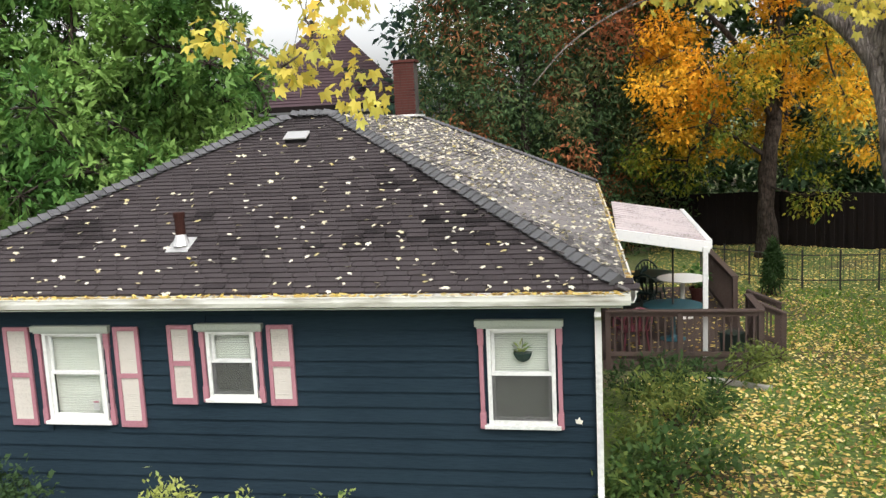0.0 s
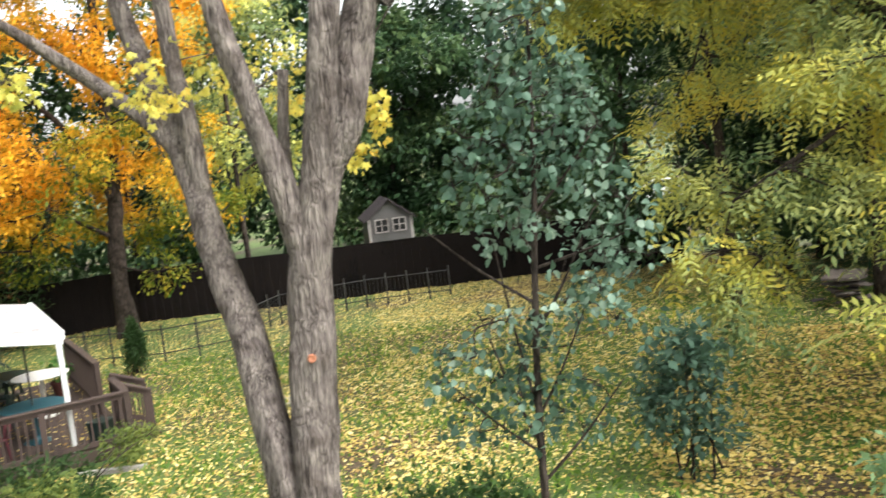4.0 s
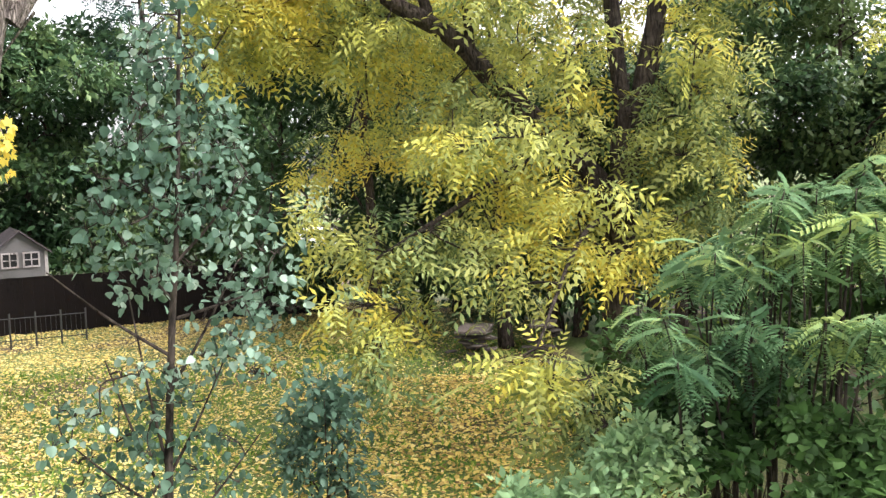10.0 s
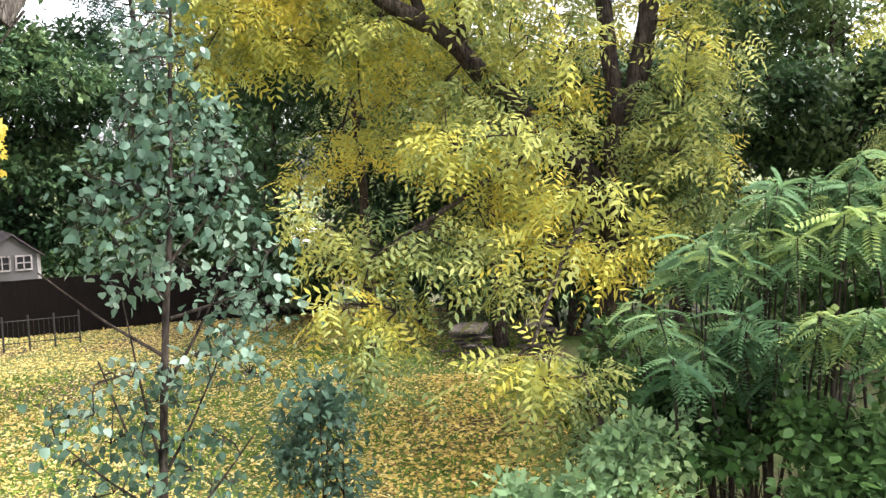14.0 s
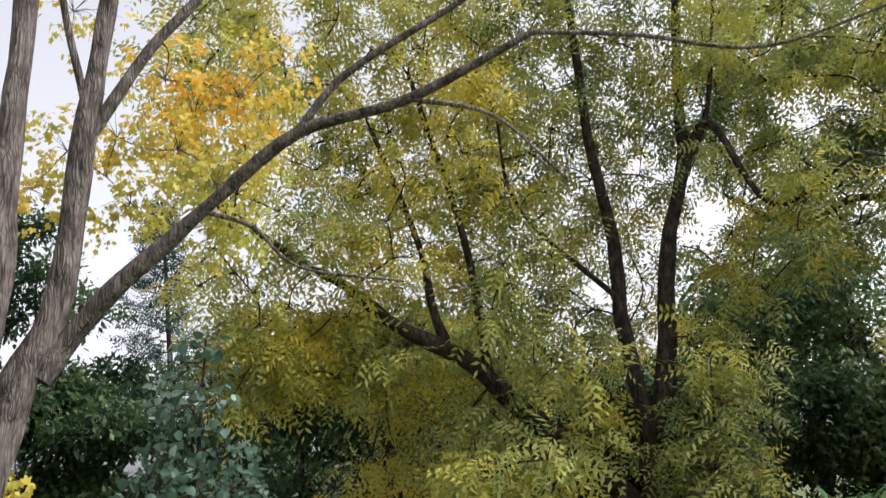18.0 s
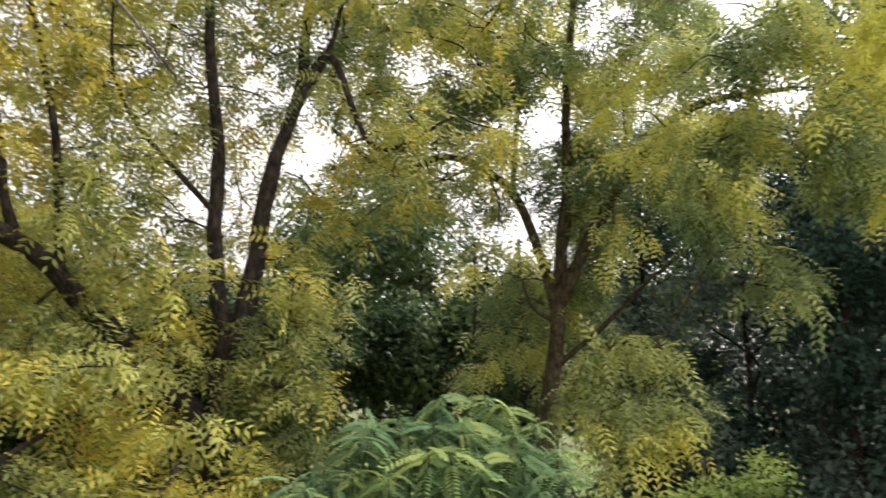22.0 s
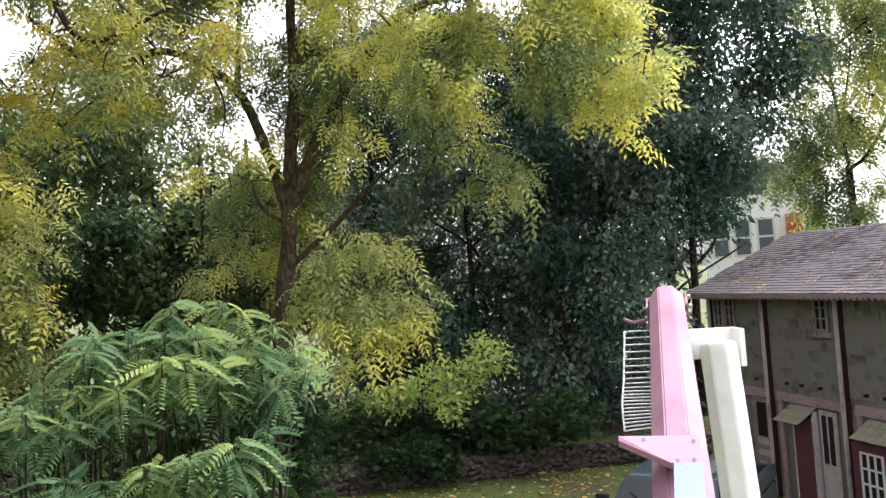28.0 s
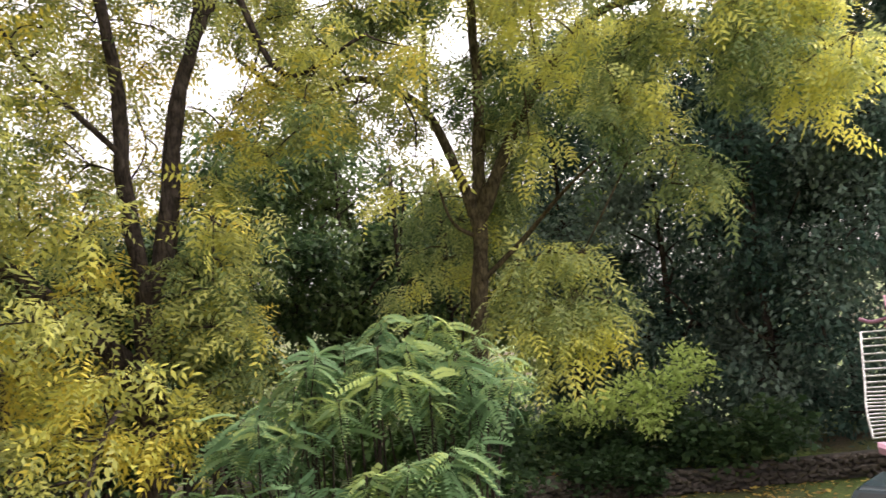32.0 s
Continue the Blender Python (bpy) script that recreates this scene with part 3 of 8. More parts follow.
def ground_material():
    m, n, l, b = nodes_of("leaf_strewn_lawn")
    co = n.new("ShaderNodeTexCoord")
    a, c, d = n.new("ShaderNodeTexNoise"), n.new("ShaderNodeTexNoise"), n.new("ShaderNodeTexVoronoi")
    a.inputs["Scale"].default_value, c.inputs["Scale"].default_value, d.inputs["Scale"].default_value = 0.25, 18, 9
    for q in (a, c, d):
        l.new(co.outputs["Object"], q.inputs["Vector"])
    green = ramp(n, [(0.3, (0.045, 0.075, 0.016)), (0.6, (0.11, 0.165, 0.034)), (0.8, (0.17, 0.185, 0.05))])
    l.new(c.outputs["Fac"], green.inputs[0])
    soil = ramp(n, [(0.35, (0.05, 0.035, 0.022)), (0.65, (0.12, 0.085, 0.045))])
    l.new(c.outputs["Fac"], soil.inputs[0])
    mask = ramp(n, [(0.48, (0, 0, 0)), (0.62, (1, 1, 1))])
    l.new(a.outputs["Fac"], mask.inputs[0])
    mix = n.new("ShaderNodeMixRGB")
    l.new(mask.outputs[0], mix.inputs[0])
    l.new(green.outputs[0], mix.inputs[1])
    l.new(soil.outputs[0], mix.inputs[2])
    l.new(mix.outputs[0], b.inputs["Base Color"])
    b.inputs["Roughness"].default_value = 0.95
    bp = n.new("ShaderNodeBump")
    bp.inputs["Strength"].default_value, bp.inputs["Distance"].default_value = 0.6, 0.05
    l.new(c.outputs["Fac"], bp.inputs["Height"])
    l.new(bp.outputs[0], b.inputs["Normal"])
    return m


def build_ground():
    near = np.concatenate([-np.geomspace(700, 31, 14), np.arange(-30, 45.1, 0.5), np.geomspace(46, 700, 14)])
    v = [(x, y, ground_z(x, y)) for y in near for x in near]
    n = len(near)
    f = [(j * n + i, j * n + i + 1, (j + 1) * n + i + 1, (j + 1) * n + i) for j in range(n - 1) for i in range(n - 1)]
    tagged(put("ground", raw_mesh("ground", v, f), ground_material(), smooth=True), "lawn covered with fallen yellow leaves", "ground", kind="structure")


build_ground()


def scatter(name, label, material, template, count, spots, size, seed, lift=0.012, tilt=0.25, tint=(0, 1), z_of=None):
    """Loose leaves or blades lying about. spots: function of rng and count giving x, y."""
    rng = np.random.default_rng(seed)
    x, y = spots(rng, count)
    z = np.array([ground_z(a, b) for a, b in zip(x, y)]) + lift + rng.random(len(x)) * 0.02
    a = rng.random(len(x)) * 2 * np.pi
    dirs = np.stack([np.cos(a), np.sin(a), rng.normal(0, tilt, len(x))], 1)
    t = tint[0] + (tint[1] - tint[0]) * rng.random(len(x))
    me = leaf_mesh(name, template, np.stack([x, y, z], 1), dirs, size * (1 + 0.3 * rng.normal(0, 1, len(x))).clip(0.5, 1.7), t, rng, tilt)
    return tagged(put(name, me, material), label, "leaves", kind="stuff")


def fan(b0, b1, d0, d1, patchy=0.0, scale=0.5):
    """Spots spread evenly over a sector of the lawn, thinned in patches."""
    def spots(rng, count):
        xs, ys = [], []
        got = 0
        while got < count:
            b = np.radians(b0 + (b1 - b0) * rng.random(count))
            d = np.sqrt(d0 ** 2 + (d1 ** 2 - d0 ** 2) * rng.random(count))
            x, y = np.sin(b) * d, np.cos(b) * d
            keep = np.array([rng.random() > patchy * (0.5 + 1.2 * noise.noise(Vector((p * scale, q * scale, 0)))) and
                             not (p < 0.1 and q > 9.7) and not (p < 2.9 and 15.6 < q < 23) for p, q in zip(x, y)])
            xs.append(x[keep])
            ys.append(y[keep])
            got += int(keep.sum())
        return np.concatenate(xs)[:count], np.concatenate(ys)[:count]
    return spots


# ---- the blue house ----
before_house = set(bpy.data.objects)
WY, CX = 9.8, -0.04            # front wall, east corner
LX = -9.05
house = thing("house", Matrix(), "dark blue lap-sided bungalow with charcoal hip roof", "house")
EZ = 2.82                      # eave height
A, B = Vector((0.27, 9.45, EZ)), Vector((-0.12, 24.9, EZ))
S, SL, N = Vector((-4.37, 14.2, 4.90)), Vector((-5.08, 14.2, 4.90)), Vector((-4.40, 21.3, 4.84))
L0, L1 = Vector((-9.35, 9.45, EZ)), Vector((-9.35, 24.9, EZ))


def house_walls():
    # masonry base, inner wall, then lap boards
    part("foundation", span(LX, CX, WY + 0.07, 24.5, -0.3, 0.21), MORTAR, house, "dark foundation")
    holes = [(-1.34, -0.55, 1.17, 2.34), (-4.82, -4.19, 1.45, 2.32), (-7.05, -6.23, 1.13, 2.30)]
    xs = sorted({LX, CX, *(h[0] for h in holes), *(h[1] for h in holes)})
    bm = bmesh.new()
    for x0, x1 in zip(xs, xs[1:]):
        h = [q for q in holes if q[0] <= x0 + 1e-6 and q[1] >= x1 - 1e-6]
        for z0, z1 in ([(0.2, h[0][2]), (h[0][3], 2.62)] if h else [(0.2, 2.62)]):
            add_box(bm, x1 - x0, 0.16, z1 - z0, Matrix.Translation(((x0 + x1) / 2, WY + 0.11, (z0 + z1) / 2)))
    for x, y0, y1 in ((CX - 0.10, WY + 0.19, 24.5), (LX + 0.10, WY + 0.19, 24.5)):
        add_box(bm, 0.16, y1 - y0, 2.42, Matrix.Translation((x, (y0 + y1) / 2, 1.41)))
    add_box(bm, CX - LX, 0.16, 2.42, Matrix.Translation(((CX + LX) / 2, 24.42, 1.41)))
    wall = part("wall", bm, SIDING, house)
    step = 0.191
    k = 0
    z = 0.018
    while z < 2.60:
        cuts = [(LX, CX)]
        for x0, x1, z0, z1 in holes:
            if z + step > z0 and z < z1:
                cuts = [q for a, b in cuts for q in ((a, min(b, x0)), (max(a, x1), b)) if q[1] - q[0] > 0.02]
        for a, b in cuts:
            h = min(step, 2.62 - z)
            y0, t = WY + 0.03, h + 0.012
            v = [(a, y0 - 0.036, z), (b, y0 - 0.036, z), (b, y0 - 0.006, z + t), (a, y0 - 0.006, z + t), (a, y0, z), (b, y0, z), (b, y0, z + t), (a, y0, z + t)]
            put("siding_board", raw_mesh("siding_board", v, [(0, 1, 2, 3), (7, 6, 5, 4), (0, 4, 5, 1), (1, 5, 6, 2), (2, 6, 7, 3), (3, 7, 4, 0)]), SIDING, wall)
        z += step
        k += 1
    z = 0.209
    while z < 2.60:
        h = min(step, 2.62 - z)
        part("siding_board", span(CX - 0.02, CX + 0.004, WY + 0.03, 24.4, z + 0.006, z + h), SIDING, wall)
        z += step
    part("corner_board", span(CX - 0.05, CX + 0.012, WY - 0.006, WY + 0.05, 0.2, 2.6, 0.004), WHITE, house)


def window_unit(x0, x1, z0, z1, split, dark_lower):
    """A double-hung window between x0 and x1 with blinds behind."""
    w = new("window")
    w.parent = house
    y = WY
    bm = bmesh.new()
    f = 0.048
    for a, b, c, d in ((x0, x0 + f, z0, z1), (x1 - f, x1, z0, z1), (x0 + f, x1 - f, z1 - f, z1), (x0 + f, x1 - f, z0, z0 + f)):
        add_box(bm, b - a, 0.11, d - c, Matrix.Translation(((a + b) / 2, y + 0.02, (c + d) / 2)), 0.005)
    part("window_frame", bm, WHITE, w)
    for (c, d), yy in (((split, z1 - f), 0.045), ((z0 + f, split + 0.03), 0.015)):
        bm = bmesh.new()
        s = 0.038
        a, b = x0 + f, x1 - f
        for p, q, r, t in ((a, a + s, c, d), (b - s, b, c, d), (a + s, b - s, d - s, d), (a + s, b - s, c, c + s)):
            add_box(bm, q - p, 0.028, t - r, Matrix.Translation(((p + q) / 2, y + yy, (r + t) / 2)), 0.004)
        part("sash", bm, WHITE, w)
        pane = part("pane", span(a + s, b - s, y + yy - 0.003, y + yy + 0.003, c + s, d - s), GLASS, w)
        pane.visible_shadow = False
    bm = bmesh.new()
    z = z0 + f
    while z < z1 - f:
        add_box(bm, x1 - x0 - 2 * f, 0.004, 0.021, Matrix.Translation(((x0 + x1) / 2, y + 0.11, z)) @ Matrix.Rotation(radians(25), 4, "X"))
        z += 0.022
    part("blind", bm, BLIND, w, "cream horizontal blind")
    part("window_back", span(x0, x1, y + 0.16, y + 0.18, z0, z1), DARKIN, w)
    if dark_lower:
        part("insect_screen", span(x0 + f, x1 - f, y - 0.012, y - 0.008, z0 + f, split), SCREEN, w, "grey insect screen")
    part("window_sill", span(x0 - 0.05, x1 + 0.05, y - 0.07, y + 0.0, z0 - 0.045, z0, 0.006), WHITE, w)
    return w


def screen_material():
    m, n, l, b = nodes_of("insect_mesh")
    b.inputs["Base Color"].default_value = (0.05, 0.05, 0.05, 1)
    t = n.new("ShaderNodeBsdfTransparent")
    ms = n.new("ShaderNodeMixShader")
    ms.inputs[0].default_value = 0.45
    l.new(t.outputs[0], ms.inputs[1])
    l.new(b.outputs[0], ms.inputs[2])
    l.new(ms.outputs[0], n["Material Output"].inputs["Surface"])
    return m


SCREEN = screen_material()


def pilaster(x, z0, z1):
    bm = bmesh.new()
    add_box(bm, 0.050, 0.05, z1 - z0, Matrix.Translation((x, WY - 0.012, (z0 + z1) / 2)), 0.006)
    for z in (z0 + 0.1, z1 - 0.1):
        add_box(bm, 0.072, 0.062, 0.20, Matrix.Translation((x, WY - 0.014, z)), 0.012)
    part("pilaster", bm, PINK_TRIM, house, "dusty pink window pilaster")


def cap(x0, x1, z):
    bm = span(x0, x1, WY - 0.075, WY + 0.02, z - 0.075, z, 0.006)
    add_box(bm, x1 - x0 - 0.04, 0.06, 0.03, Matrix.Translation(((x0 + x1) / 2, WY - 0.01, z - 0.09)))
    part("window_cap", bm, GREYGREEN, house, "grey-green window cap")


def shutter(x0, x1, z0, z1):
    s = new("shutter")
    s.parent = house
    s["label"] = "pink shutter with cream louvres"
    bm = bmesh.new()
    t = 0.05
    mid = (z0 + z1) / 2 + 0.02
    for a, b, c, d in ((x0, x0 + t, z0, z1), (x1 - t, x1, z0, z1), (x0 + t, x1 - t, z1 - t, z1), (x0 + t, x1 - t, z0, z0 + t + 0.03), (x0 + t, x1 - t, mid - 0.03, mid + 0.03)):
        add_box(bm, b - a, 0.04, d - c, Matrix.Translation(((a + b) / 2, WY - 0.028, (c + d) / 2)), 0.004)
    part("shutter_frame", bm, PINK_TRIM, s)
    for c, d in ((z0 + t + 0.03, mid - 0.03), (mid + 0.03, z1 - t)):
        bm = bmesh.new()
        n = int((d - c) / 0.026)
        for i in range(n):
            add_box(bm, x1 - x0 - 2 * t, 0.006, 0.028, Matrix.Translation(((x0 + x1) / 2, WY - 0.022, c + (i + 0.5) * (d - c) / n)) @ Matrix.Rotation(radians(-35), 4, "X"))
        part("louvre_panel", bm, LOUVRE, s, "cream louvre slats")


house_walls()
window_unit(-1.34, -0.55, 1.17, 2.34, 1.76, True)
window_unit(-4.82, -4.19, 1.45, 2.32, 1.90, True)
window_unit(-7.05, -6.23, 1.13, 2.30, 1.74, False)
for x0, x1, z in ((-1.47, -0.45, 2.43), (-4.94, -4.07, 2.40), (-7.18, -6.10, 2.38)):
    cap(x0, x1, z)
for x, z0, z1 in ((-1.41, 1.12, 2.33), (-0.50, 1.12, 2.33), (-4.87, 1.40, 2.30), (-4.13, 1.40, 2.30), (-7.11, 1.08, 2.28), (-6.16, 1.08, 2.28)):
    pilaster(x, z0, z1)
for x0, x1, z0, z1 in ((-5.32, -4.99, 1.37, 2.38), (-4.02, -3.69, 1.37, 2.38), (-7.59, -7.23, 1.06, 2.36), (-6.05, -5.71, 1.06, 2.36)):
    shutter(x0, x1, z0, z1)


def roof_slab(pts, drop=0.10):
    a = [Vector(p) for p in pts]
    n = (a[1] - a[0]).cross(a[2] - a[0]).normalized()
    if n.z < 0:
        n.negate()
    k = len(a)
    v = [p - n * 0.02 for p in a] + [p - n * drop for p in a]
    return raw_mesh("deck", v, [tuple(range(k)), tuple(range(2 * k - 1, k - 1, -1))] + [(i, (i + 1) % k, k + (i + 1) % k, k + i) for i in range(k)])


roof = new("roof")
roof.parent = house
SW2, NW2 = Vector((-5.08, 14.2, 4.90)), Vector((-4.85, 21.3, 4.84))
for pts in ((L0, A, S, SL), (A, B, N, S), (B, L1, NW2, N), (L1, L0, SL, NW2), (SL, S, N, NW2)):
    put("roof_deck", roof_slab(pts), SHINGLE, roof)


def shingle_mesh(w, h, t=0.032):
    v = [(0.006, 0, t), (w - 0.006, 0, t), (w - 0.006, h, 0.003), (0.006, h, 0.003), (0.006, 0.002, -0.004), (w - 0.006, 0.002, -0.004)]
    me = raw_mesh("shingle", v, [(0, 1, 2, 3), (4, 5, 1, 0), (4, 0, 3), (1, 5, 2)])
    return me


def shingle_plane(parent, p0, p1, q1, q0, material, tab, course, rng, limit, thick=0.032):
    """Tabs over the plane p0 p1 (eave) to q0 q1 (ridge)."""
    u = (p1 - p0).normalized()
    n = u.cross((q0 + q1) / 2 - (p0 + p1) / 2).normalized()
    if n.z < 0:
        n.negate()
    vv = n.cross(u).normalized()
    if vv.z < 0:
        vv.negate()
    rise = (q0 - p0).dot(vv)
    rows = int(rise / course)
    singles, rest_v, rest_f = 0, [], []
    right = u.cross(vv).dot(n) > 0
    me = shingle_mesh(tab, course * 1.25, thick)
    me.materials.append(material)
    for i in range(rows):
        t = i * course / rise
        a = p0.lerp(q0, t)
        b = p1.lerp(q1, t)
        ln = (b - a).length
        x = -tab * (0.5 if i % 2 else 0.0) - rng.random() * 0.08
        while x < ln:
            if x > -tab * 0.6 and x < ln - tab * 0.4:
                o = a + u * x + vv * rng.uniform(-0.008, 0.008) + n * rng.uniform(0.0, 0.006)
                m = Matrix((u, vv, n)).transposed().to_4x4()
                m.translation = o
                if singles < limit:
                    ob = put("shingle", me, material, parent)
                    ob.matrix_local = m
                    singles += 1
                else:
                    k = len(rest_v)
                    rest_v += [m @ w.co for w in me.vertices]
                    rest_f += [tuple(k + j for j in p.vertices) for p in me.polygons]
            x += tab
    ob = put("shingle_field", raw_mesh("shingle_field", rest_v, rest_f), material, parent)
    ob["kind"] = "stuff"


RNG = random.Random(5)
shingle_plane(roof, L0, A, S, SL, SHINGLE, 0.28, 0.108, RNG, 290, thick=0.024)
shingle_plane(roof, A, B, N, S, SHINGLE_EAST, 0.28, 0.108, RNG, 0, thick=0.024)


def hip_caps(p, q, step=0.14):
    d = (q - p)
    n = int(d.length / step)
    u = d.normalized()
    s = u.cross(Vector((0, 0, 1))).normalized()
    w = s.cross(u).normalized()
    me = raw_mesh("hip_cap", [(0, -0.13, -0.035), (0, 0, 0.045), (0, 0.13, -0.035), (0.2, -0.12, -0.075), (0.2, 0, 0.0), (0.2, 0.12, -0.075), (0, -0.13, -0.08), (0, 0.13, -0.08)],
                  [(0, 3, 4, 1), (1, 4, 5, 2), (0, 1, 2, 7, 6)])
    me.materials.append(HIP_CAP)
    for i in range(n):
        m = Matrix((u, s, w)).transposed().to_4x4()
        m.translation = p + u * (i * step) + w * 0.08
        ob = put("hip_cap", me, HIP_CAP, roof)
        ob.matrix_local = m


hip_caps(A.lerp(S, 0.025), S)
hip_caps(L0, SL)
hip_caps(SL, S)
hip_caps(B, N)
part("ridge_flashing", span(-4.62, -4.22, 20.2, 21.45, 4.87, 4.92), WHITE, roof, "white ridge flashing")


def gutter(p, q, out):
    """A trough with a lip, along the eave."""
    u = (q - p).normalized()
    ln = (q - p).length
    prof = [(0, 0.10), (0, -0.02), (0.10, -0.02), (0.125, 0.04), (0.125, 0.095), (0.14, 0.095), (0.14, 0.105), (0.115, 0.105), (0.115, 0.045), (0.092, -0.008), (0.012, -0.008), (0.012, 0.10)]
    m = Matrix((out, u, Vector((0, 0, 1)))).transposed().to_4x4()
    m.translation = p + Vector((0, 0, -0.115))
    part("gutter", prism(prof, ln, m), GUTTER, house, "white metal gutter holding wet leaves")


gutter(Vector((LX - 0.3, 9.43, EZ)), Vector((0.29, 9.43, EZ)), Vector((0, -1, 0)))
gutter(Vector((0.23, 9.45, EZ)), Vector((-0.16, 24.9, EZ)), Vector((1, 0, 0)))
part("fascia", span(LX - 0.3, 0.23, 9.435, 9.46, EZ - 0.15, EZ - 0.01), WHITE, house)
part("soffit", span(LX - 0.28, 0.21, 9.46, WY + 0.02, EZ - 0.19, EZ - 0.175), WHITE, house)
part("soffit", span(CX, 0.10, WY + 0.02, 17.0, EZ - 0.19, EZ - 0.175), WHITE, house)
bm = bmesh.new()
add_box(bm, 0.075, 0.06, 2.05, Matrix.Translation((CX - 0.02, WY - 0.045, 1.45)), 0.006)
add_box(bm, 0.075, 0.36, 0.06, Matrix.Translation((CX - 0.02, WY - 0.18, 2.50)) @ Matrix.Rotation(radians(-20), 4, "X"), 0.006)
add_box(bm, 0.075, 0.34, 0.06, Matrix.Translation((CX - 0.02, WY - 0.20, 0.36)) @ Matrix.Rotation(radians(25), 4, "X"), 0.006)
part("downspout", bm, WHITE, house, "white metal downspout")


def on_front(x, t):
    """A place on the front slope, t from eave to ridge."""
    y = 9.45 + (14.2 - 9.45) * t
    return Vector((x, y, EZ + (4.90 - EZ) * t))


slope = math.atan2(4.90 - EZ, 4.75)
vent_stack = thing("vent_pipe", Matrix.Translation(on_front(-5.38, 0.215)), "rusty brown plumbing vent with metal flashing on the roof", "vent")
part("pipe", lathe([(0.065, -0.05), (0.065, 0.38), (0.075, 0.38), (0.075, 0.44), (0.055, 0.44)], 14), PIPE, vent_stack, smooth=False)
bm = box(0.30, 0.36, 0.012, Matrix.Rotation(slope, 4, "X") @ Matrix.Translation((0, 0, 0.02)), 0.003)
bmesh.ops.create_cone(bm, cap_ends=False, segments=14, radius1=0.12, radius2=0.058, depth=0.16, matrix=Matrix.Translation((0, 0, 0.09)))
part("flashing", bm, FLASHING, vent_stack, "dull metal flashing")
roof_vent = thing("roof_vent", Matrix.Translation(on_front(-4.70, 0.815)) @ Matrix.Rotation(slope, 4, "X"), "low white metal roof vent", "vent")
part("hood", prism([(-0.19, 0.095), (0.19, 0.095), (0.18, 0.115), (-0.18, 0.115)], 0.26, Matrix.Translation((0, -0.16, 0.01))), FLASHING, roof_vent)
# a near-black block paints the shadow beneath the raised hood
part("throat", span(-0.17, 0.17, -0.12, 0.1, 0.01, 0.104), DARKIN, roof_vent, "dark block standing for the shade under the hood")
part("base_plate", span(-0.24, 0.24, -0.16, 0.2, 0.012, 0.02), SHINGLE, roof_vent)


def roof_leaves():
    rng = np.random.default_rng(3)
    pos, n_front = [], 0
    while n_front < 300:
        t = rng.random() ** 1.1
        x = rng.uniform(-9.0, 0.2)
        lo, hi = -9.35 + (SL.x + 9.35) * t, 0.27 + (S.x - 0.27) * t
        if lo + 0.2 < x < hi - 0.15 and rng.random() < 0.35 + 0.65 * (x + 9) / 9:
            pos.append(on_front(x, t) + Vector((0, -0.014, 0.03)))
            n_front += 1
    for _ in range(2100):
        t = rng.random()
        s = rng.random() if rng.random() < 0.8 else rng.random() ** 2
        a, b = A.lerp(S, t), B.lerp(N, t)
        pos.append(a.lerp(b, s) + Vector((0.014, 0, 0.03)))
    pos = np.array([tuple(p) for p in pos])
    n = len(pos)
    a = rng.random(n) * 6.283
    k = math.tan(slope)
    d = np.stack([np.cos(a), np.sin(a), np.zeros(n)], 1)
    d[:n_front, 2] = d[:n_front, 1] * k
    d[n_front:, 2] = -d[n_front:, 0] * 0.46
    me = leaf_mesh("roof_leaves", leaf_maple(), pos, d, rng.uniform(0.045, 0.092, n), rng.random(n), rng, 0.25)
    tagged(put("fallen_leaves", me, PALE_FALLEN), "pale fallen maple leaves stuck on wet shingles", "leaves", kind="stuff")
    m = 1400
    x = np.where(rng.random(m) < 0.45, rng.uniform(-9, 0.25, m), 0)
    east = x == 0
    y = np.where(east, rng.uniform(9.5, 24.5, m), 9.36 + rng.normal(0, 0.03, m))
    x = np.where(east, 0.27 + rng.normal(0, 0.05, m) - (y - 9.5) * 0.025, x)
    z = EZ - 0.02 + rng.random(m) * 0.03
    a = rng.random(m) * 6.283
    me = leaf_mesh("gutter_leaves", leaf_lobed(), np.stack([x, y, z], 1), np.stack([np.cos(a), np.sin(a), 0 * a], 1), rng.uniform(0.04, 0.08, m), rng.random(m) * 0.8, rng, 0.3)
    tagged(put("gutter_leaves", me, FALLEN), "yellow leaves lying in the white gutter", "leaves", kind="stuff")


roof_leaves()

# ---- porch canopy and deck ----
canopy = thing("porch_canopy", Matrix(), "white metal porch canopy strewn with leaves", "canopy")
CA, CB, CC, CD = (0.28, 16.1, 2.62), (1.90, 16.1, 2.36), (1.90, 21.3, 2.36), (0.28, 21.3, 2.62)
v = [Vector(p) for p in (CA, CB, CC, CD)]
put("canopy_roof", raw_mesh("canopy_roof", v + [p - Vector((0, 0, 0.05)) for p in v], [(0, 1, 2, 3), (7, 6, 5, 4), (0, 4, 5, 1), (1, 5, 6, 2), (2, 6, 7, 3), (3, 7, 4, 0)]), POST_PALE, canopy)
for i in range(14):
    y = 16.2 + i * 0.38
    part("roof_rib", prism([(0, 0), (0.02, 0.022), (0.04, 0)], 1.62, Matrix.Translation((0.28, y, 2.625)) @ Matrix.Rotation(radians(9.1), 4, "Y") @ Matrix.Rotation(radians(-90), 4, "Z")), POST_PALE, canopy)
part("front_beam", box(1.72, 0.07, 0.20, Matrix.Translation((1.09, 16.07, 2.40)) @ Matrix.Rotation(radians(9.1), 4, "Y"), 0.006), WHITE, canopy)
part("side_beam", span(1.87, 1.97, 16.06, 21.3, 2.24, 2.40, 0.006), WHITE, canopy)
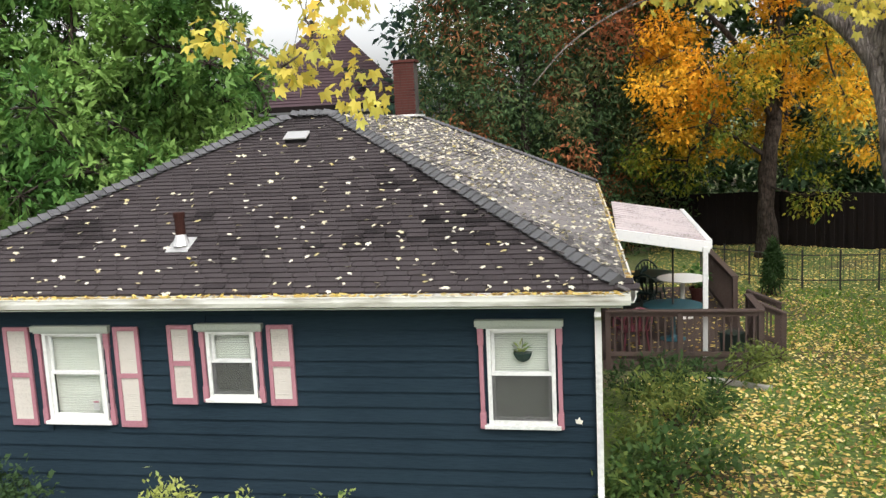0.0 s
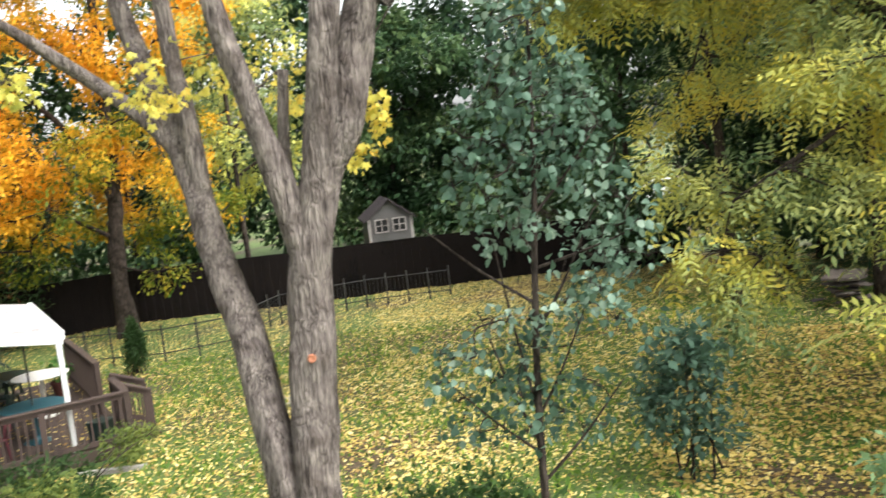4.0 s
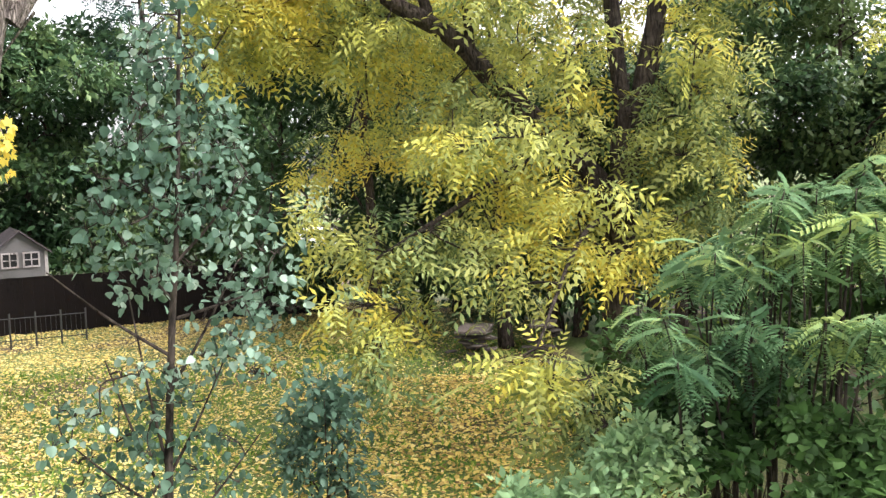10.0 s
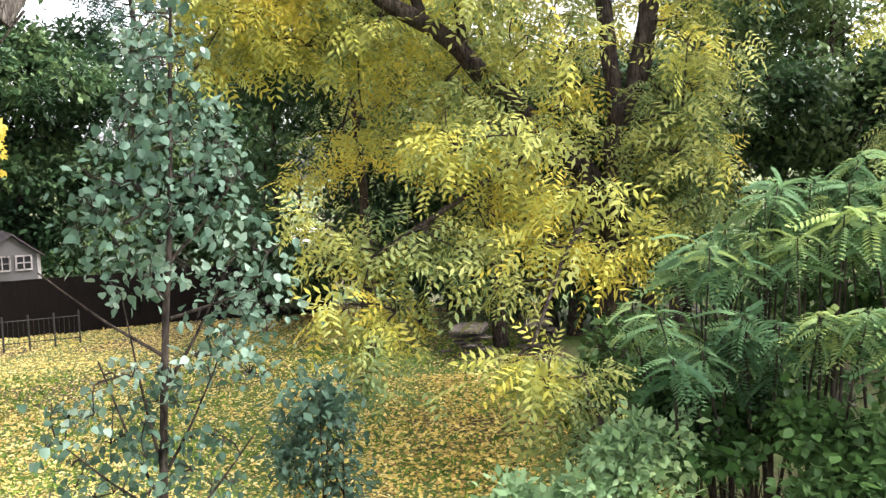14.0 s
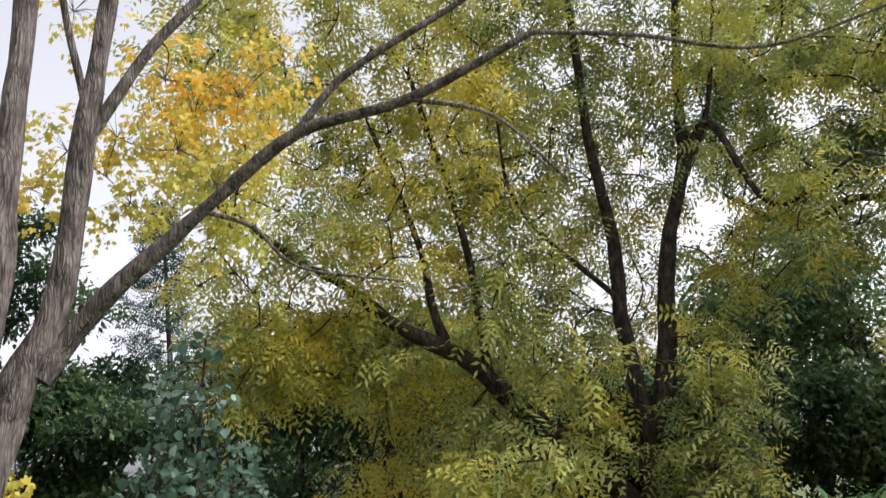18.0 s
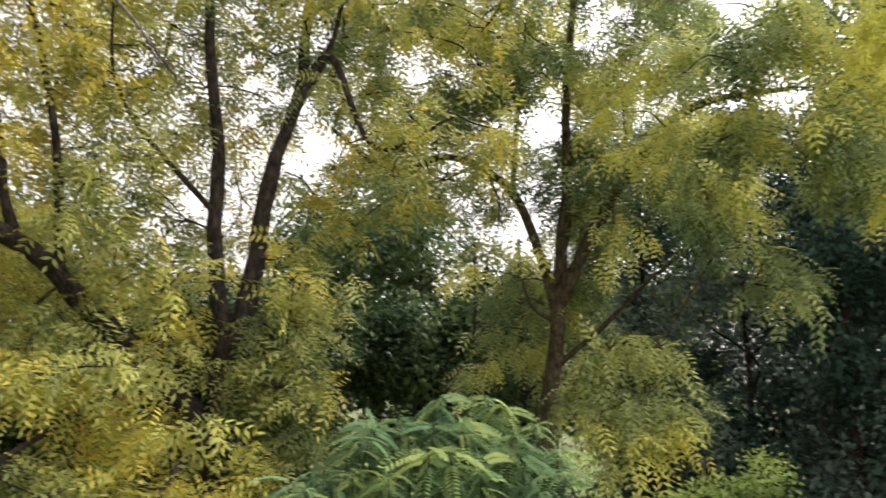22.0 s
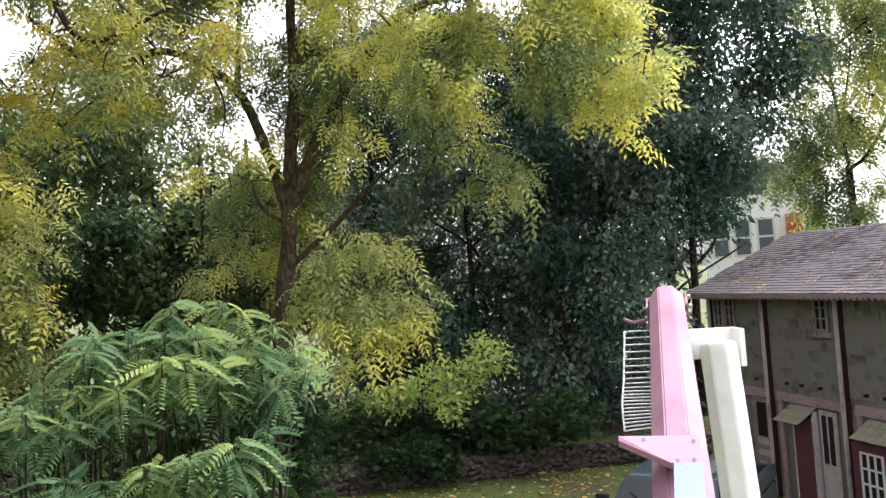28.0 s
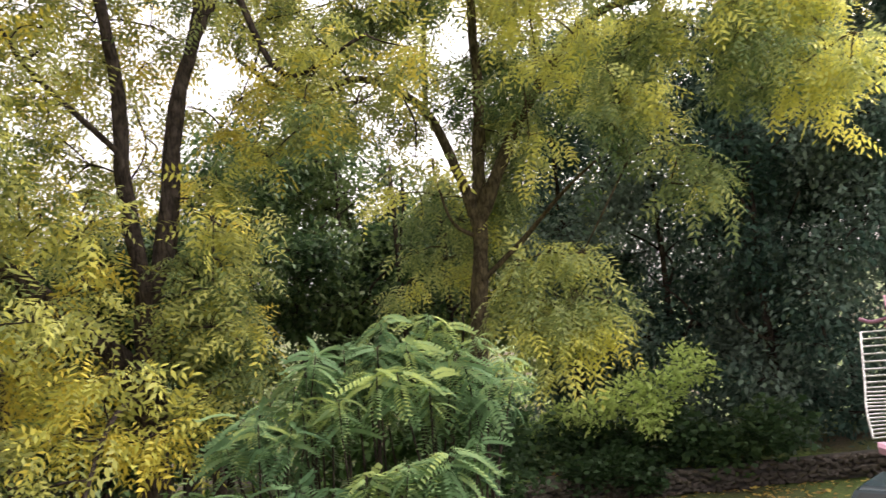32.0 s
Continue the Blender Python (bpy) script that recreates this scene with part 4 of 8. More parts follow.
part("post", span(1.80, 1.89, 15.97, 16.06, 0.25, 2.28, 0.006), WHITE, canopy)
part("post", span(0.30, 0.36, 21.1, 21.16, 0.25, 2.5, 0.006), IRON, canopy)

deck = thing("deck", Matrix(), "brown stained wooden deck with railing", "deck")
for i in range(20):
    part("deck_board", span(0.0 + i * 0.14, 0.132 + i * 0.14, 15.86, 22.6, 0.22, 0.25), DECK_WOOD, deck)
part("rim_beam", span(0.0, 2.80, 15.82, 15.86, 0.02, 0.24), DECK_WOOD, deck)
part("rim_beam", span(2.80, 2.84, 15.82, 22.6, 0.02, 0.24), DECK_WOOD, deck)


def railing(p, q, z0, z1, posts=True, slope_z=0.0):
    p, q = Vector((*p, 0)), Vector((*q, 0))
    d = q - p
    u = d.normalized()
    ang = math.atan2(u.y, u.x)
    n = max(1, int(d.length / 0.125))
    for i in range(n + 1):
        o = p + d * (i / n) + Vector((0, 0, slope_z * i / n))
        part("baluster", box(0.034, 0.034, z1 - z0 - 0.08, Matrix.Translation(o + Vector((0, 0, (z0 + z1) / 2 + 0.02))) @ Matrix.Rotation(ang, 4, "Z")), DECK_WOOD, deck)
    tilt = Matrix.Rotation(-math.atan2(slope_z, d.length), 4, "Y")
    for z, w, h in ((z1, 0.14, 0.04), (z1 - 0.06, 0.04, 0.09), (z0 + 0.10, 0.04, 0.09)):
        part("rail", box(math.hypot(d.length, slope_z) + 0.08, w, h, Matrix.Translation(p + d / 2 + Vector((0, 0, z + slope_z / 2))) @ Matrix.Rotation(ang, 4, "Z") @ tilt, 0.006), DECK_WOOD, deck)
    for o in (p, q):
        part("post", box(0.10, 0.10, z1 - z0 + 0.25, Matrix.Translation(o + Vector((0, 0, (z0 + z1) / 2 - 0.12 + (slope_z if o is q else 0)))) @ Matrix.Rotation(ang, 4, "Z"), 0.008), DECK_WOOD, deck)


railing((0.10, 15.84), (2.78, 15.84), 0.25, 1.15)
railing((2.78, 15.90), (2.78, 17.2), 0.25, 1.15)
railing((2.70, 18.3), (2.62, 22.2), 0.25, 1.30)
railing((2.85, 16.5), (3.28, 16.42), 0.25, 1.15, slope_z=-0.18)
railing((2.85, 17.6), (3.40, 17.5), 0.25, 1.15, slope_z=-0.22)
part("post", span(1.33, 1.43, 15.79, 15.89, 0.1, 1.16, 0.008), DECK_WOOD, deck)
for i in range(3):
    part("stair_tread", span(2.85 + i * 0.28, 3.14 + i * 0.28, 16.5, 17.6, 0.10 - i * 0.07, 0.16 - i * 0.07), DECK_WOOD, deck)


def round_table(x, y, top, radius, material, label):
    t = thing("round_table", Matrix.Translation((x, y, 0.25)), label, "table")
    part("tabletop", lathe([(radius - 0.03, top - 0.03), (radius, top - 0.02), (radius, top - 0.005), (radius - 0.02, top), (0.02, top + 0.002)], 32), material, t)
    part("pedestal", lathe([(0.10, 0.03), (0.05, 0.10), (0.045, top - 0.1), (0.12, top - 0.03)], 14), material, t)
    part("foot", lathe([(0.24, 0.0), (0.25, 0.02), (0.10, 0.05), (0.02, 0.05)], 24), material, t)
    return t


round_table(1.74, 19.2, 0.88, 0.55, TABLE_WHITE, "round white patio table on the deck")
round_table(1.38, 17.3, 0.70, 0.58, TEAL, "round teal patio table on the deck")


def patio_chair(x, y, turn, material, label):
    c = thing("patio_chair", pose(x, y, 0.25, 0, 0, turn), label, "chair", "chairs on the deck")
    part("seat", span(-0.24, 0.24, -0.24, 0.24, 0.40, 0.43, 0.012), material, c)
    for i in range(6):
        a = -0.2 + i * 0.08
        part("back_slat", rod((a * 0.9, 0.24, 0.42), (a, 0.32, 0.84 - abs(a) * 0.3), 0.016, sides=6), material, c)
    line = [(-0.25, 0.23, 0.42), (-0.26, 0.31, 0.70), (0, 0.34, 0.88), (0.26, 0.31, 0.70), (0.25, 0.23, 0.42)]
    w = Wood()
    w.branch(line, 0.022, 0.022, 8, 5, 0.0)
    put("back_frame", w.mesh("back_frame"), material, c, smooth=True)
    for s in (-1, 1):
        w = Wood()
        w.branch([(s * 0.27, 0.28, 0.62), (s * 0.29, 0.0, 0.64), (s * 0.28, -0.22, 0.60), (s * 0.27, -0.24, 0.40)], 0.02, 0.02, 6, 4, 0.0)
        put("armrest", w.mesh("armrest"), material, c, smooth=True)
    for sx in (-1, 1):
        for sy in (-1, 1):
            part("leg", rod((sx * 0.21, sy * 0.20, 0.41), (sx * 0.25, sy * 0.25, 0), 0.022, 0.018, 8), material, c)
    return c


patio_chair(1.05, 19.9, 160, DKGREEN, "dark green plastic patio chair on the deck")
patio_chair(0.75, 18.5, 60, DKGREEN, "dark green plastic patio chair on the deck")
patio_chair(1.20, 21.3, 20, DKGREEN, "dark green plastic patio chair on the deck")
patio_chair(0.55, 16.5, 200, WINEMETAL, "wine red metal patio chair on the deck")
patio_chair(0.70, 20.9, 250, DKGREEN, "dark green plastic patio chair on the deck")
glass_table = round_table(1.15, 20.7, 0.72, 0.55, DKGREEN, "dark green round patio table on the deck")
umbrella_pole = thing("umbrella_pole", Matrix.Translation((1.38, 17.3, 0.95)), "thin black umbrella pole standing in the teal table", "pole")
part("pole", rod((0, 0, 0), (0, 0, 1.25), 0.018, sides=8), IRON, umbrella_pole)
bin_box = thing("planter_box", Matrix.Translation((2.35, 16.25, 0.25)), "dark teal plastic planter box on the deck", "planter")
part("tub", lathe([(0.20, 0), (0.24, 0.36), (0.26, 0.36), (0.26, 0.40), (0.23, 0.40)], 4), DKGREEN, bin_box)
part("soil", lathe([(0.21, 0.33), (0.01, 0.345)], 4), MORTAR, bin_box)

pot = thing("flower_pot", Matrix.Translation((2.25, 20.9, 0.25)), "terracotta flower pot with a leafy green plant on the deck", "flower pot")
part("pot", lathe([(0.13, 0), (0.19, 0.28), (0.21, 0.28), (0.21, 0.33), (0.18, 0.33), (0.17, 0.28), (0.02, 0.28)], 20), BRICK, pot)
pl = np.random.default_rng(12)
pp = pl.normal(0, 0.13, (160, 3)) + np.array([0, 0, 0.55])
put("foliage", leaf_mesh("foliage", leaf_round(), pp, pl.normal(0, 1, (160, 3)) + np.array([0, 0, 0.3]), np.full(160, 0.11), pl.random(160), pl, 0.8), GREEN_L, pot)
dl = np.random.default_rng(14)
dx, dy = dl.uniform(0.1, 2.7, 420), dl.uniform(15.95, 22.4, 420)
da = dl.random(420) * 6.283
tagged(put("fallen_leaves", leaf_mesh("deck_leaves", leaf_round(), np.stack([dx, dy, np.full(420, 0.262)], 1), np.stack([np.cos(da), np.sin(da), dl.normal(0, 0.08, 420)], 1), dl.uniform(0.06, 0.10, 420), dl.random(420), dl, 0.2), FALLEN), "yellow fallen leaves on the deck boards", "leaves", kind="stuff")

hanging = thing("hanging_planter", Matrix.Translation((-0.93, WY + 0.075, 2.02)), "round dark glass planter with green leaves hung in the window", "planter")
part("bowl", lathe([(0.02, -0.115), (0.07, -0.09), (0.105, -0.03), (0.108, 0.0), (0.09, 0.0)], 18), DKGREEN, hanging)
part("hanger", rod((0, 0, 0.0), (0, 0, 0.16), 0.003, sides=5), IRON, hanging)
hl = np.random.default_rng(2)
hp = hl.normal(0, 0.035, (26, 3)) + np.array([0, 0, 0.0])
hp[:, 1] *= 0.3
put("foliage", leaf_mesh("foliage", leaf_lance(), hp, hl.normal(0, 1, (26, 3)) * np.array([1, 0.2, 1]) + np.array([0, 0, 0.8]), np.full(26, 0.10), hl.random(26), hl), BRIGHT, hanging)
sticker = thing("window_sticker", Matrix.Translation((-6.40, WY + 0.004, 1.33)), "small grey and pink sticker on the window pane", "sticker")
part("card", span(-0.04, 0.04, -0.004, 0.0, -0.07, 0.03), FLASHING, sticker)
part("red_band", span(-0.04, 0.04, -0.006, -0.0045, 0.03, 0.055), PINK_TRIM, sticker)
lone = np.random.default_rng(6)
tagged(put("stuck_leaf", leaf_mesh("stuck_leaf", leaf_lobed(), np.array([[-0.30, WY - 0.012, 1.18]]), np.array([[0.1, 0.05, 1.0]]), np.array([0.09]), np.array([0.9]), lone, 0.1), PALE_FALLEN), "pale leaf stuck on the blue siding", "leaf")

path = put("garden_path", raw_mesh("garden_path", [(3.6, 16.75, 0.03), (6.6, 16.35, 0.03), (6.6, 17.05, 0.03), (3.6, 17.45, 0.03), (3.6, 16.75, -0.1), (6.6, 16.35, -0.1), (6.6, 17.05, -0.1), (3.6, 17.45, -0.1)],
           [(0, 1, 2, 3), (0, 4, 5, 1), (1, 5, 6, 2), (2, 6, 7, 3), (3, 7, 4, 0)]), CONCRETE)
tagged(path, "pale concrete garden path partly covered with leaves", "path", kind="structure")
edging = thing("edging_timber", Matrix.Translation((2.25, 15.0, 0.06)) @ Matrix.Rotation(radians(-28), 4, "Z"), "pale weathered edging timber lying by the shrubs", "timber")
part("timber", box(1.15, 0.11, 0.09, None, 0.015), CONCRETE, edging)


# the house stands slightly turned against the yard's axes
SITE = Matrix.Translation((-0.29, 0.22, -0.05)) @ Matrix.Rotation(radians(-1.55), 4, "Z") @ Matrix.Rotation(radians(0.42), 4, "Y")
FAR_SITE = Matrix.Translation((-0.29, 0.22, 0.0)) @ Matrix.Rotation(radians(-1.55), 4, "Z")


def settle(before, m):
    for o in set(bpy.data.objects) - before:
        if o.parent is None:
            o.matrix_basis = m @ o.matrix_basis


settle(before_house, SITE)


# ---- fences, shed and neighbours ----
before_far = set(bpy.data.objects)
def board_fence(name, pts, height, label):
    f = thing(name, Matrix(), label, "fence")
    me = raw_mesh("board", [(-0.006, 0, 0), (0.156, 0, 0), (0.156, 0, height), (-0.006, 0, height), (-0.006, 0.022, 0), (0.156, 0.022, 0), (0.156, 0.022, height), (-0.006, 0.022, height)],
                  [(0, 1, 2, 3), (7, 6, 5, 4), (0, 4, 5, 1), (1, 5, 6, 2), (2, 6, 7, 3), (3, 7, 4, 0)])
    for (x0, y0), (x1, y1) in zip(pts, pts[1:]):
        d = Vector((x1 - x0, y1 - y0, 0))
        a = math.atan2(d.y, d.x)
        n = int(d.length / 0.145)
        for i in range(n):
            o = Vector((x0, y0, 0)) + d * (i / n)
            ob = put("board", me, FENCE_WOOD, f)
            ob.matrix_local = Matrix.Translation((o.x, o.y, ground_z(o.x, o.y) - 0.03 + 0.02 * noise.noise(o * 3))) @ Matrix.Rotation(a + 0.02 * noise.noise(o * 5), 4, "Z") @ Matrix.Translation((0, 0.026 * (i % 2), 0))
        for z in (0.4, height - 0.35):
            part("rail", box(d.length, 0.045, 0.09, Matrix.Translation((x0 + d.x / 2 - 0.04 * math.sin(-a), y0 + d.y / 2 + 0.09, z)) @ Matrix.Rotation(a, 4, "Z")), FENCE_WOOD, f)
    return f


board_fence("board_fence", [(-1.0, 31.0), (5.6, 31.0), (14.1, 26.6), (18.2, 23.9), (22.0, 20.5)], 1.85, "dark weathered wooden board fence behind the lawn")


def garden_fence(pts):
    f = thing("garden_fence", Matrix(), "low black metal garden fence panels", "fence")
    for (x0, y0), (x1, y1) in zip(pts, pts[1:]):
        d = Vector((x1 - x0, y1 - y0, 0))
        n = max(1, round(d.length / 0.75))
        for i in range(n + 1):
            o = Vector((x0, y0, 0)) + d * (i / n)
            part("fence_post", rod(o + Vector((0, 0, ground_z(o.x, o.y) - 0.05)), o + Vector((0, 0, 0.95)), 0.026, sides=6), IRON, f)
        for z in (0.15, 0.80):
            part("fence_rail", rod((x0, y0, z), (x1, y1, z), 0.015, sides=5), IRON, f)
        k = int(d.length / 0.13)
        for i in range(k):
            o = Vector((x0, y0, 0)) + d * (i / k)
            part("fence_wire", rod(o + Vector((0, 0, 0.05)), o + Vector((0, 0, 0.82)), 0.006, sides=4), IRON, f)
    return f


garden_fence([(3.0, 25.2), (5.3, 23.4), (7.1, 23.2), (9.4, 25.4), (12.2, 25.0), (14.6, 23.7)])


settle(before_far, Matrix.Translation((-0.12, 0.1, 0)) @ Matrix.Rotation(radians(-0.7), 4, "Z"))


def shed():
    c = sighted(28.6, 37, 0)
    s = thing("garden_shed", Matrix.Translation((c.x, c.y, 0)) @ Matrix.Rotation(radians(-22), 4, "Z"), "pale grey gabled garden shed behind the fence", "shed")
    w, h, r, dep = 0.95, 2.05, 2.78, 2.8
    part("wall", prism([(-w, 0), (w, 0), (w, h), (0, r), (-w, h)], dep), SHEDPAINT, s)
    for q in (-1, 1):
        v = [Vector((q * (w + 0.18), -0.15, h - 0.12)), Vector((0, -0.15, r + 0.04)), Vector((0, dep + 0.15, r + 0.04)), Vector((q * (w + 0.18), dep + 0.15, h - 0.12))]
        me = raw_mesh("roof", v + [p + Vector((0, 0, 0.07)) for p in v], [(0, 1, 2, 3), (7, 6, 5, 4), (0, 4, 5, 1), (1, 5, 6, 2), (2, 6, 7, 3), (3, 7, 4, 0)])
        put("roof", me, SHINGLE, s)
    wd = new("window")
    wd.parent = s
    for x in (-0.38, 0.38):
        bm = bmesh.new()
        for a, b, p, q in ((-0.3, 0.3, 0.24, 0.3), (-0.3, 0.3, -0.3, -0.24), (-0.3, -0.24, -0.24, 0.24), (0.24, 0.3, -0.24, 0.24), (-0.02, 0.02, -0.24, 0.24), (-0.24, 0.24, -0.02, 0.02)):
            add_box(bm, b - a, 0.05, q - p, Matrix.Translation((x + (a + b) / 2, -0.03, 1.74 + (p + q) / 2)))
        part("window_frame", bm, WEATHERED, wd)
        part("pane", span(x - 0.24, x + 0.24, -0.015, -0.008, 1.50, 1.98), DARKIN, wd)
    for x in (-w + 0.04, w - 0.04):
        part("corner_trim", span(x - 0.06, x + 0.06, -0.02, 0.0, 0, h), WEATHERED, s)
    return s


shed()


def neighbour_house():
    c = around(-18.0, 36, 0)
    h = thing("neighbour_house", Matrix.Translation((c.x, c.y, 0)) @ Matrix.Rotation(radians(14), 4, "Z"), "neighbouring house with purple-brown hip roof", "house")
    part("wall", span(-3.2, 3.6, 0.4, 8, -0.2, 5.3), SHEDPAINT, h)
    e, r = 5.6, 9.0
    v = [Vector(p) for p in ((-3.6, 0, e), (4.0, 0, e), (4.0, 8.4, e), (-3.6, 8.4, e), (-0.3, 3.6, r), (0.9, 3.6, r))]
    put("roof", raw_mesh("roof", v, [(0, 1, 5, 4), (1, 2, 5), (2, 3, 4, 5), (3, 0, 4), (3, 2, 1, 0)]), PURPLE_ROOF, h)
    part("fascia", span(-3.62, 4.02, -0.05, -0.005, e - 0.2, e + 0.02), FENCE_WOOD, h)
    vv, ff = [], []
    for i in range(26):
        t0, t1 = i / 26, (i + 0.92) / 26
        for k, (p, q, s1, s2) in enumerate(((0, 1, 4, 5), (1, 2, 5, 5))):
            a, b, cc, d = v[p].lerp(v[s1], t0), v[q].lerp(v[s2], t0), v[q].lerp(v[s2], t1), v[p].lerp(v[s1], t1)
            n = (b - a).cross(d - a).normalized()
            o = len(vv)
            vv += [a + n * 0.03, b + n * 0.03, cc + n * 0.006, d + n * 0.006, a, b]
            ff += [(o, o + 1, o + 2, o + 3), (o + 4, o + 5, o + 1, o)]
    put("shingle_field", raw_mesh("shingle_field", vv, ff), PURPLE_ROOF, h)["kind"] = "stuff"
    part("cap_vent", lathe([(0.14, 8.45), (0.14, 8.85), (0.2, 8.85), (0.02, 9.0)], 10), DARKIN, h)
    c = around(-12.2, 26.0, 0)
    ch = thing("brick_chimney", Matrix.Translation((c.x, c.y, 0)), "red brick chimney behind the roof", "chimney")
    part("core", span(-0.30, 0.32, -0.25, 0.25, 0, 6.5), MORTAR, ch)
    me = raw_mesh("brick", [(x, y, z) for z in (0, 0.062) for x, y in ((0, 0), (0.195, 0), (0.195, 0.03), (0, 0.03))], [(0, 1, 5, 4), (1, 2, 6, 5), (3, 0, 4, 7), (4, 5, 6, 7), (3, 2, 1, 0)])
    for i in range(26):
        for k in range(3):
            ob = put("brick", me, BRICK, ch)
            ob.matrix_local = Matrix.Translation((-0.31 + k * 0.205 + (0.02 if i % 2 else 0), -0.275, 4.5 + i * 0.075))
    part("chimney_cap", span(-0.35, 0.37, -0.31, 0.31, 6.45, 6.53, 0.01), BRICK, ch)


before_far = set(bpy.data.objects)
neighbour_house()
settle(before_far, FAR_SITE)


def white_house():
    c = around(119.0, 44, 0)
    u = c.normalized()
    a = math.atan2(u.y, u.x) - math.pi / 2
    h = thing("white_house", Matrix.Translation((c.x, c.y, 0)) @ Matrix.Rotation(a, 4, "Z"), "tall white house with a red annex", "house")
    part("wall", span(-3.2, 2.3, 0, 8, 0, 8.9), HOUSE_WHITE, h)
    part("roof", prism([(-3.4, 8.9), (2.5, 8.9), (-0.45, 9.3)], 8.6, Matrix.Translation((0, -0.3, 0))), HOUSE_WHITE, h)
    for x in (-2.4, -1.4, -0.35):
        w = new("window")
        w.parent = h
        part("window_frame", span(x - 0.42, x + 0.42, -0.05, 0.0, 4.9, 6.7, 0.01), WHITE, w)
        part("pane", span(x - 0.32, x + 0.32, -0.062, -0.055, 5.0, 5.75), PANE_FAR, w)
        part("pane", span(x - 0.32, x + 0.32, -0.062, -0.055, 5.85, 6.6), PANE_FAR, w)
    part("annex", span(0.55, 1.3, -0.3, -0.02, 0, 6.75), REDPAINT, h, "red painted annex wall")


white_house()


# ---- barn ----
def barn():
    p = Vector((17.9, -8.82, 0))
    u = Vector((-0.9945, -0.1045, 0))                                # along the front
    b = thing("barn", Matrix.Translation(p) @ Matrix.Rotation(math.atan2(u.y, u.x), 4, "Z"), "old grey concrete-block barn with maroon doors", "barn")
    # local x runs along the front, local -y points out to the yard
    X0, ln, dep, H = -0.9, 8.0, 4.9, 4.06

    def slab(name, x0, x1, o0, o1, z0, z1, mat, parent=b, label="", bevel=0.0):
        return part(name, span(x0, x1, -max(o0, o1), -min(o0, o1), z0, z1, bevel), mat, parent, label)

    wall = slab("wall", X0 + 0.02, ln, -0.3, -0.02, -0.2, H, BLOCK)
    for x0, x1 in ((X0 + 0.02, X0 + 0.3), (ln - 0.28, ln)):
        part("end_wall", prism([(0.3, -0.2), (dep, -0.2), (dep, H), (2.45, H + 1.12), (0.3, H + 0.1)], x1 - x0, Matrix.Translation((x1, 0, 0)) @ Matrix.Rotation(radians(90), 4, "Z")), BLOCK, b)
    slab("back_wall", X0, ln, -dep - 0.2, -dep, -0.2, H, BLOCK)
    me = raw_mesh("block", [(x, y, z) for z in (0, 0.192) for x, y in ((0.002, 0), (0.390, 0), (0.390, -0.02), (0.002, -0.02))],
                  [(0, 1, 5, 4), (1, 2, 6, 5), (3, 0, 4, 7), (4, 5, 6, 7), (3, 2, 1, 0), (7, 6, 2, 3)])
    holes = [(-0.75, -0.36, 3.35, 4.0), (-0.30, 0.08, 3.35, 4.0), (2.70, 3.10, 3.39, 4.03), (4.70, 5.18, 3.40, 4.03), (6.7, 7.2, 3.40, 4.03)]
    doors = [(1.5, 3.2, -0.2, 1.98), (3.72, 5.25, -0.2, 1.98), (0.5, 1.1, -0.2, 1.96)]
    row, z = 0, -0.1
    while z < H - 0.1:
        x = X0 - (0.2 if row % 2 else 0)
        while x < ln - 0.1:
            if x >= X0 - 0.01 and not any(x + 0.39 > o[0] and x < o[1] and z + 0.18 > o[2] and z < o[3] for o in holes + doors):
                ob = put("block", me, BLOCK, wall)
                ob.matrix_local = Matrix.Translation((x, 0.018 + 0.0012 * noise.noise(Vector((x * 9, z * 9, 1))), z))
            x += 0.392
        z += 0.195
        row += 1
    for x in (-0.85, 1.14, 3.38, 5.66):
        slab("pilaster", x - 0.032, x + 0.032, 0.0, 0.10, -0.1, H, POST_PALE, label="pale painted timber post", bevel=0.008)
        slab("pilaster_edge", x + 0.036, x + 0.12, 0.0, 0.05, -0.1, H, PIPE)
    for x0, x1 in ((-0.6, 1.14), (1.43, 3.38), (3.66, 5.62)):
        slab("lintel", x0, x1, 0.0, 0.06, 1.97, 2.14, MAUVE, label="faded dusty mauve lintel beam")
        slab("jamb", x0, x0 + 0.11, 0.0, 0.05, -0.1, 1.965, MAUVE)
    for x in (0.2, 0.75, 1.75, 2.2, 2.75, 3.95, 4.4, 5.1):
        part("beam_end", rod((x, 0, 2.33), (x, -0.07, 2.33), 0.03, sides=10), PIPE, b)
    for x0, x1, z0, z1 in holes:
        w = new("window")
        w.parent = b
        slab("pane", x0, x1, -0.05, -0.015, z0, z1, DARKIN, w)
        bm = bmesh.new()
        m = (x0 + x1) / 2
        h = (z1 - z0)
        for p0, p1, q0, q1 in ((x0, x0 + 0.05, z0, z1), (x1 - 0.05, x1, z0, z1), (x0, x1, z1 - 0.04, z1), (x0, x1, z0, z0 + 0.05), (m - 0.012, m + 0.012, z0, z1), (x0, x1, z0 + h * 0.36, z0 + h * 0.36 + 0.022), (x0, x1, z0 + h * 0.68, z0 + h * 0.68 + 0.022)):
            add_box(bm, p1 - p0, 0.04, q1 - q0, Matrix.Translation(((p0 + p1) / 2, -0.015, (q0 + q1) / 2)))
        part("window_frame", bm, WEATHERED, w, "peeling pale window frame")
        slab("window_sill", x0 - 0.08, x1 + 0.08, -0.02, 0.06, z0 - 0.10, z0 - 0.005, WEATHERED, w)
    # left plank door
    d = new("door")
    d.parent = b
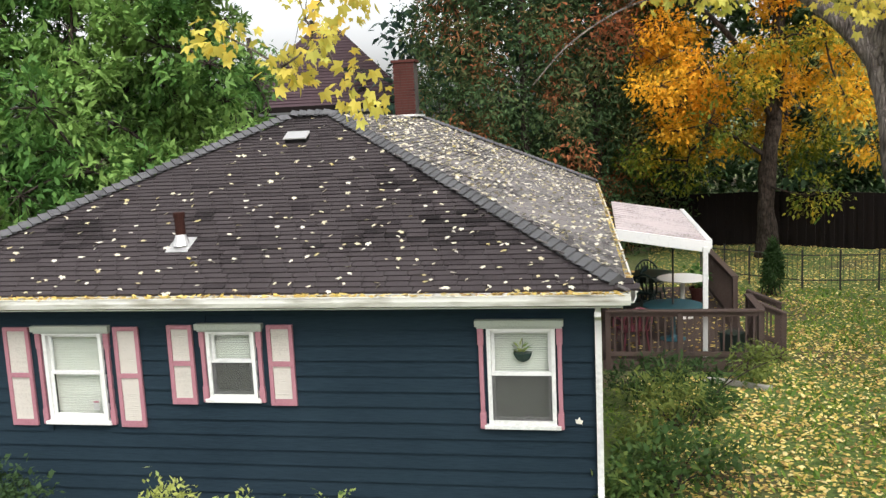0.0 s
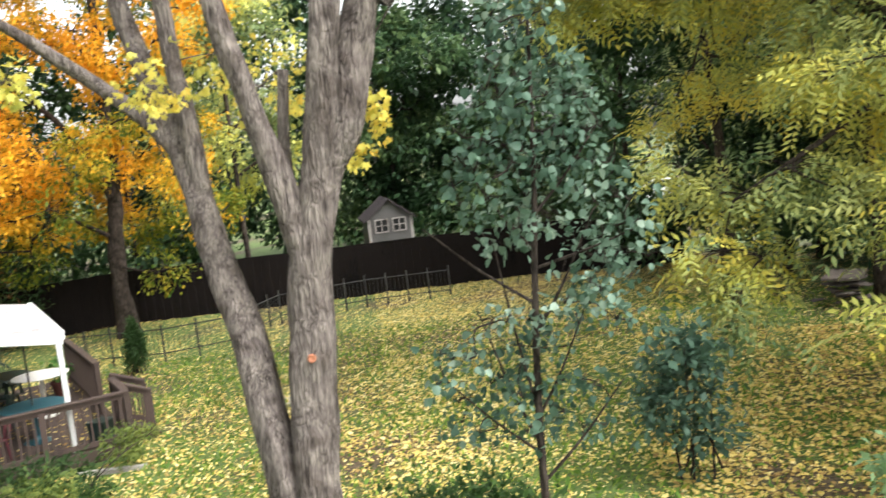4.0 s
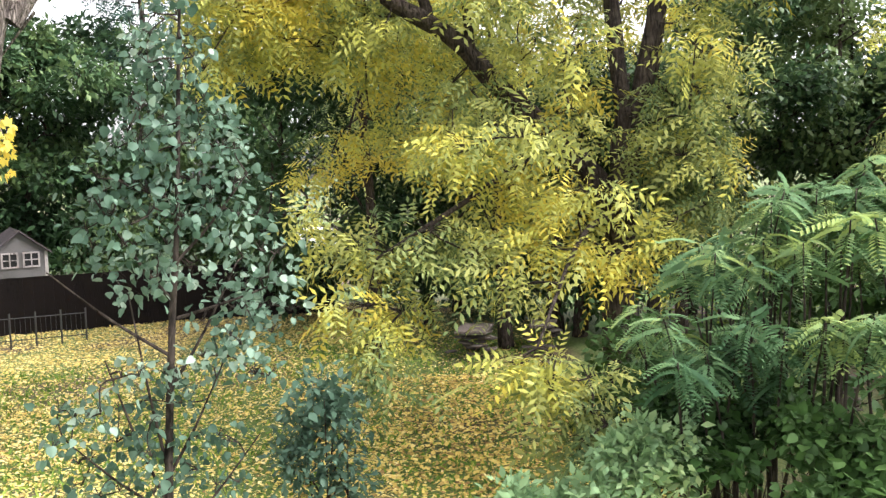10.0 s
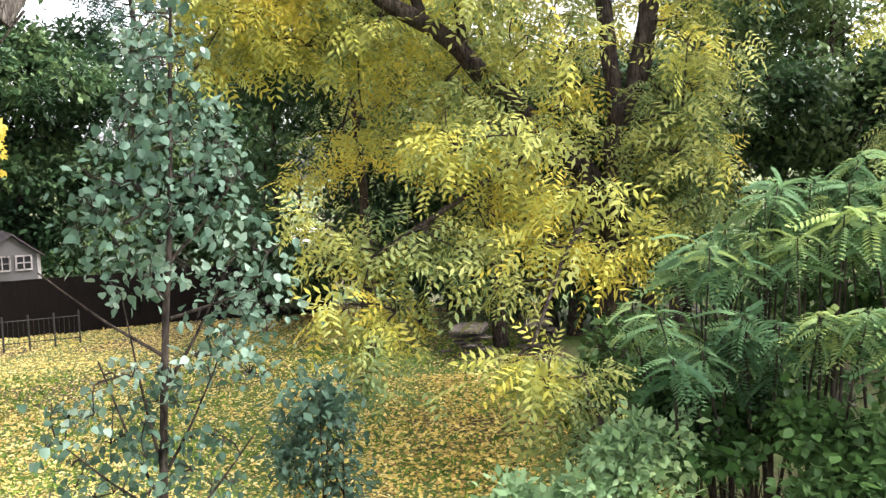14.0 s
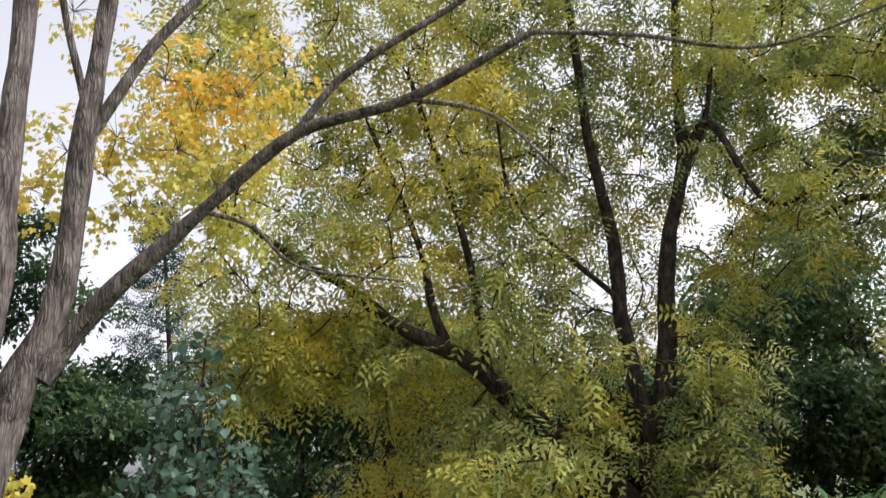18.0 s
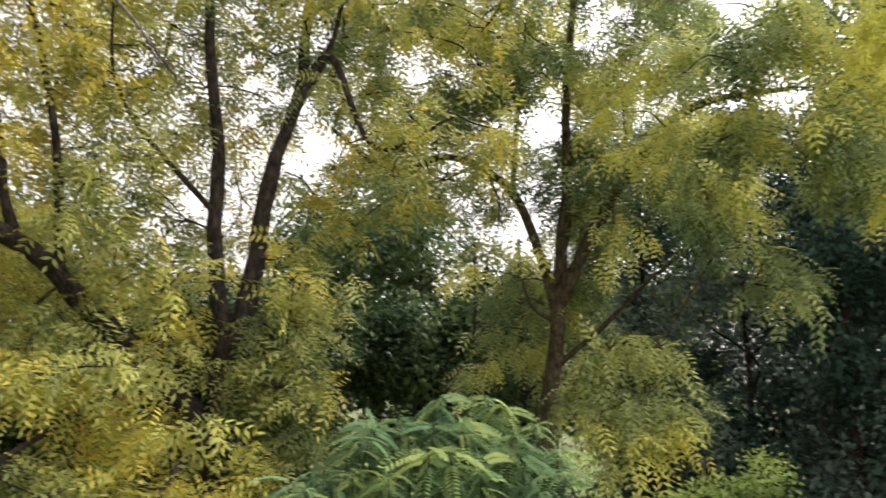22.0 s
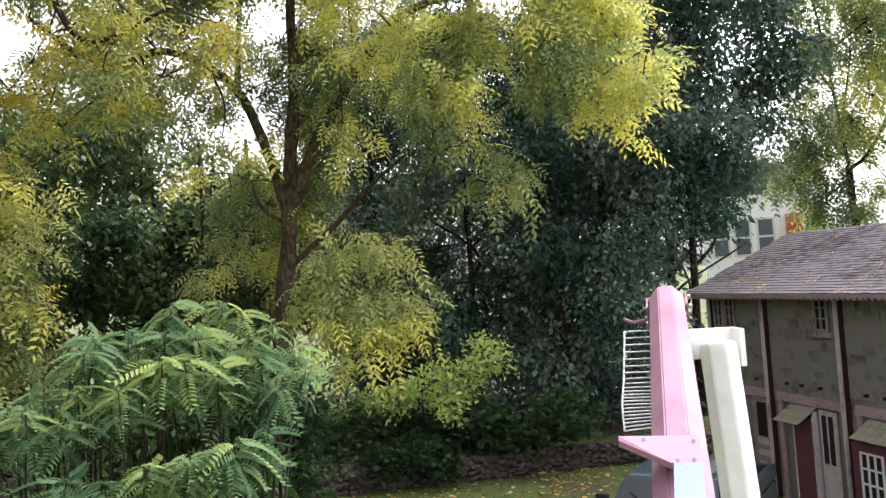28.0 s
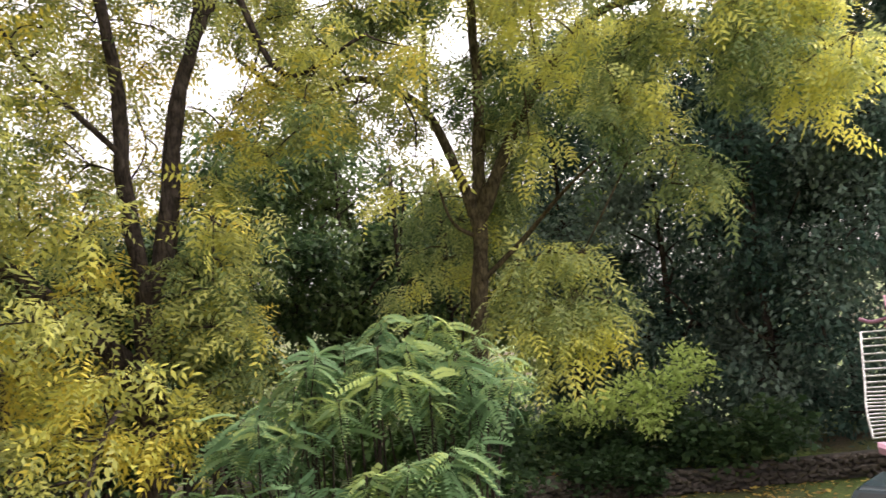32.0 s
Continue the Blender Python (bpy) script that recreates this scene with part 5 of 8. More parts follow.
    slab("door_leaf", 0.5, 1.1, 0.005, 0.03, -0.1, 1.96, MAROON_DARK, d, "faded maroon panel door")
    slab("pane", 0.66, 0.98, 0.032, 0.036, 1.15, 1.85, DARKIN, d)
    for z in (0.25, 0.5, 0.75, 0.98):
        slab("door_panel", 0.64, 1.0, 0.032, 0.045, z, z + 0.12, POST_PALE, d)
    # middle bay: maroon leaf under a hood, narrow glazed door beside it
    d = new("door")
    d.parent = b
    slab("door_leaf", 2.00, 2.54, 0.09, 0.13, -0.02, 1.72, MAROON, d, "maroon boarded door panel", 0.004)
    slab("door_side", 1.96, 2.00, 0.0, 0.14, -0.02, 1.72, POST_PALE, d)
    slab("door_side", 2.544, 2.575, 0.0, 0.14, -0.02, 1.78, POST_PALE, d)
    slab("glazed_door", 2.66, 3.12, 0.01, 0.05, -0.1, 1.93, POST_PALE, d, "pale narrow glazed door", 0.004)
    for q0, q1 in ((2.73, 2.86), (2.91, 3.04)):
        slab("pane", q0, q1, 0.052, 0.056, 0.95, 1.84, DARKIN, d)
    slab("door_panel", 2.74, 3.03, 0.052, 0.062, 0.2, 0.75, POST_PALE, d)
    # right bay: maroon leaf with a many-paned window
    d = new("door")
    d.parent = b
    slab("door_leaf", 3.84, 5.2, 0.26, 0.30, -0.02, 1.56, MAROON, d, "maroon door panel beside a white window")
    slab("door_side", 3.80, 3.84, 0.0, 0.30, -0.02, 1.56, MAROON, d)
    bm = bmesh.new()
    for i in range(4):
        add_box(bm, 0.035, 0.03, 0.80, Matrix.Translation((4.03 + i * 0.17, -0.318, 1.02)))
        add_box(bm, 0.545, 0.03, 0.03, Matrix.Translation((4.285, -0.318, 0.63 + i * 0.26)))
    part("muntin_grid", bm, WHITE, d, "white window bars")
    slab("pane", 4.02, 4.55, 0.302, 0.31, 0.63, 1.41, DARKIN, d)
    for x0, x1, zt in ((1.80, 2.56, 1.96), (3.94, 5.22, 1.94)):
        hood = new("door_hood")
        hood.parent = b
        n = int((x1 - x0) / 0.16)
        for k in range(n):
            for r in range(3):
                part("shingle", box((x1 - x0) / n - 0.008, 0.20, 0.014, Matrix.Translation((x0 + (k + 0.5) * (x1 - x0) / n, -0.08 - r * 0.145, zt - 0.05 - r * 0.093)) @ Matrix.Rotation(radians(30), 4, "X")), MOSSY, hood)
        for x in (x0 + 0.03, x1 - 0.03):
            slab("hood_bracket", x - 0.02, x + 0.02, 0.0, 0.10, zt - 0.32, zt - 0.08, POST_PALE, hood)
    # gable roof with the ridge along the front
    roof_b = new("roof")
    roof_b.parent = b
    e, rz, ry = 4.12, 5.36, 2.45
    g0, g1 = X0 - 0.28, ln + 0.4
    P = [Vector((g0, -0.45, e)), Vector((g1, -0.45, e)), Vector((g1, ry, rz)), Vector((g0, ry, rz)), Vector((g0, dep + 0.5, e)), Vector((g1, dep + 0.5, e))]
    for q in ((0, 1, 2, 3), (5, 4, 3, 2)):
        put("roof_deck", roof_slab([P[i] for i in q], 0.12), BARN_SHINGLE, roof_b)
    shingle_plane(roof_b, P[0], P[1], P[2], P[3], BARN_SHINGLE, 0.17, 0.115, random.Random(9), 280, thick=0.02)
    # leaf litter caught on the slates in drifts
    rng = np.random.default_rng(19)
    pos, up = [], (P[3] - P[0]).cross(P[0] - P[1]).normalized()
    up = up if up.z > 0 else -up
    while len(pos) < 900:
        a, t = rng.random(), rng.random()
        q = P[0].lerp(P[1], a).lerp(P[3].lerp(P[2], a), t)
        if noise.noise(Vector((q.x * 1.1, t * 3.0, 4.0))) + 0.3 * noise.noise(Vector((q.x * 5, t * 9, 1.0))) > 0.12 + 0.3 * rng.random():
            pos.append(tuple(q + up * 0.03))
    a = rng.random(900) * 6.283
    lay = np.stack([np.cos(a), np.sin(a) * 0.9, np.sin(a) * 0.45], 1)
    put("leaf_litter", leaf_mesh("leaf_litter", leaf_rhomb(), np.array(pos), lay, rng.uniform(0.03, 0.06, 900), 0.6 * rng.random(900), rng, 0.15), FALLEN, roof_b, "yellow leaf litter lying on the slates")["kind"] = "stuff"
    bm = bmesh.new()
    add_box(bm, g1 - g0, 0.03, 0.06, Matrix.Translation(((g0 + g1) / 2, -0.46, e - 0.035)))
    i = 0
    while g0 + 0.12 + i * 0.14 < g1:
        bmesh.ops.create_cone(bm, cap_ends=True, segments=10, radius1=0.045, radius2=0.045, depth=0.028, matrix=Matrix.Translation((g0 + 0.12 + i * 0.14, -0.46, e - 0.062)) @ Matrix.Rotation(radians(90), 4, "X"))
        i += 1
    part("scalloped_fascia", bm, MAROON_DARK, roof_b, "scalloped timber eave board")
    slab("soffit", g0, g1, -0.02, 0.44, e - 0.03, e - 0.015, MAROON_DARK, roof_b)


barn()


# ---- lift arms ----
def hexagon(r, squash=1.0):
    return [(r * math.cos(radians(a)) * squash, r * math.sin(radians(a))) for a in (22.5, 67.5, 112.5, 157.5, 202.5, 247.5, 292.5, 337.5)]


def arm(name, p, q, r0, r1, material, parent, cap=0.04, squash=0.9, label=""):
    p, q = Vector(p), Vector(q)
    d = q - p
    up = d.normalized()
    side = up.cross(Vector((EYE.x - p.x, EYE.y - p.y, 0)).normalized()).normalized()
    fore = side.cross(up)
    m = Matrix((side, fore, up)).transposed().to_4x4()
    m.translation = p
    bm = bmesh.new()
    rings = []
    for z, r in ((0, r0), (d.length - cap, r1), (d.length - cap * 0.3, r1 * 0.94), (d.length, r1 * 0.80)):
        rings.append([bm.verts.new((x, y, z)) for x, y in hexagon(r, squash)])
    for a, b in zip(rings, rings[1:]):
        for k in range(8):
            bm.faces.new((a[k], a[(k + 1) % 8], b[(k + 1) % 8], b[k]))
    bm.faces.new(rings[0][::-1])
    bm.faces.new(rings[-1])
    bmesh.ops.recalc_face_normals(bm, faces=bm.faces)
    bmesh.ops.bevel(bm, geom=[e for e in bm.edges], offset=0.008, segments=2, affect="EDGES")
    bmesh.ops.transform(bm, matrix=m, verts=bm.verts)
    ob = part(name, bm, material, parent, label)
    return m, d.length, ob


def lift():
    base = around(117.5, 7.1, 0)
    root = thing("boom_lift", Matrix(), "boom lift arms, faded pink and off-white", "boom lift")
    top = sighted(112.5, 7.4, -0.034)
    low = sighted(112.9, 3.7, -0.34)
    m, ln, _ = arm("pink_arm", low, top, 0.172, 0.160, BOOM_PINK, root, label="faded pink fibreglass arm")
    wt = sighted(115.35, 7.7, -0.081)
    m2, ln2, _ = arm("white_arm", Vector((base.x, base.y, ground_z(base.x, base.y) - 0.02)), wt, 0.185, 0.178, BOOM_WHITE, root, label="off-white lower arm")
    # elbow plate behind both arms
    a, b = sighted(113.6, 7.75, -0.068), sighted(116.55, 7.9, -0.068)
    u = (b - a)
    bm = bmesh.new()
    mm = Matrix((u.normalized(), Vector((0, 0, 1)).cross(u.normalized()), Vector((0, 0, 1)))).transposed().to_4x4()
    mm.translation = (a + b) / 2 + Vector((0, 0, -0.12))
    add_box(bm, u.length, 0.05, 0.26, mm @ Matrix.Translation((0, 0.1, 0)), 0.012)
    add_box(bm, 0.05, 0.24, 0.32, mm @ Matrix.Translation((u.length / 2, 0.02, -0.03)), 0.012)
    part("elbow_plate", bm, BOOM_WHITE, root, "off-white elbow bracket")
    # flanges on the pink arm's head
    for s in (-1, 1):
        part("head_flange", box(0.014, 0.14, 0.26, m @ Matrix.Translation((s * 0.152, 0, ln - 0.18)), 0.005), BOOM_PINK, root)
    for k, z in enumerate((ln - 0.05, ln - 0.3)):
        part("head_bolt", rod(m @ Vector((0.165, 0.04, z)), m @ Vector((0.19, 0.04, z)), 0.02, sides=8), STEEL, root)
    # cable carrier: a ladder of wire links along one side
    c = new("cable_carrier")
    c.parent = root
    c["label"] = "galvanised wire cable carrier"
    pts = [sighted(109.75, 7.2, -0.064), sighted(109.5, 6.7, -0.115), sighted(109.3, 6.3, -0.143), sighted(109.35, 5.9, -0.171)]
    right = [sighted(111.45, 7.2, -0.064), sighted(111.3, 6.7, -0.115), sighted(111.2, 6.3, -0.143), sighted(111.75, 5.9, -0.167)]
    lft, rgt = smooth_line(pts, 7), smooth_line(right, 7)
    for line in (lft, rgt):
        w = Wood()
        w.branch(line, 0.008, 0.008, 6, 2, 0.0)
        put("side_wire", w.mesh("side_wire"), STEEL, c, smooth=True)
    back = Vector((0.04, -0.02, -0.06))
    for p, q in zip(lft, rgt):
        part("rung", rod(p, q, 0.006, sides=6), STEEL, c)
        part("back_rung", rod(p + back, q + back, 0.004, sides=5), IRON, c)
    w = Wood()
    w.branch([pts[0] + Vector((0, 0, 0.10)), pts[0].lerp(right[0], 0.4) + Vector((0, 0, 0.07)), right[0] + Vector((0, 0, 0.09)), right[0] + Vector((0.04, 0.02, 0.02))], 0.014, 0.014, 8, 6, 0.0)
    put("hose", w.mesh("hose"), BOOM_PINK, c, "pink hydraulic hose", smooth=True)
    # pink gusset and grey plate
    g = [sighted(109.05, 4.60, -0.1735), sighted(114.0, 4.60, -0.175), sighted(113.95, 4.22, -0.2025), sighted(112.2, 4.22, -0.2025), sighted(109.05, 4.56, -0.1785)]
    n = (g[1] - g[0]).cross(g[3] - g[0]).normalized() * 0.03
    if n.dot(-g[0]) < 0:
        n = -n
    k = len(g)
    put("gusset", raw_mesh("gusset", [p + n * 0.8 for p in g] + [p - n * 0.2 for p in g], [tuple(range(k)), tuple(range(2 * k - 1, k - 1, -1))] + [(i, (i + 1) % k, k + (i + 1) % k, k + i) for i in range(k)]), BOOM_PINK, root, "pink steel gusset")
    for bb, ss, dd in ((110.6, -0.177, 4.53), (113.6, -0.179, 4.50), (112.6, -0.198, 4.24), (113.6, -0.198, 4.24)):
        p = sighted(bb, dd, ss)
        part("bolt", rod(p, p - (p - EYE).normalized() * 0.012, 0.011, sides=6), STEEL, root)
    q = [sighted(112.35, 4.19, -0.2035), sighted(114.05, 4.19, -0.2035), sighted(114.3, 3.3, -0.285), sighted(112.2, 3.3, -0.285)]
    t = (q[1] - q[0]).cross(q[3] - q[0]).normalized() * 0.012
    put("grey_plate", raw_mesh("grey_plate", [p + t for p in q] + [p - t for p in q], [(0, 1, 2, 3), (7, 6, 5, 4), (0, 4, 5, 1), (1, 5, 6, 2), (2, 6, 7, 3), (3, 7, 4, 0)]), BOOM_GREY, root, "pale blue-grey steel plate")


lift()


# ---- parked pickup ----
def pickup():
    c = around(112.2, 13.85, 0)
    root = thing("pickup_truck", Matrix.Translation((c.x, c.y, 0.0)) @ Matrix.Rotation(radians(140), 4, "Z"), "dark green pickup truck parked on the yard", "pickup truck")
    # local +x is the nose
    body = prism([(2.4, 0.55), (2.45, 1.05), (2.2, 1.17), (1.05, 1.25), (-0.75, 1.25), (-0.80, 1.12), (-2.4, 1.12), (-2.45, 0.6), (-1.9, 0.5), (1.9, 0.5)], 1.84, Matrix.Translation((0, -0.92, 0)))
    bmesh.ops.bevel(body, geom=body.edges[:], offset=0.05, segments=3, affect="EDGES")
    part("body", body, TRUCK, root, smooth=False)
    cab = bmesh.new()
    lo = [cab.verts.new(p) for p in ((1.15, -0.86, 1.08), (1.15, 0.86, 1.08), (-0.75, 0.86, 1.08), (-0.75, -0.86, 1.08))]
    hi = [cab.verts.new(p) for p in ((0.42, -0.68, 1.74), (0.42, 0.68, 1.74), (-0.62, 0.68, 1.74), (-0.62, -0.68, 1.74))]
    cab.faces.new(lo)
    cab.faces.new(hi[::-1])
    for k in range(4):
        cab.faces.new((lo[k], hi[k], hi[(k + 1) % 4], lo[(k + 1) % 4]))
    bmesh.ops.recalc_face_normals(cab, faces=cab.faces)
    bmesh.ops.bevel(cab, geom=cab.edges[:], offset=0.07, segments=3, affect="EDGES")
    part("cab", cab, TRUCK, root)
    v = [(0.905, -0.70, 1.31), (0.905, 0.70, 1.31), (0.52, 0.58, 1.66), (0.52, -0.58, 1.66)]
    o = Vector((0.67, 0, 0.74)).normalized() * 0.02
    put("windscreen", raw_mesh("windscreen", [Vector(p) + o for p in v] + [Vector(p) for p in v], [(0, 1, 2, 3), (7, 6, 5, 4), (0, 4, 5, 1), (1, 5, 6, 2), (2, 6, 7, 3), (3, 7, 4, 0)]), CARGLASS, root, "dark windscreen reflecting the sky")
    for s in (-1, 1):
        v = [(0.66, s * 0.812, 1.31), (-0.62, s * 0.812, 1.31), (-0.52, s * 0.715, 1.64), (0.36, s * 0.715, 1.64)]
        put("side_window", raw_mesh("side_window", v + [(x, y + s * 0.012, z) for x, y, z in v], [(0, 1, 2, 3), (7, 6, 5, 4), (0, 4, 5, 1), (1, 5, 6, 2), (2, 6, 7, 3), (3, 7, 4, 0)]), CARGLASS, root)
        part("mirror", box(0.1, 0.2, 0.16, Matrix.Translation((0.72, s * 0.96, 1.38)), 0.03), RUBBER, root)
        part("headlight", box(0.06, 0.36, 0.2, Matrix.Translation((2.42, s * 0.66, 0.85)), 0.02), GLASS, root)
        for x in (1.55, -1.5):
            w = part("wheel", rod((x, s * 0.72, 0.37), (x, s * 0.95, 0.37), 0.37, sides=24), RUBBER, root)
            part("rim", rod((x, s * 0.94, 0.37), (x, s * 0.965, 0.37), 0.21, sides=16), STEEL, w)
    part("bed", span(-2.35, -0.85, -0.78, 0.78, 1.121, 1.13), DARKIN, root)
    for y in (-0.86, 0.86):
        part("bed_side", span(-2.42, -0.82, y - 0.06, y + 0.06, 1.1, 1.32, 0.02), TRUCK, root)
    part("tailgate", span(-2.46, -2.38, -0.86, 0.86, 0.75, 1.32, 0.02), TRUCK, root)
    part("wiper", rod((0.945, -0.1, 1.32), (0.75, -0.5, 1.52), 0.01, sides=5), RUBBER, root)


CARGLASS = surface("dark_car_glass", (0.010, 0.014, 0.014), (0.02, 0.026, 0.026), 0.05, 2, bump=0.0)
pickup()


# ---- stones ----
def stone_shape(rng, sx, sy, sz):
    bm = bmesh.new()
    bmesh.ops.create_icosphere(bm, subdivisions=1, radius=1.0)
    for v in bm.verts:
        c = v.co
        v.co = Vector((math.copysign(abs(c.x) ** 0.8, c.x) * sx, math.copysign(abs(c.y) ** 0.7, c.y) * sy, math.copysign(abs(c.z) ** 0.8, c.z) * sz)) * rng.uniform(0.72, 1.12)
    me = bpy.data.meshes.new("stone")
    bm.to_mesh(me)
    bm.free()
    me.materials.append(STONE)
    return me


def stone_wall():
    rng = random.Random(21)
    shapes = [stone_shape(rng, rng.uniform(0.07, 0.16), 0.14, rng.uniform(0.045, 0.085)) for _ in range(26)]
    w = thing("stone_wall", Matrix(), "dry-stacked fieldstone retaining wall", "wall")
    ang = math.atan2(WALL_U.y, WALL_U.x)
    total = (WALL_B - WALL_A).length
    bm = bmesh.new()
    d = WALL_U * (total / 2)
    add_box(bm, total, 0.3, 0.6, Matrix.Translation((WALL_A.x + d.x + WALL_N.x * 0.2, WALL_A.y + d.y + WALL_N.y * 0.2, 0.22)) @ Matrix.Rotation(ang, 4, "Z"))
    part("core", bm, MORTAR, w)
    count = 0
    z = 0.06
    while z < 0.56:
        x = rng.uniform(0, 0.2)
        while x < total:
            me = rng.choice(shapes)
            wd = max(v.co.x for v in me.vertices)
            p = WALL_A + WALL_U * (x + wd)
            zz = z + rng.uniform(-0.06, 0.05) + 0.06 * noise.noise(Vector((x, z * 3, 2)))
            ob = put("stone", me, STONE, w)
            ob.matrix_local = Matrix.Translation((p.x - WALL_N.x * rng.uniform(-0.03, 0.05), p.y - WALL_N.y * rng.uniform(-0.03, 0.05), zz)) @ Matrix.Rotation(ang + rng.uniform(-0.3, 0.3), 4, "Z") @ Matrix.Rotation(rng.uniform(-0.35, 0.35), 4, "Y")
            x += wd * rng.uniform(1.4, 1.9)
        z += 0.105
    rp = thing("stone_rubble", Matrix(), "tumbled heap of thin fieldstones at the wall's end", "stones")
    for i in range(90):
        b, dd = rng.uniform(88.6, 95.5), rng.uniform(21.0, 22.4)
        p = around(b, dd, 0)
        h = 0.62 * max(0.0, 1 - abs(b - 92) / 4.5) * rng.random()
        ob = put("stone", rng.choice(shapes), STONE, rp)
        ob.matrix_local = Matrix.Translation((p.x, p.y, ground_z(p.x, p.y) * 0.2 + 0.05 + h)) @ Matrix.Rotation(rng.uniform(0, 6.28), 4, "Z") @ Matrix.Rotation(rng.uniform(-0.3, 0.3), 4, "Y")
    for name, label, x, y, n, r in (("stone_stack", "stack of flat fieldstones by the lawn", 18.6, 12.2, 26, 0.75), ("stone_stack", "stack of flat flagstones by the lawn", 20.1, 11.0, 16, 0.6), ("stone_stack", "small round stack of pale flagstones", 17.7, 3.05, 9, 0.16)):
        st = thing(name, Matrix.Translation((x, y, 0)), label, "stones", "stone stacks")
        for i in range(n):
            z = 0.06 + 0.075 * (i // max(1, n // 7))
            ob = put("stone", rng.choice(shapes), STONE, st)
            ob.matrix_local = Matrix.Translation((rng.uniform(-r, r), rng.uniform(-r, r) * 0.6, z)) @ Matrix.Rotation(rng.uniform(0, 6.28), 4, "Z") @ Matrix.Diagonal((1.5, 1.5, 0.55, 1))
        part("top_slab", box(r * 1.7, r * 1.1, 0.07, Matrix.Translation((0, 0, 0.09 * 7 + 0.05)) @ Matrix.Rotation(0.4, 4, "Z"), 0.02), SLAB, st)


stone_wall()


# ---- trees ----
def S3(*rows):
    return [sighted(*r) for r in rows]


def blob(bearing, dist, slope, r, rz=None, share=1.0, shift=0.0):
    p = sighted(bearing, dist, slope)
    return (p.x, p.y, p.z, r, r, r if rz is None else rz, share, shift)


def blobs_between(b0, b1, s0, s1, d0, d1, n, r0, r1, seed, shift=0.0, floor=0.2, holes=(), gap=None, flat=0.7):
    """Tufts over a sector of the view; none in the holes (bearing, slope, half-widths[, only nearer than]), and gaps where a slow noise falls below gap."""
    rng = random.Random(seed)
    out = []
    for i in range(n):
        b = b0 + (b1 - b0) * ((i * 0.618) % 1.0) + rng.uniform(-1, 1)
        s = s0 + (s1 - s0) * ((i + 0.5) / n)
        d = rng.uniform(d0, d1)
        r = rng.uniform(r0, r1)
        lift = rng.uniform(0.8, 1.2)
        tone = rng.uniform(-0.15, 0.15)
        if any(((b - q[0]) / q[2]) ** 2 + ((s - q[1]) / q[3]) ** 2 < 1 and (len(q) < 5 or d < q[4]) for q in holes):
            continue
        if gap is not None and noise.noise(Vector((b * 0.33, s * 17.0, seed * 1.7))) < gap:
            continue
        p = sighted(b, d, s)
        out.append((p.x, p.y, max(p.z, r * 0.7 + floor), r, r, r * flat * lift, 1.0, shift + tone))
    return out


RH, RO, LA, LO = leaf_rhomb(), leaf_round(), leaf_lance(), leaf_lobed()
EL = (np.array([[0, 0, 0], [0.35, 0.17, 0.04], [0.75, 0.13, 0.0], [1, 0, -0.10], [0.75, -0.13, 0.0], [0.35, -0.17, 0.04]], float), [(0, 1, 2, 3), (0, 3, 4, 5)])
FR, FR_BIG = leaf_frond(4, 0.32, 0.40, 0.35), leaf_frond(10, 0.29, 0.80, 0.46, 0.22)
HEART = (np.array([[0, 0, 0], [-0.03, 0.20, 0.02], [0.14, 0.38, 0.06], [0.45, 0.40, 0.06], [0.76, 0.22, 0.0], [1, 0, -0.10], [0.76, -0.22, 0.0], [0.45, -0.40, 0.06], [0.14, -0.38, 0.06], [-0.03, -0.20, 0.02]], float), [(0, 1, 2, 3, 4, 5), (0, 5, 6, 7, 8, 9)])
NR = (np.array([[0, 0, 0], [0.5, 0.18, 0.03], [1, 0, -0.10], [0.5, -0.18, 0.03]], float), [(0, 1, 2, 3)])
FR_SM = leaf_frond(1, 0.60, 0.3, 0.34)

# maple with two leaning stems, close to the eye
M0 = around(20.4, 7.2, 0)
mb = [blob(-19, 5.0, 0.085, 0.26, 0.2, 0.55), blob(-17, 5.0, 0.12, 0.3, 0.14, 0.6), blob(-14.5, 5.0, 0.125, 0.28, 0.12, 0.5), blob(-20.6, 5.0, 0.038, 0.24, 0.08, 0.7), blob(-16.3, 4.7, 0.02, 0.10, 0.1, 0.4), blob(-18.0, 4.7, 0.055, 0.12, 0.12, 0.5),
      blob(-12, 5.0, 0.15, 0.25, 0.12, 0.5), blob(-24, 5.0, 0.075, 0.12, 0.05, 0.3), blob(3.5, 6.6, 0.115, 0.25, 0.16, 0.6), blob(6, 6.6, 0.10, 0.2, 0.16, 0.5),
      blob(14, 7.5, 0.09, 0.4, 0.3, 0.7), blob(18.5, 8.2, 0.12, 0.5, 0.4, 0.8), blob(21, 8.4, 0.08, 0.5, 0.4, 0.8), blob(26.5, 7.6, 0.0, 0.16, 0.14, 0.3), blob(27.6, 7.6, 0.07, 0.2, 0.25, 0.5), blob(28.6, 7.6, 0.03, 0.2, 0.2, 0.4)]
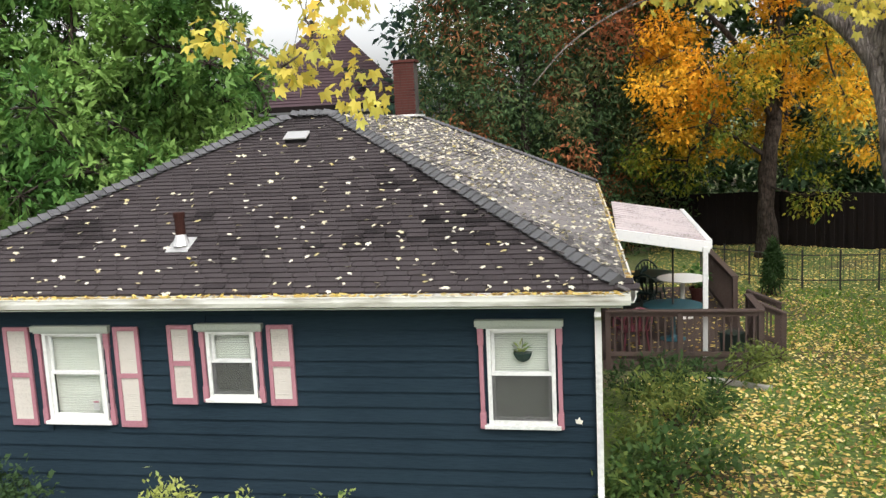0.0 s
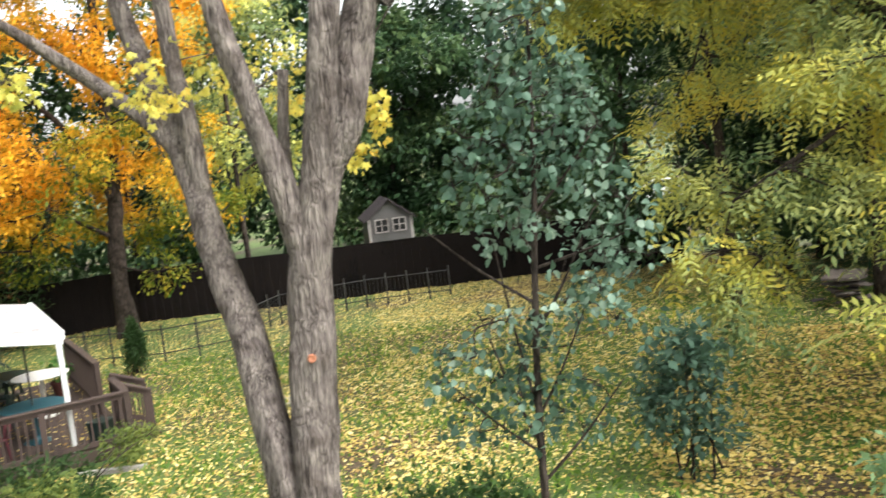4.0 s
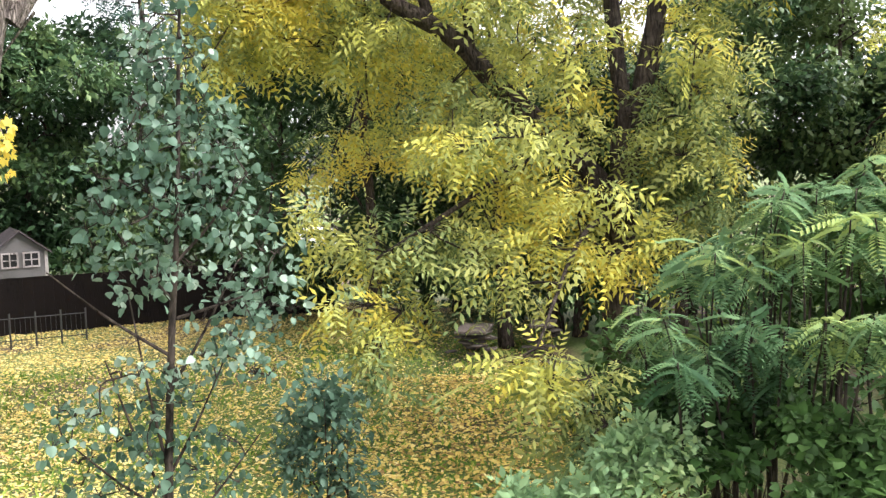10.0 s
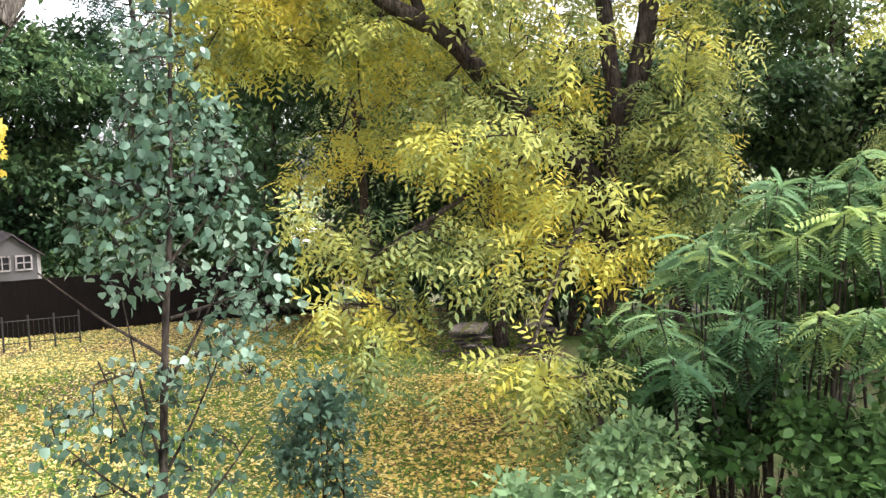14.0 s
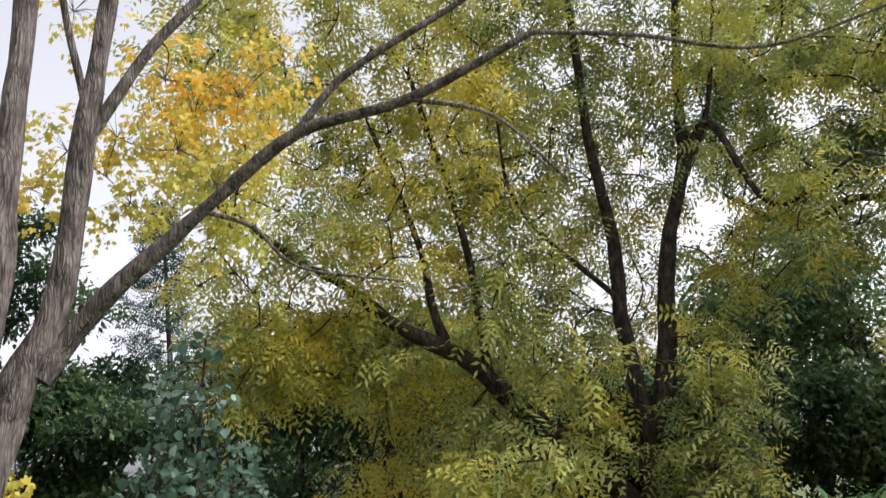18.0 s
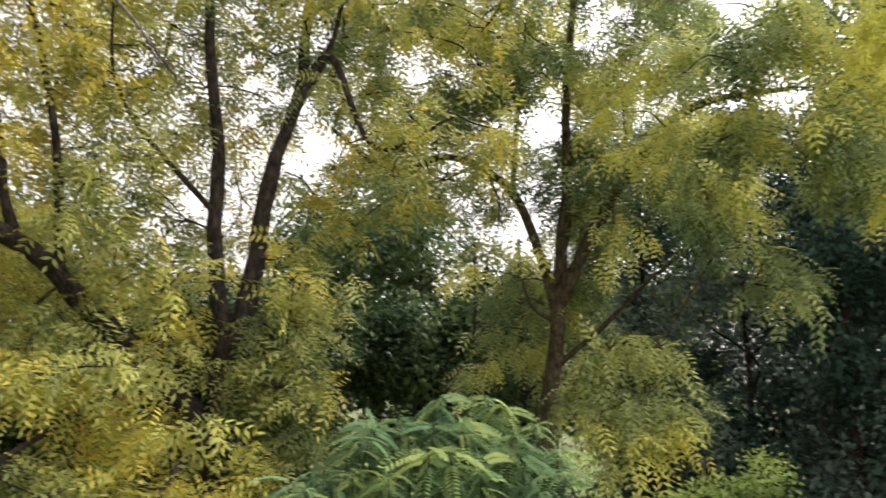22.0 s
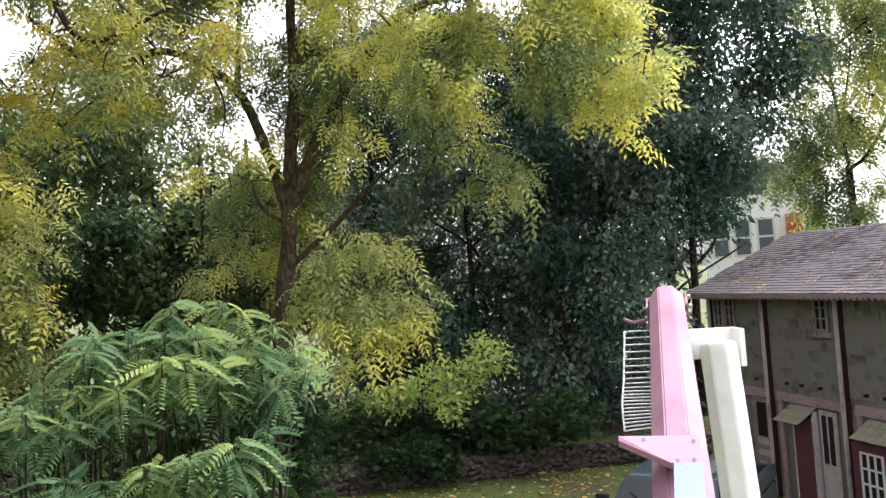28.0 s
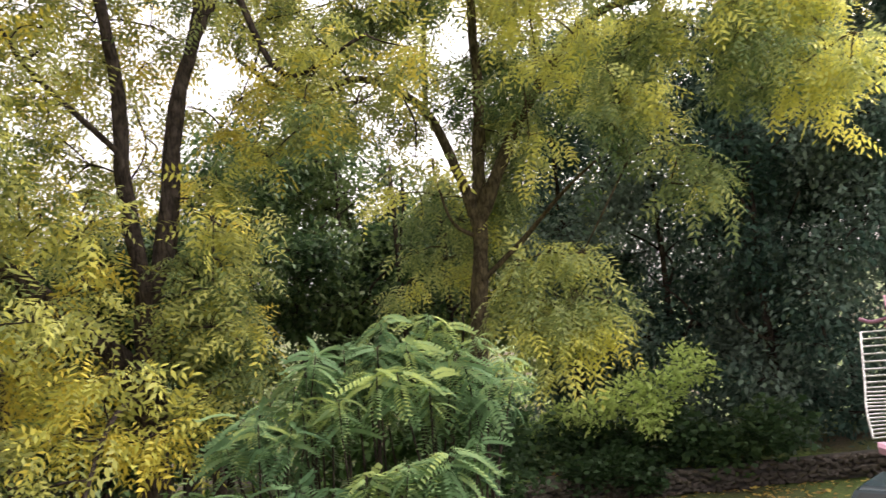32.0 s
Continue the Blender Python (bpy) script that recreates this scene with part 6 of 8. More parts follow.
mb += [blob(30, 8, 0.42, 0.45), blob(34, 8, 0.36, 0.45), blob(37, 8, 0.43, 0.5), blob(39.5, 8, 0.385, 0.45), blob(36, 8, 0.52, 0.5), blob(41, 8, 0.50, 0.45), blob(30, 8, 0.60, 0.5, None, 0.5, -0.4), blob(44, 8, 0.55, 0.5, None, 0.6, -0.3), blob(33, 8, 0.70, 0.5, None, 0.4, -0.4), blob(42.5, 8, 0.42, 0.4, None, 0.8), blob(38, 8.2, 0.47, 0.5), blob(33, 8.2, 0.44, 0.4), blob(40.5, 8.2, 0.33, 0.4), blob(28, 8.2, 0.37, 0.4)]
mb = [b[:6] + (b[6] * (0.34 if b[0] < -0.5 else 1.0), b[7]) for b in mb[:17]] + [b[:6] + (b[6] * 1.35, b[7] * 0.4 + 0.1) for b in mb[17:]]
tree("maple_tree", "grey-barked maple with two leaning stems and yellow leaves", "tree", M0,
     [(S3((20.4, 7.2, -0.67), (20.8, 7.2, -0.45), (21.8, 7.25, -0.25), (22.6, 7.3, -0.13), (24.0, 7.35, -0.03), (25.8, 7.35, 0.024), (27.1, 7.4, 0.104), (28.4, 7.4, 0.178), (29.6, 7.4, 0.226), (30.3, 7.4, 0.30), (31.1, 7.3, 0.45), (32.0, 7.3, 0.58), (33.0, 7.2, 0.72)), 0.215, 0.07),
      (S3((20.3, 7.15, -0.55), (19.3, 7.25, -0.39), (18.0, 7.6, -0.20), (16.7, 7.9, -0.085), (15.6, 8.2, 0.02), (14.4, 8.4, 0.10), (13.0, 8.6, 0.20), (11.4, 8.8, 0.45)), 0.185, 0.07),
      (S3((15.8, 8.2, 0.01), (13.3, 8.3, 0.065), (10.1, 8.3, 0.115), (6.4, 8.2, 0.165), (0.0, 7.4, 0.22), (-8.0, 6.2, 0.22), (-16.0, 5.0, 0.17)), 0.085, 0.018),
      (S3((16.5, 8.0, -0.05), (16.2, 8.1, 0.06), (15.7, 8.2, 0.16), (15.0, 8.3, 0.42)), 0.10, 0.06),
      (S3((22.4, 7.3, -0.12), (21.4, 7.25, -0.037), (20.1, 7.2, 0.066), (18.6, 7.2, 0.178), (17.6, 7.2, 0.4)), 0.125, 0.07),
      (S3((23.0, 7.3, -0.10), (24.3, 7.25, 0.027), (25.1, 7.2, 0.107), (25.8, 7.2, 0.181), (26.4, 7.2, 0.26), (26.7, 7.2, 0.45), (27.3, 7.2, 0.68)), 0.145, 0.085),
      (S3((22.0, 7.4, -0.10), (21.9, 7.6, 0.0), (22.5, 7.6, 0.095)), 0.06, 0.05),
      (S3((29.0, 7.4, 0.16), (30.5, 7.4, 0.20), (33.0, 7.2, 0.255), (36.0, 7.0, 0.308), (38.9, 6.8, 0.36), (45.2, 6.4, 0.458), (53.2, 6.1, 0.50), (62.8, 5.8, 0.575)), 0.10, 0.028),
      (S3((45.0, 6.4, 0.456), (49.0, 6.3, 0.54), (57.5, 6.2, 0.63), (64.0, 6.2, 0.70)), 0.035, 0.02),
      (S3((53.0, 6.1, 0.50), (59.2, 6.0, 0.467), (63.9, 5.9, 0.372)), 0.02, 0.008),
      (S3((38.6, 6.8, 0.356), (42.0, 6.8, 0.335), (45.0, 6.9, 0.285), (52.0, 7.1, 0.26)), 0.022, 0.008),
      (S3((31.0, 7.3, 0.43), (35.0, 7.2, 0.56), (39.2, 7.1, 0.665), (44.0, 7.0, 0.85)), 0.06, 0.03),
      (S3((31.2, 7.3, 0.47), (29.5, 7.2, 0.60), (28.6, 7.1, 0.72)), 0.04, 0.02),
      (S3((5.8, 8.1, 0.168), (5.6, 7.6, 0.115), (1.0, 6.8, 0.09), (-2.6, 6.1, 0.055), (-5.1, 6.0, 0.012)), 0.012, 0.004),
      (S3((62.8, 5.8, 0.575), (70.0, 5.8, 0.545), (78.1, 5.9, 0.491), (87.0, 6.0, 0.50)), 0.02, 0.008),
      (S3((30.5, 7.4, 0.17), (27.6, 7.7, 0.10)), 0.012, 0.006)],
     mb, YELLOW, BARK_GREY, leaf_maple(), 0.064, sprigs=24, per=9, spread=0.05, droop=0.9, seed=4, twig=0.0028, sides=12, flare=0.25, shell=0.15)
scar = thing("bark_scar", Matrix.Translation(sighted(21.85, 7.045, -0.236)) @ Matrix.Rotation(radians(-22), 4, "Z"), "orange pruning scar on the maple's bark", "scar")
part("scar", lathe([(0.036, -0.03), (0.036, 0.0), (0.028, 0.010), (0.008, 0.004)], 12), CUT_WOOD, scar)
scar.rotation_euler = Euler((radians(90), 0, radians(-22)))

# young tree with silvery leaves
sb = []
rs = random.Random(8)
# rise over the eye's level, reach to either side in degrees, tufts
for s, lo, hi, n in ((0.185, -1.0, 1.2, 3), (0.155, -2.2, 1.8, 5), (0.12, -2.4, 2.4, 6), (0.085, -3.0, 3.0, 7), (0.05, -3.4, 4.2, 8), (0.02, -4.2, 5.6, 9), (-0.015, -6.8, 6.2, 11), (-0.05, -7.0, 6.8, 12),
                     (-0.085, -6.4, 8.2, 13), (-0.12, -5.5, 8.4, 11), (-0.155, 1.5, 7.6, 7), (-0.185, 2.0, 6.5, 5), (-0.22, -3.6, 6.4, 9), (-0.265, -7.5, 1.5, 10), (-0.30, -7.8, 4.0, 11), (-0.345, -6.5, 4.0, 10)):
    slim = 0.82 if s > -0.13 else 1.0
    for k in range(n):
        c = sighted(37.7 + 1.2 * s + slim * (lo + (hi - lo) * (k + rs.uniform(0.2, 0.8)) / n), 8.0 + rs.uniform(-0.45, 0.45), s + rs.uniform(-0.015, 0.015))
        r = rs.uniform(0.12, 0.22)
        sb.append((c.x, c.y, c.z, r, r, r * 0.75, rs.uniform(0.3, 0.7), rs.uniform(-0.25, 0.22)))
sap_limbs = [(S3((36.4, 8.0, -0.60), (36.6, 8.0, -0.36), (37.3, 8.0, -0.17), (37.9, 8.0, -0.06), (38.5, 8.0, 0.12), (38.8, 8.0, 0.20)), 0.045, 0.010)]
for b1, s1, b0, s0 in ((33.2, -0.20, 36.5, -0.37), (40.2, -0.22, 36.6, -0.34), (41.5, -0.10, 37.0, -0.24), (34.8, -0.13, 36.6, -0.33), (31.0, -0.29, 36.4, -0.38), (42.5, -0.3, 36.5, -0.42), (33.0, -0.02, 37.4, -0.14), (42.4, 0.0, 37.6, -0.10), (30.2, -0.10, 37.0, -0.20), (45.0, -0.12, 37.6, -0.16)):
    sap_limbs.append((S3((b0, 8.0, s0), ((b0 + b1) / 2, 8.0, s0 * 0.55 + s1 * 0.45), (b1, 8.0, s1)), 0.018, 0.006))
tree("young_tree", "young slender tree with silvery green round leaves", "tree", around(36.4, 8.0, 0), sap_limbs, sb, SILVER, BARK_DARK, HEART, 0.078,
     sprigs=13, per=3, spread=0.08, droop=0.55, seed=9, twig=0.0032, sides=7, shell=0.2, tumble=0.8, tone_scale=0.5)

# big walnut in the middle
W0 = around(66.3, 16.5, 0)
wb = []
W_SKY = [(71.5, 0.31, 0.9, 0.03), (79, 0.40, 1.6, 0.03), (79.5, 0.165, 5.0, 0.05), (73, 0.205, 1.8, 0.03), (34, 0.22, 4.0, 0.09), (45.5, 0.09, 3.6, 0.055)]
# the trunk and its great limb stand open to the yard
W_SKY += [(66.8, 0.03, 2.0, 0.10, 17.2), (66.2, 0.19, 1.7, 0.10, 17.2), (69.0, 0.18, 1.7, 0.10, 17.2), (63.5, 0.02, 2.0, 0.035, 16.8), (59.5, 0.09, 2.2, 0.04, 16.4), (55.5, 0.155, 2.2, 0.04, 16.2), (50.5, 0.21, 2.6, 0.03, 15.8), (46.0, 0.27, 2.6, 0.03, 15.6)]
for args, gap in (((36, 60, 0.20, 0.80, 13.5, 18, 205, 0.34, 0.62, 31, 0.28), -0.30), ((56, 86, 0.16, 0.80, 14.5, 20, 270, 0.34, 0.62, 32, 0.08), -0.32), ((47, 59, 0.0, 0.20, 16.8, 18.5, 26, 0.34, 0.6, 33, 0.3), None), ((39.5, 52, 0.115, 0.23, 14.5, 17.0, 42, 0.3, 0.5, 37, 0.2), None),
                  ((54, 71.5, -0.08, 0.20, 14.0, 17.0, 74, 0.34, 0.6, 34, 0.12), -0.25), ((46, 70, 0.12, 0.50, 18, 21, 60, 0.4, 0.8, 35, 0.25), None), ((69, 72.0, -0.06, 0.12, 14.5, 16.5, 20, 0.3, 0.5, 36, 0.12), None)):
    wb += blobs_between(*args, holes=W_SKY, gap=gap, flat=0.55)
# boughs that hang over the lawn
wb += [blob(*q) for q in ((47.6, 14, -0.06, 0.6, 0.4, 1.6, 0.04), (49.2, 13.8, -0.09, 0.7, 0.4, 1.9, 0.10), (51.5, 13.5, -0.095, 0.7, 0.4, 2.0, 0.18), (54.0, 13.2, -0.07, 0.7, 0.4, 2.2, 0.26), (56.4, 13.2, 0.02, 0.6, 0.4, 2.0, 0.3), (49.6, 13.2, -0.155, 0.7, 0.3, 2.0, 0.08), (52.0, 13.0, -0.165, 0.6, 0.28, 1.8, 0.12), (50.6, 12.6, -0.20, 0.5, 0.3, 1.5, 0.1), (50.3, 12.4, -0.235, 0.35, 0.3, 1.0, 0.2))]
wb += [blob(*q) for q in ((57.0, 13, -0.10, 0.6, 0.4, 1.8, 0.08), (60.2, 13, 0.035, 0.7, 0.4, 2.0, 0.3), (62.0, 13, -0.09, 0.7, 0.4, 2.0, 0.2), (64.4, 13, -0.03, 0.6, 0.4, 1.8, 0.28), (66.0, 13.4, -0.10, 0.6, 0.4, 1.6, 0.16), (68.5, 14, -0.08, 0.7, 0.45, 2.0, 0.06), (70.3, 14.4, 0.01, 0.8, 0.45, 2.2, 0.08), (72.2, 14.6, -0.01, 0.5, 0.4, 1.6, 0.05), (59.4, 12.6, -0.14, 0.5, 0.3, 1.2, 0.08))]
wb += [blob(*q) for q in ((62.2, 10.8, -0.225, 0.5, 0.2, 1.4, -0.15), (59.8, 10.9, -0.235, 0.35, 0.16, 1.0, -0.1), (64.4, 10.7, -0.245, 0.4, 0.2, 1.3, -0.2), (62.0, 10.5, -0.26, 0.4, 0.18, 1.2, -0.2), (64.6, 10.4, -0.285, 0.35, 0.22, 1.2, -0.22), (64.2, 10.2, -0.32, 0.3, 0.24, 1.1, -0.2), (65.6, 10.4, -0.30, 0.3, 0.24, 1.0, -0.1))]
tree("walnut_tree", "big old walnut with yellowing feathery leaves", "tree", W0,
     [(S3((66.3, 16.5, -0.30), (66.3, 16.5, -0.15), (66.6, 16.5, -0.04), (67.0, 16.5, 0.07)), 0.31, 0.25),
      (S3((66.8, 16.5, 0.03), (66.0, 16.4, 0.17), (66.0, 16.3, 0.29), (65.3, 16.0, 0.40), (65.0, 15.7, 0.60), (64, 15.5, 0.78)), 0.17, 0.05),
      (S3((67.0, 16.5, 0.04), (68.2, 16.5, 0.115), (69.5, 16.5, 0.256), (71.3, 16.4, 0.36), (71.7, 16.4, 0.45), (72.8, 16.3, 0.62)), 0.20, 0.07),
      (S3((66.5, 16.5, -0.06), (63.7, 16.3, 0.01), (58.6, 15.8, 0.094), (55.7, 15.5, 0.15), (51.2, 15.2, 0.197), (47.6, 15.0, 0.252), (45.1, 14.8, 0.278), (39.2, 14.5, 0.357)), 0.24, 0.05),
      (S3((54.5, 15.4, 0.165), (53.6, 15.4, 0.21), (52.8, 15.3, 0.30), (50.0, 15.2, 0.45)), 0.10, 0.04),
      (S3((57.0, 15.6, 0.12), (56.0, 15.4, 0.30), (53.0, 15.2, 0.52)), 0.10, 0.04),
      (S3((66.2, 16.4, 0.2), (60.0, 15.5, 0.33), (59.0, 15.0, 0.46)), 0.06, 0.02),
      (S3((71.4, 16.4, 0.36), (73.4, 16.2, 0.40), (76.4, 15.8, 0.29), (82.0, 15.0, 0.33)), 0.09, 0.03),
      (S3((71.0, 16.4, 0.33), (73.4, 16.2, 0.42), (75.0, 16.0, 0.56)), 0.07, 0.03),
      (S3((62.0, 16.2, 0.03), (57.0, 14.5, -0.03), (50.5, 13.2, -0.10)), 0.07, 0.02),
      (S3((66.4, 16.3, -0.05), (64.0, 13.5, -0.08), (61.0, 11.0, -0.21)), 0.07, 0.015)],
     wb, WALNUT, BARK_DARK, FR, 0.46, sprigs=7, per=5, reach=0.60, spread=0.06, droop=0.32, seed=11, twig=0.007, sides=10, flare=0.4, shell=0.1, tumble=0.5, radial=0.35, jitter=0.75, tone_scale=0.42)

# second tree of the same kind, further right
T_SKY = [(79.0, 0.195, 4.6, 0.035), (86.0, 0.195, 1.7, 0.038), (84.0, 0.235, 1.6, 0.028), (72.4, 0.22, 1.8, 0.06), (80.5, 0.18, 1.6, 0.025), (87.6, 0.03, 1.4, 0.10, 20.6), (88.5, 0.15, 1.3, 0.07, 20.6), (87.0, 0.19, 1.4, 0.03, 20.6), (85.3, 0.24, 1.6, 0.03, 20.2), (90.8, 0.185, 1.3, 0.04, 20.4), (89.3, 0.30, 1.2, 0.10, 20.4)]
tb = blobs_between(73, 100, 0.19, 0.55, 17, 21.5, 240, 0.36, 0.66, 41, 0.10, holes=T_SKY, gap=-0.16, flat=0.6) + blobs_between(97, 112.5, 0.20, 0.46, 15.5, 18, 130, 0.30, 0.52, 42, 0.16, gap=-0.14, flat=0.6)
tb += blobs_between(83.5, 89, 0.02, 0.16, 20.5, 22, 16, 0.4, 0.7, 43, 0.1) + blobs_between(88, 92, 0.10, 0.30, 20.6, 22, 26, 0.35, 0.6, 44, 0.0) + blobs_between(84, 99, 0.34, 0.62, 17.5, 21, 60, 0.4, 0.7, 45, 0.1, flat=0.6)
# a drooping bough before the trunk, then hanging sprays
tb += [blob(*q) for q in ((92.6, 16, 0.055, 0.45, 0.3, 1.8, 0.10), (90.6, 16, 0.045, 0.4, 0.3, 1.5, 0.02), (94.8, 16, 0.05, 0.4, 0.25, 1.5, 0.14), (89.4, 16, 0.015, 0.35, 0.35, 1.4, 0.06), (91.6, 15.8, 0.0, 0.5, 0.4, 2.1, 0.15), (94.2, 15.8, 0.0, 0.45, 0.4, 2.1, 0.16), (96.0, 15.9, -0.01, 0.22, 0.45, 1.2, 0.12), (90.6, 15.6, -0.035, 0.4, 0.3, 1.4, 0.15), (93.0, 15.6, -0.04, 0.45, 0.35, 1.8, 0.20), (95.4, 15.7, -0.04, 0.28, 0.35, 1.1, 0.18), (92.2, 15.5, -0.07, 0.28, 0.22, 0.8, 0.22))]
tb += [blob(*q) for q in ((97.6, 16, 0.19, 0.5, 0.6, 1.35, 0.16), (98.4, 16, 0.15, 0.35, 0.4, 0.75, 0.21), (101.6, 16, 0.15, 0.6, 0.5, 1.42, 0.28), (102.4, 16, 0.11, 0.5, 0.4, 1.12, 0.31), (100.8, 16, 0.115, 0.35, 0.35, 0.75, 0.28), (103.2, 16, 0.13, 0.4, 0.5, 0.9, 0.31), (109.6, 16.5, 0.18, 0.5, 0.5, 1.2, 0.08), (111.6, 16.5, 0.215, 0.4, 0.3, 0.8, -0.05), (92.2, 18, 0.19, 0.5, 0.4, 1.05, 0.28))]
tree("walnut_tree", "tall walnut with drooping yellow-green feathery leaves", "tree", around(87.0, 20, ground_z(20, 1)),
     [(S3((87.0, 20, -0.215), (87.2, 20, -0.09), (88.2, 20, 0.06), (88.6, 20, 0.14), (89.2, 20, 0.24), (89.4, 20, 0.36), (90.5, 19.8, 0.52)), 0.24, 0.07),
      (S3((88.3, 20, 0.09), (87.4, 19.8, 0.15), (85.5, 19.4, 0.234), (81.5, 18.8, 0.278), (77.5, 18.2, 0.26), (73.5, 17.6, 0.31)), 0.14, 0.04),
      (S3((88.4, 20, 0.10), (90.8, 19.8, 0.181), (93.2, 19.5, 0.246), (97.5, 18.8, 0.32), (104, 18, 0.33)), 0.18, 0.05),
      (S3((88.2, 20, 0.03), (91.0, 19.6, 0.07), (94.0, 19.0, 0.12), (97.0, 18.2, 0.16)), 0.075, 0.02),
      (S3((85.6, 19.4, 0.23), (86.0, 19.3, 0.32), (86.8, 19.0, 0.44)), 0.07, 0.03),
      (S3((88.1, 20, 0.08), (86.6, 19.8, 0.10), (85.8, 19.6, 0.15)), 0.06, 0.02)],
     tb, WALNUT_G, BARK_OLIVE, FR, 0.43, sprigs=7, per=7, reach=0.60, spread=0.06, droop=0.6, seed=12, twig=0.007, sides=10, shell=0.1, tumble=0.4, radial=0.35, jitter=0.7, tone_scale=0.55)

# sumac thicket: each stem ends in a rosette of long drooping fronds
def sumac():
    rng = np.random.default_rng(13)
    base = around(78, 9.6, 0)
    root = thing("sumac_thicket", Matrix.Translation(base), "blue-green sumac with long feathery leaves", "tree")
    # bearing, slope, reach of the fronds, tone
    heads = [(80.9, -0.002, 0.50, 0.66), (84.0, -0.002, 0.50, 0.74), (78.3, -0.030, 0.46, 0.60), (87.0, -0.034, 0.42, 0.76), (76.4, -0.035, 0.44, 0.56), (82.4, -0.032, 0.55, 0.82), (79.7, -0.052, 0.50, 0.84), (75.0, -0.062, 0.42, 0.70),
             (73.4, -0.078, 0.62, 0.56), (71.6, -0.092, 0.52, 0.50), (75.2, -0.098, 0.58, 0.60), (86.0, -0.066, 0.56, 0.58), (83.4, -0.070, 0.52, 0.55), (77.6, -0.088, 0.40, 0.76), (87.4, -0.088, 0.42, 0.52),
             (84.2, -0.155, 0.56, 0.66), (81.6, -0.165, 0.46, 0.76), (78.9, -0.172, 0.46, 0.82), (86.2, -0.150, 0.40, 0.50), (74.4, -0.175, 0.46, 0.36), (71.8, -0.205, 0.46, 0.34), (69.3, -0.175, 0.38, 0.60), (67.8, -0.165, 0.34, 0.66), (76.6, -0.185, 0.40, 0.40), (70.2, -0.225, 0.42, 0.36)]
    roots = [around(b, d, 0) for b, d in ((73.4, 9.9), (76.2, 9.7), (79.5, 9.5), (82.6, 9.5), (85.0, 9.7))]
    pos, dirs, tone, size = [], [], [], []
    heads += [(b + rng.uniform(-1.8, 1.8), s - rng.uniform(-0.008, 0.04), long * rng.uniform(0.75, 1.0), hue + rng.uniform(-0.2, 0.2)) for b, s, long, hue in heads + heads[:15]]
    for b, s, long, hue in heads:
        d = 9.5 + 6.0 * (s + 0.09) + rng.uniform(-0.6, 0.7)
        tip = sighted(b, d, s)
        foot = min(roots, key=lambda q: abs(q.x * tip.y - q.y * tip.x) + rng.uniform(0, 6)) + Vector((rng.normal(0, 0.1), rng.normal(0, 0.1), 0))
        foot.z = ground_z(foot.x, foot.y) - 0.05
        w = Wood()
        mid = foot.lerp(tip, 0.55) + Vector((rng.normal(0, 0.12), rng.normal(0, 0.12), 0.25))
        w.branch([foot, mid, tip], 0.024, 0.007, 7, 5, 0.06)
        me = w.mesh("stem")
        me.transform(Matrix.Translation(-base))
        put("stem", me, BARK_DARK, root, smooth=True)
        grow = (tip - mid).normalized()
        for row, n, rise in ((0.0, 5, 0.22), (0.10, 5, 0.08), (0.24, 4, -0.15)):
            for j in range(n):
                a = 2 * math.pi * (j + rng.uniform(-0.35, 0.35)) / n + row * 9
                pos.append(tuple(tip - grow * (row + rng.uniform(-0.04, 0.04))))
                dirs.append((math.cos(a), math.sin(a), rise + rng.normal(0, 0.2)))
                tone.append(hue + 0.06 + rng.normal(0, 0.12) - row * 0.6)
                size.append(long * rng.uniform(0.52, 0.86))
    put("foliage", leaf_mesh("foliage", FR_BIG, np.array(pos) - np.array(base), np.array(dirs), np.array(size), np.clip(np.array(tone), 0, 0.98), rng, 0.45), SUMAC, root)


sumac()

# orange maple by the fence
before_far = set(bpy.data.objects)
ob_ = blobs_between(3, 17.5, -0.06, 0.34, 25.5, 30.5, 130, 0.5, 0.95, 51, 0.05, 1.6, gap=-0.3, flat=0.5)
ob_ += [blob(5.5, 28, -0.075, 0.9, 0.7, 0.8, -0.5), blob(13.3, 27, -0.10, 0.8, 0.8, 0.8, -0.45), blob(7, 27, -0.02, 1.2, 0.9, 1, -0.4), blob(16.5, 27, -0.05, 1.0, 0.6, 1, 0.2), blob(4, 27.5, 0.05, 1.2, 1.0, 1, 0.4), blob(6.5, 27, 0.04, 1.0, 0.8, 1, 0.5)]
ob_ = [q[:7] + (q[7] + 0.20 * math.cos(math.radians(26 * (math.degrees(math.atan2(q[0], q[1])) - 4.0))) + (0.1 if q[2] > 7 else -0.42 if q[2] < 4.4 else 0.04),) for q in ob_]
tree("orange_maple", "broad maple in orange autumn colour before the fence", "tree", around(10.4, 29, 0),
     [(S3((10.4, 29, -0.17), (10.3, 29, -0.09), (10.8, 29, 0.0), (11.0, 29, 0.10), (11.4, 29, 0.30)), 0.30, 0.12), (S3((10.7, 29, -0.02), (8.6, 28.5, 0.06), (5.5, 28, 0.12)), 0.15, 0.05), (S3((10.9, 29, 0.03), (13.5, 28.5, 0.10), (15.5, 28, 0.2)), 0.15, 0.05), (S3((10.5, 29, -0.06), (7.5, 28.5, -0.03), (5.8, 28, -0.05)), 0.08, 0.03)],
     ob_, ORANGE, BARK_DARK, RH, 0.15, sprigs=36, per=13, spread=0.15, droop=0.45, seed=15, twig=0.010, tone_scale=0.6)

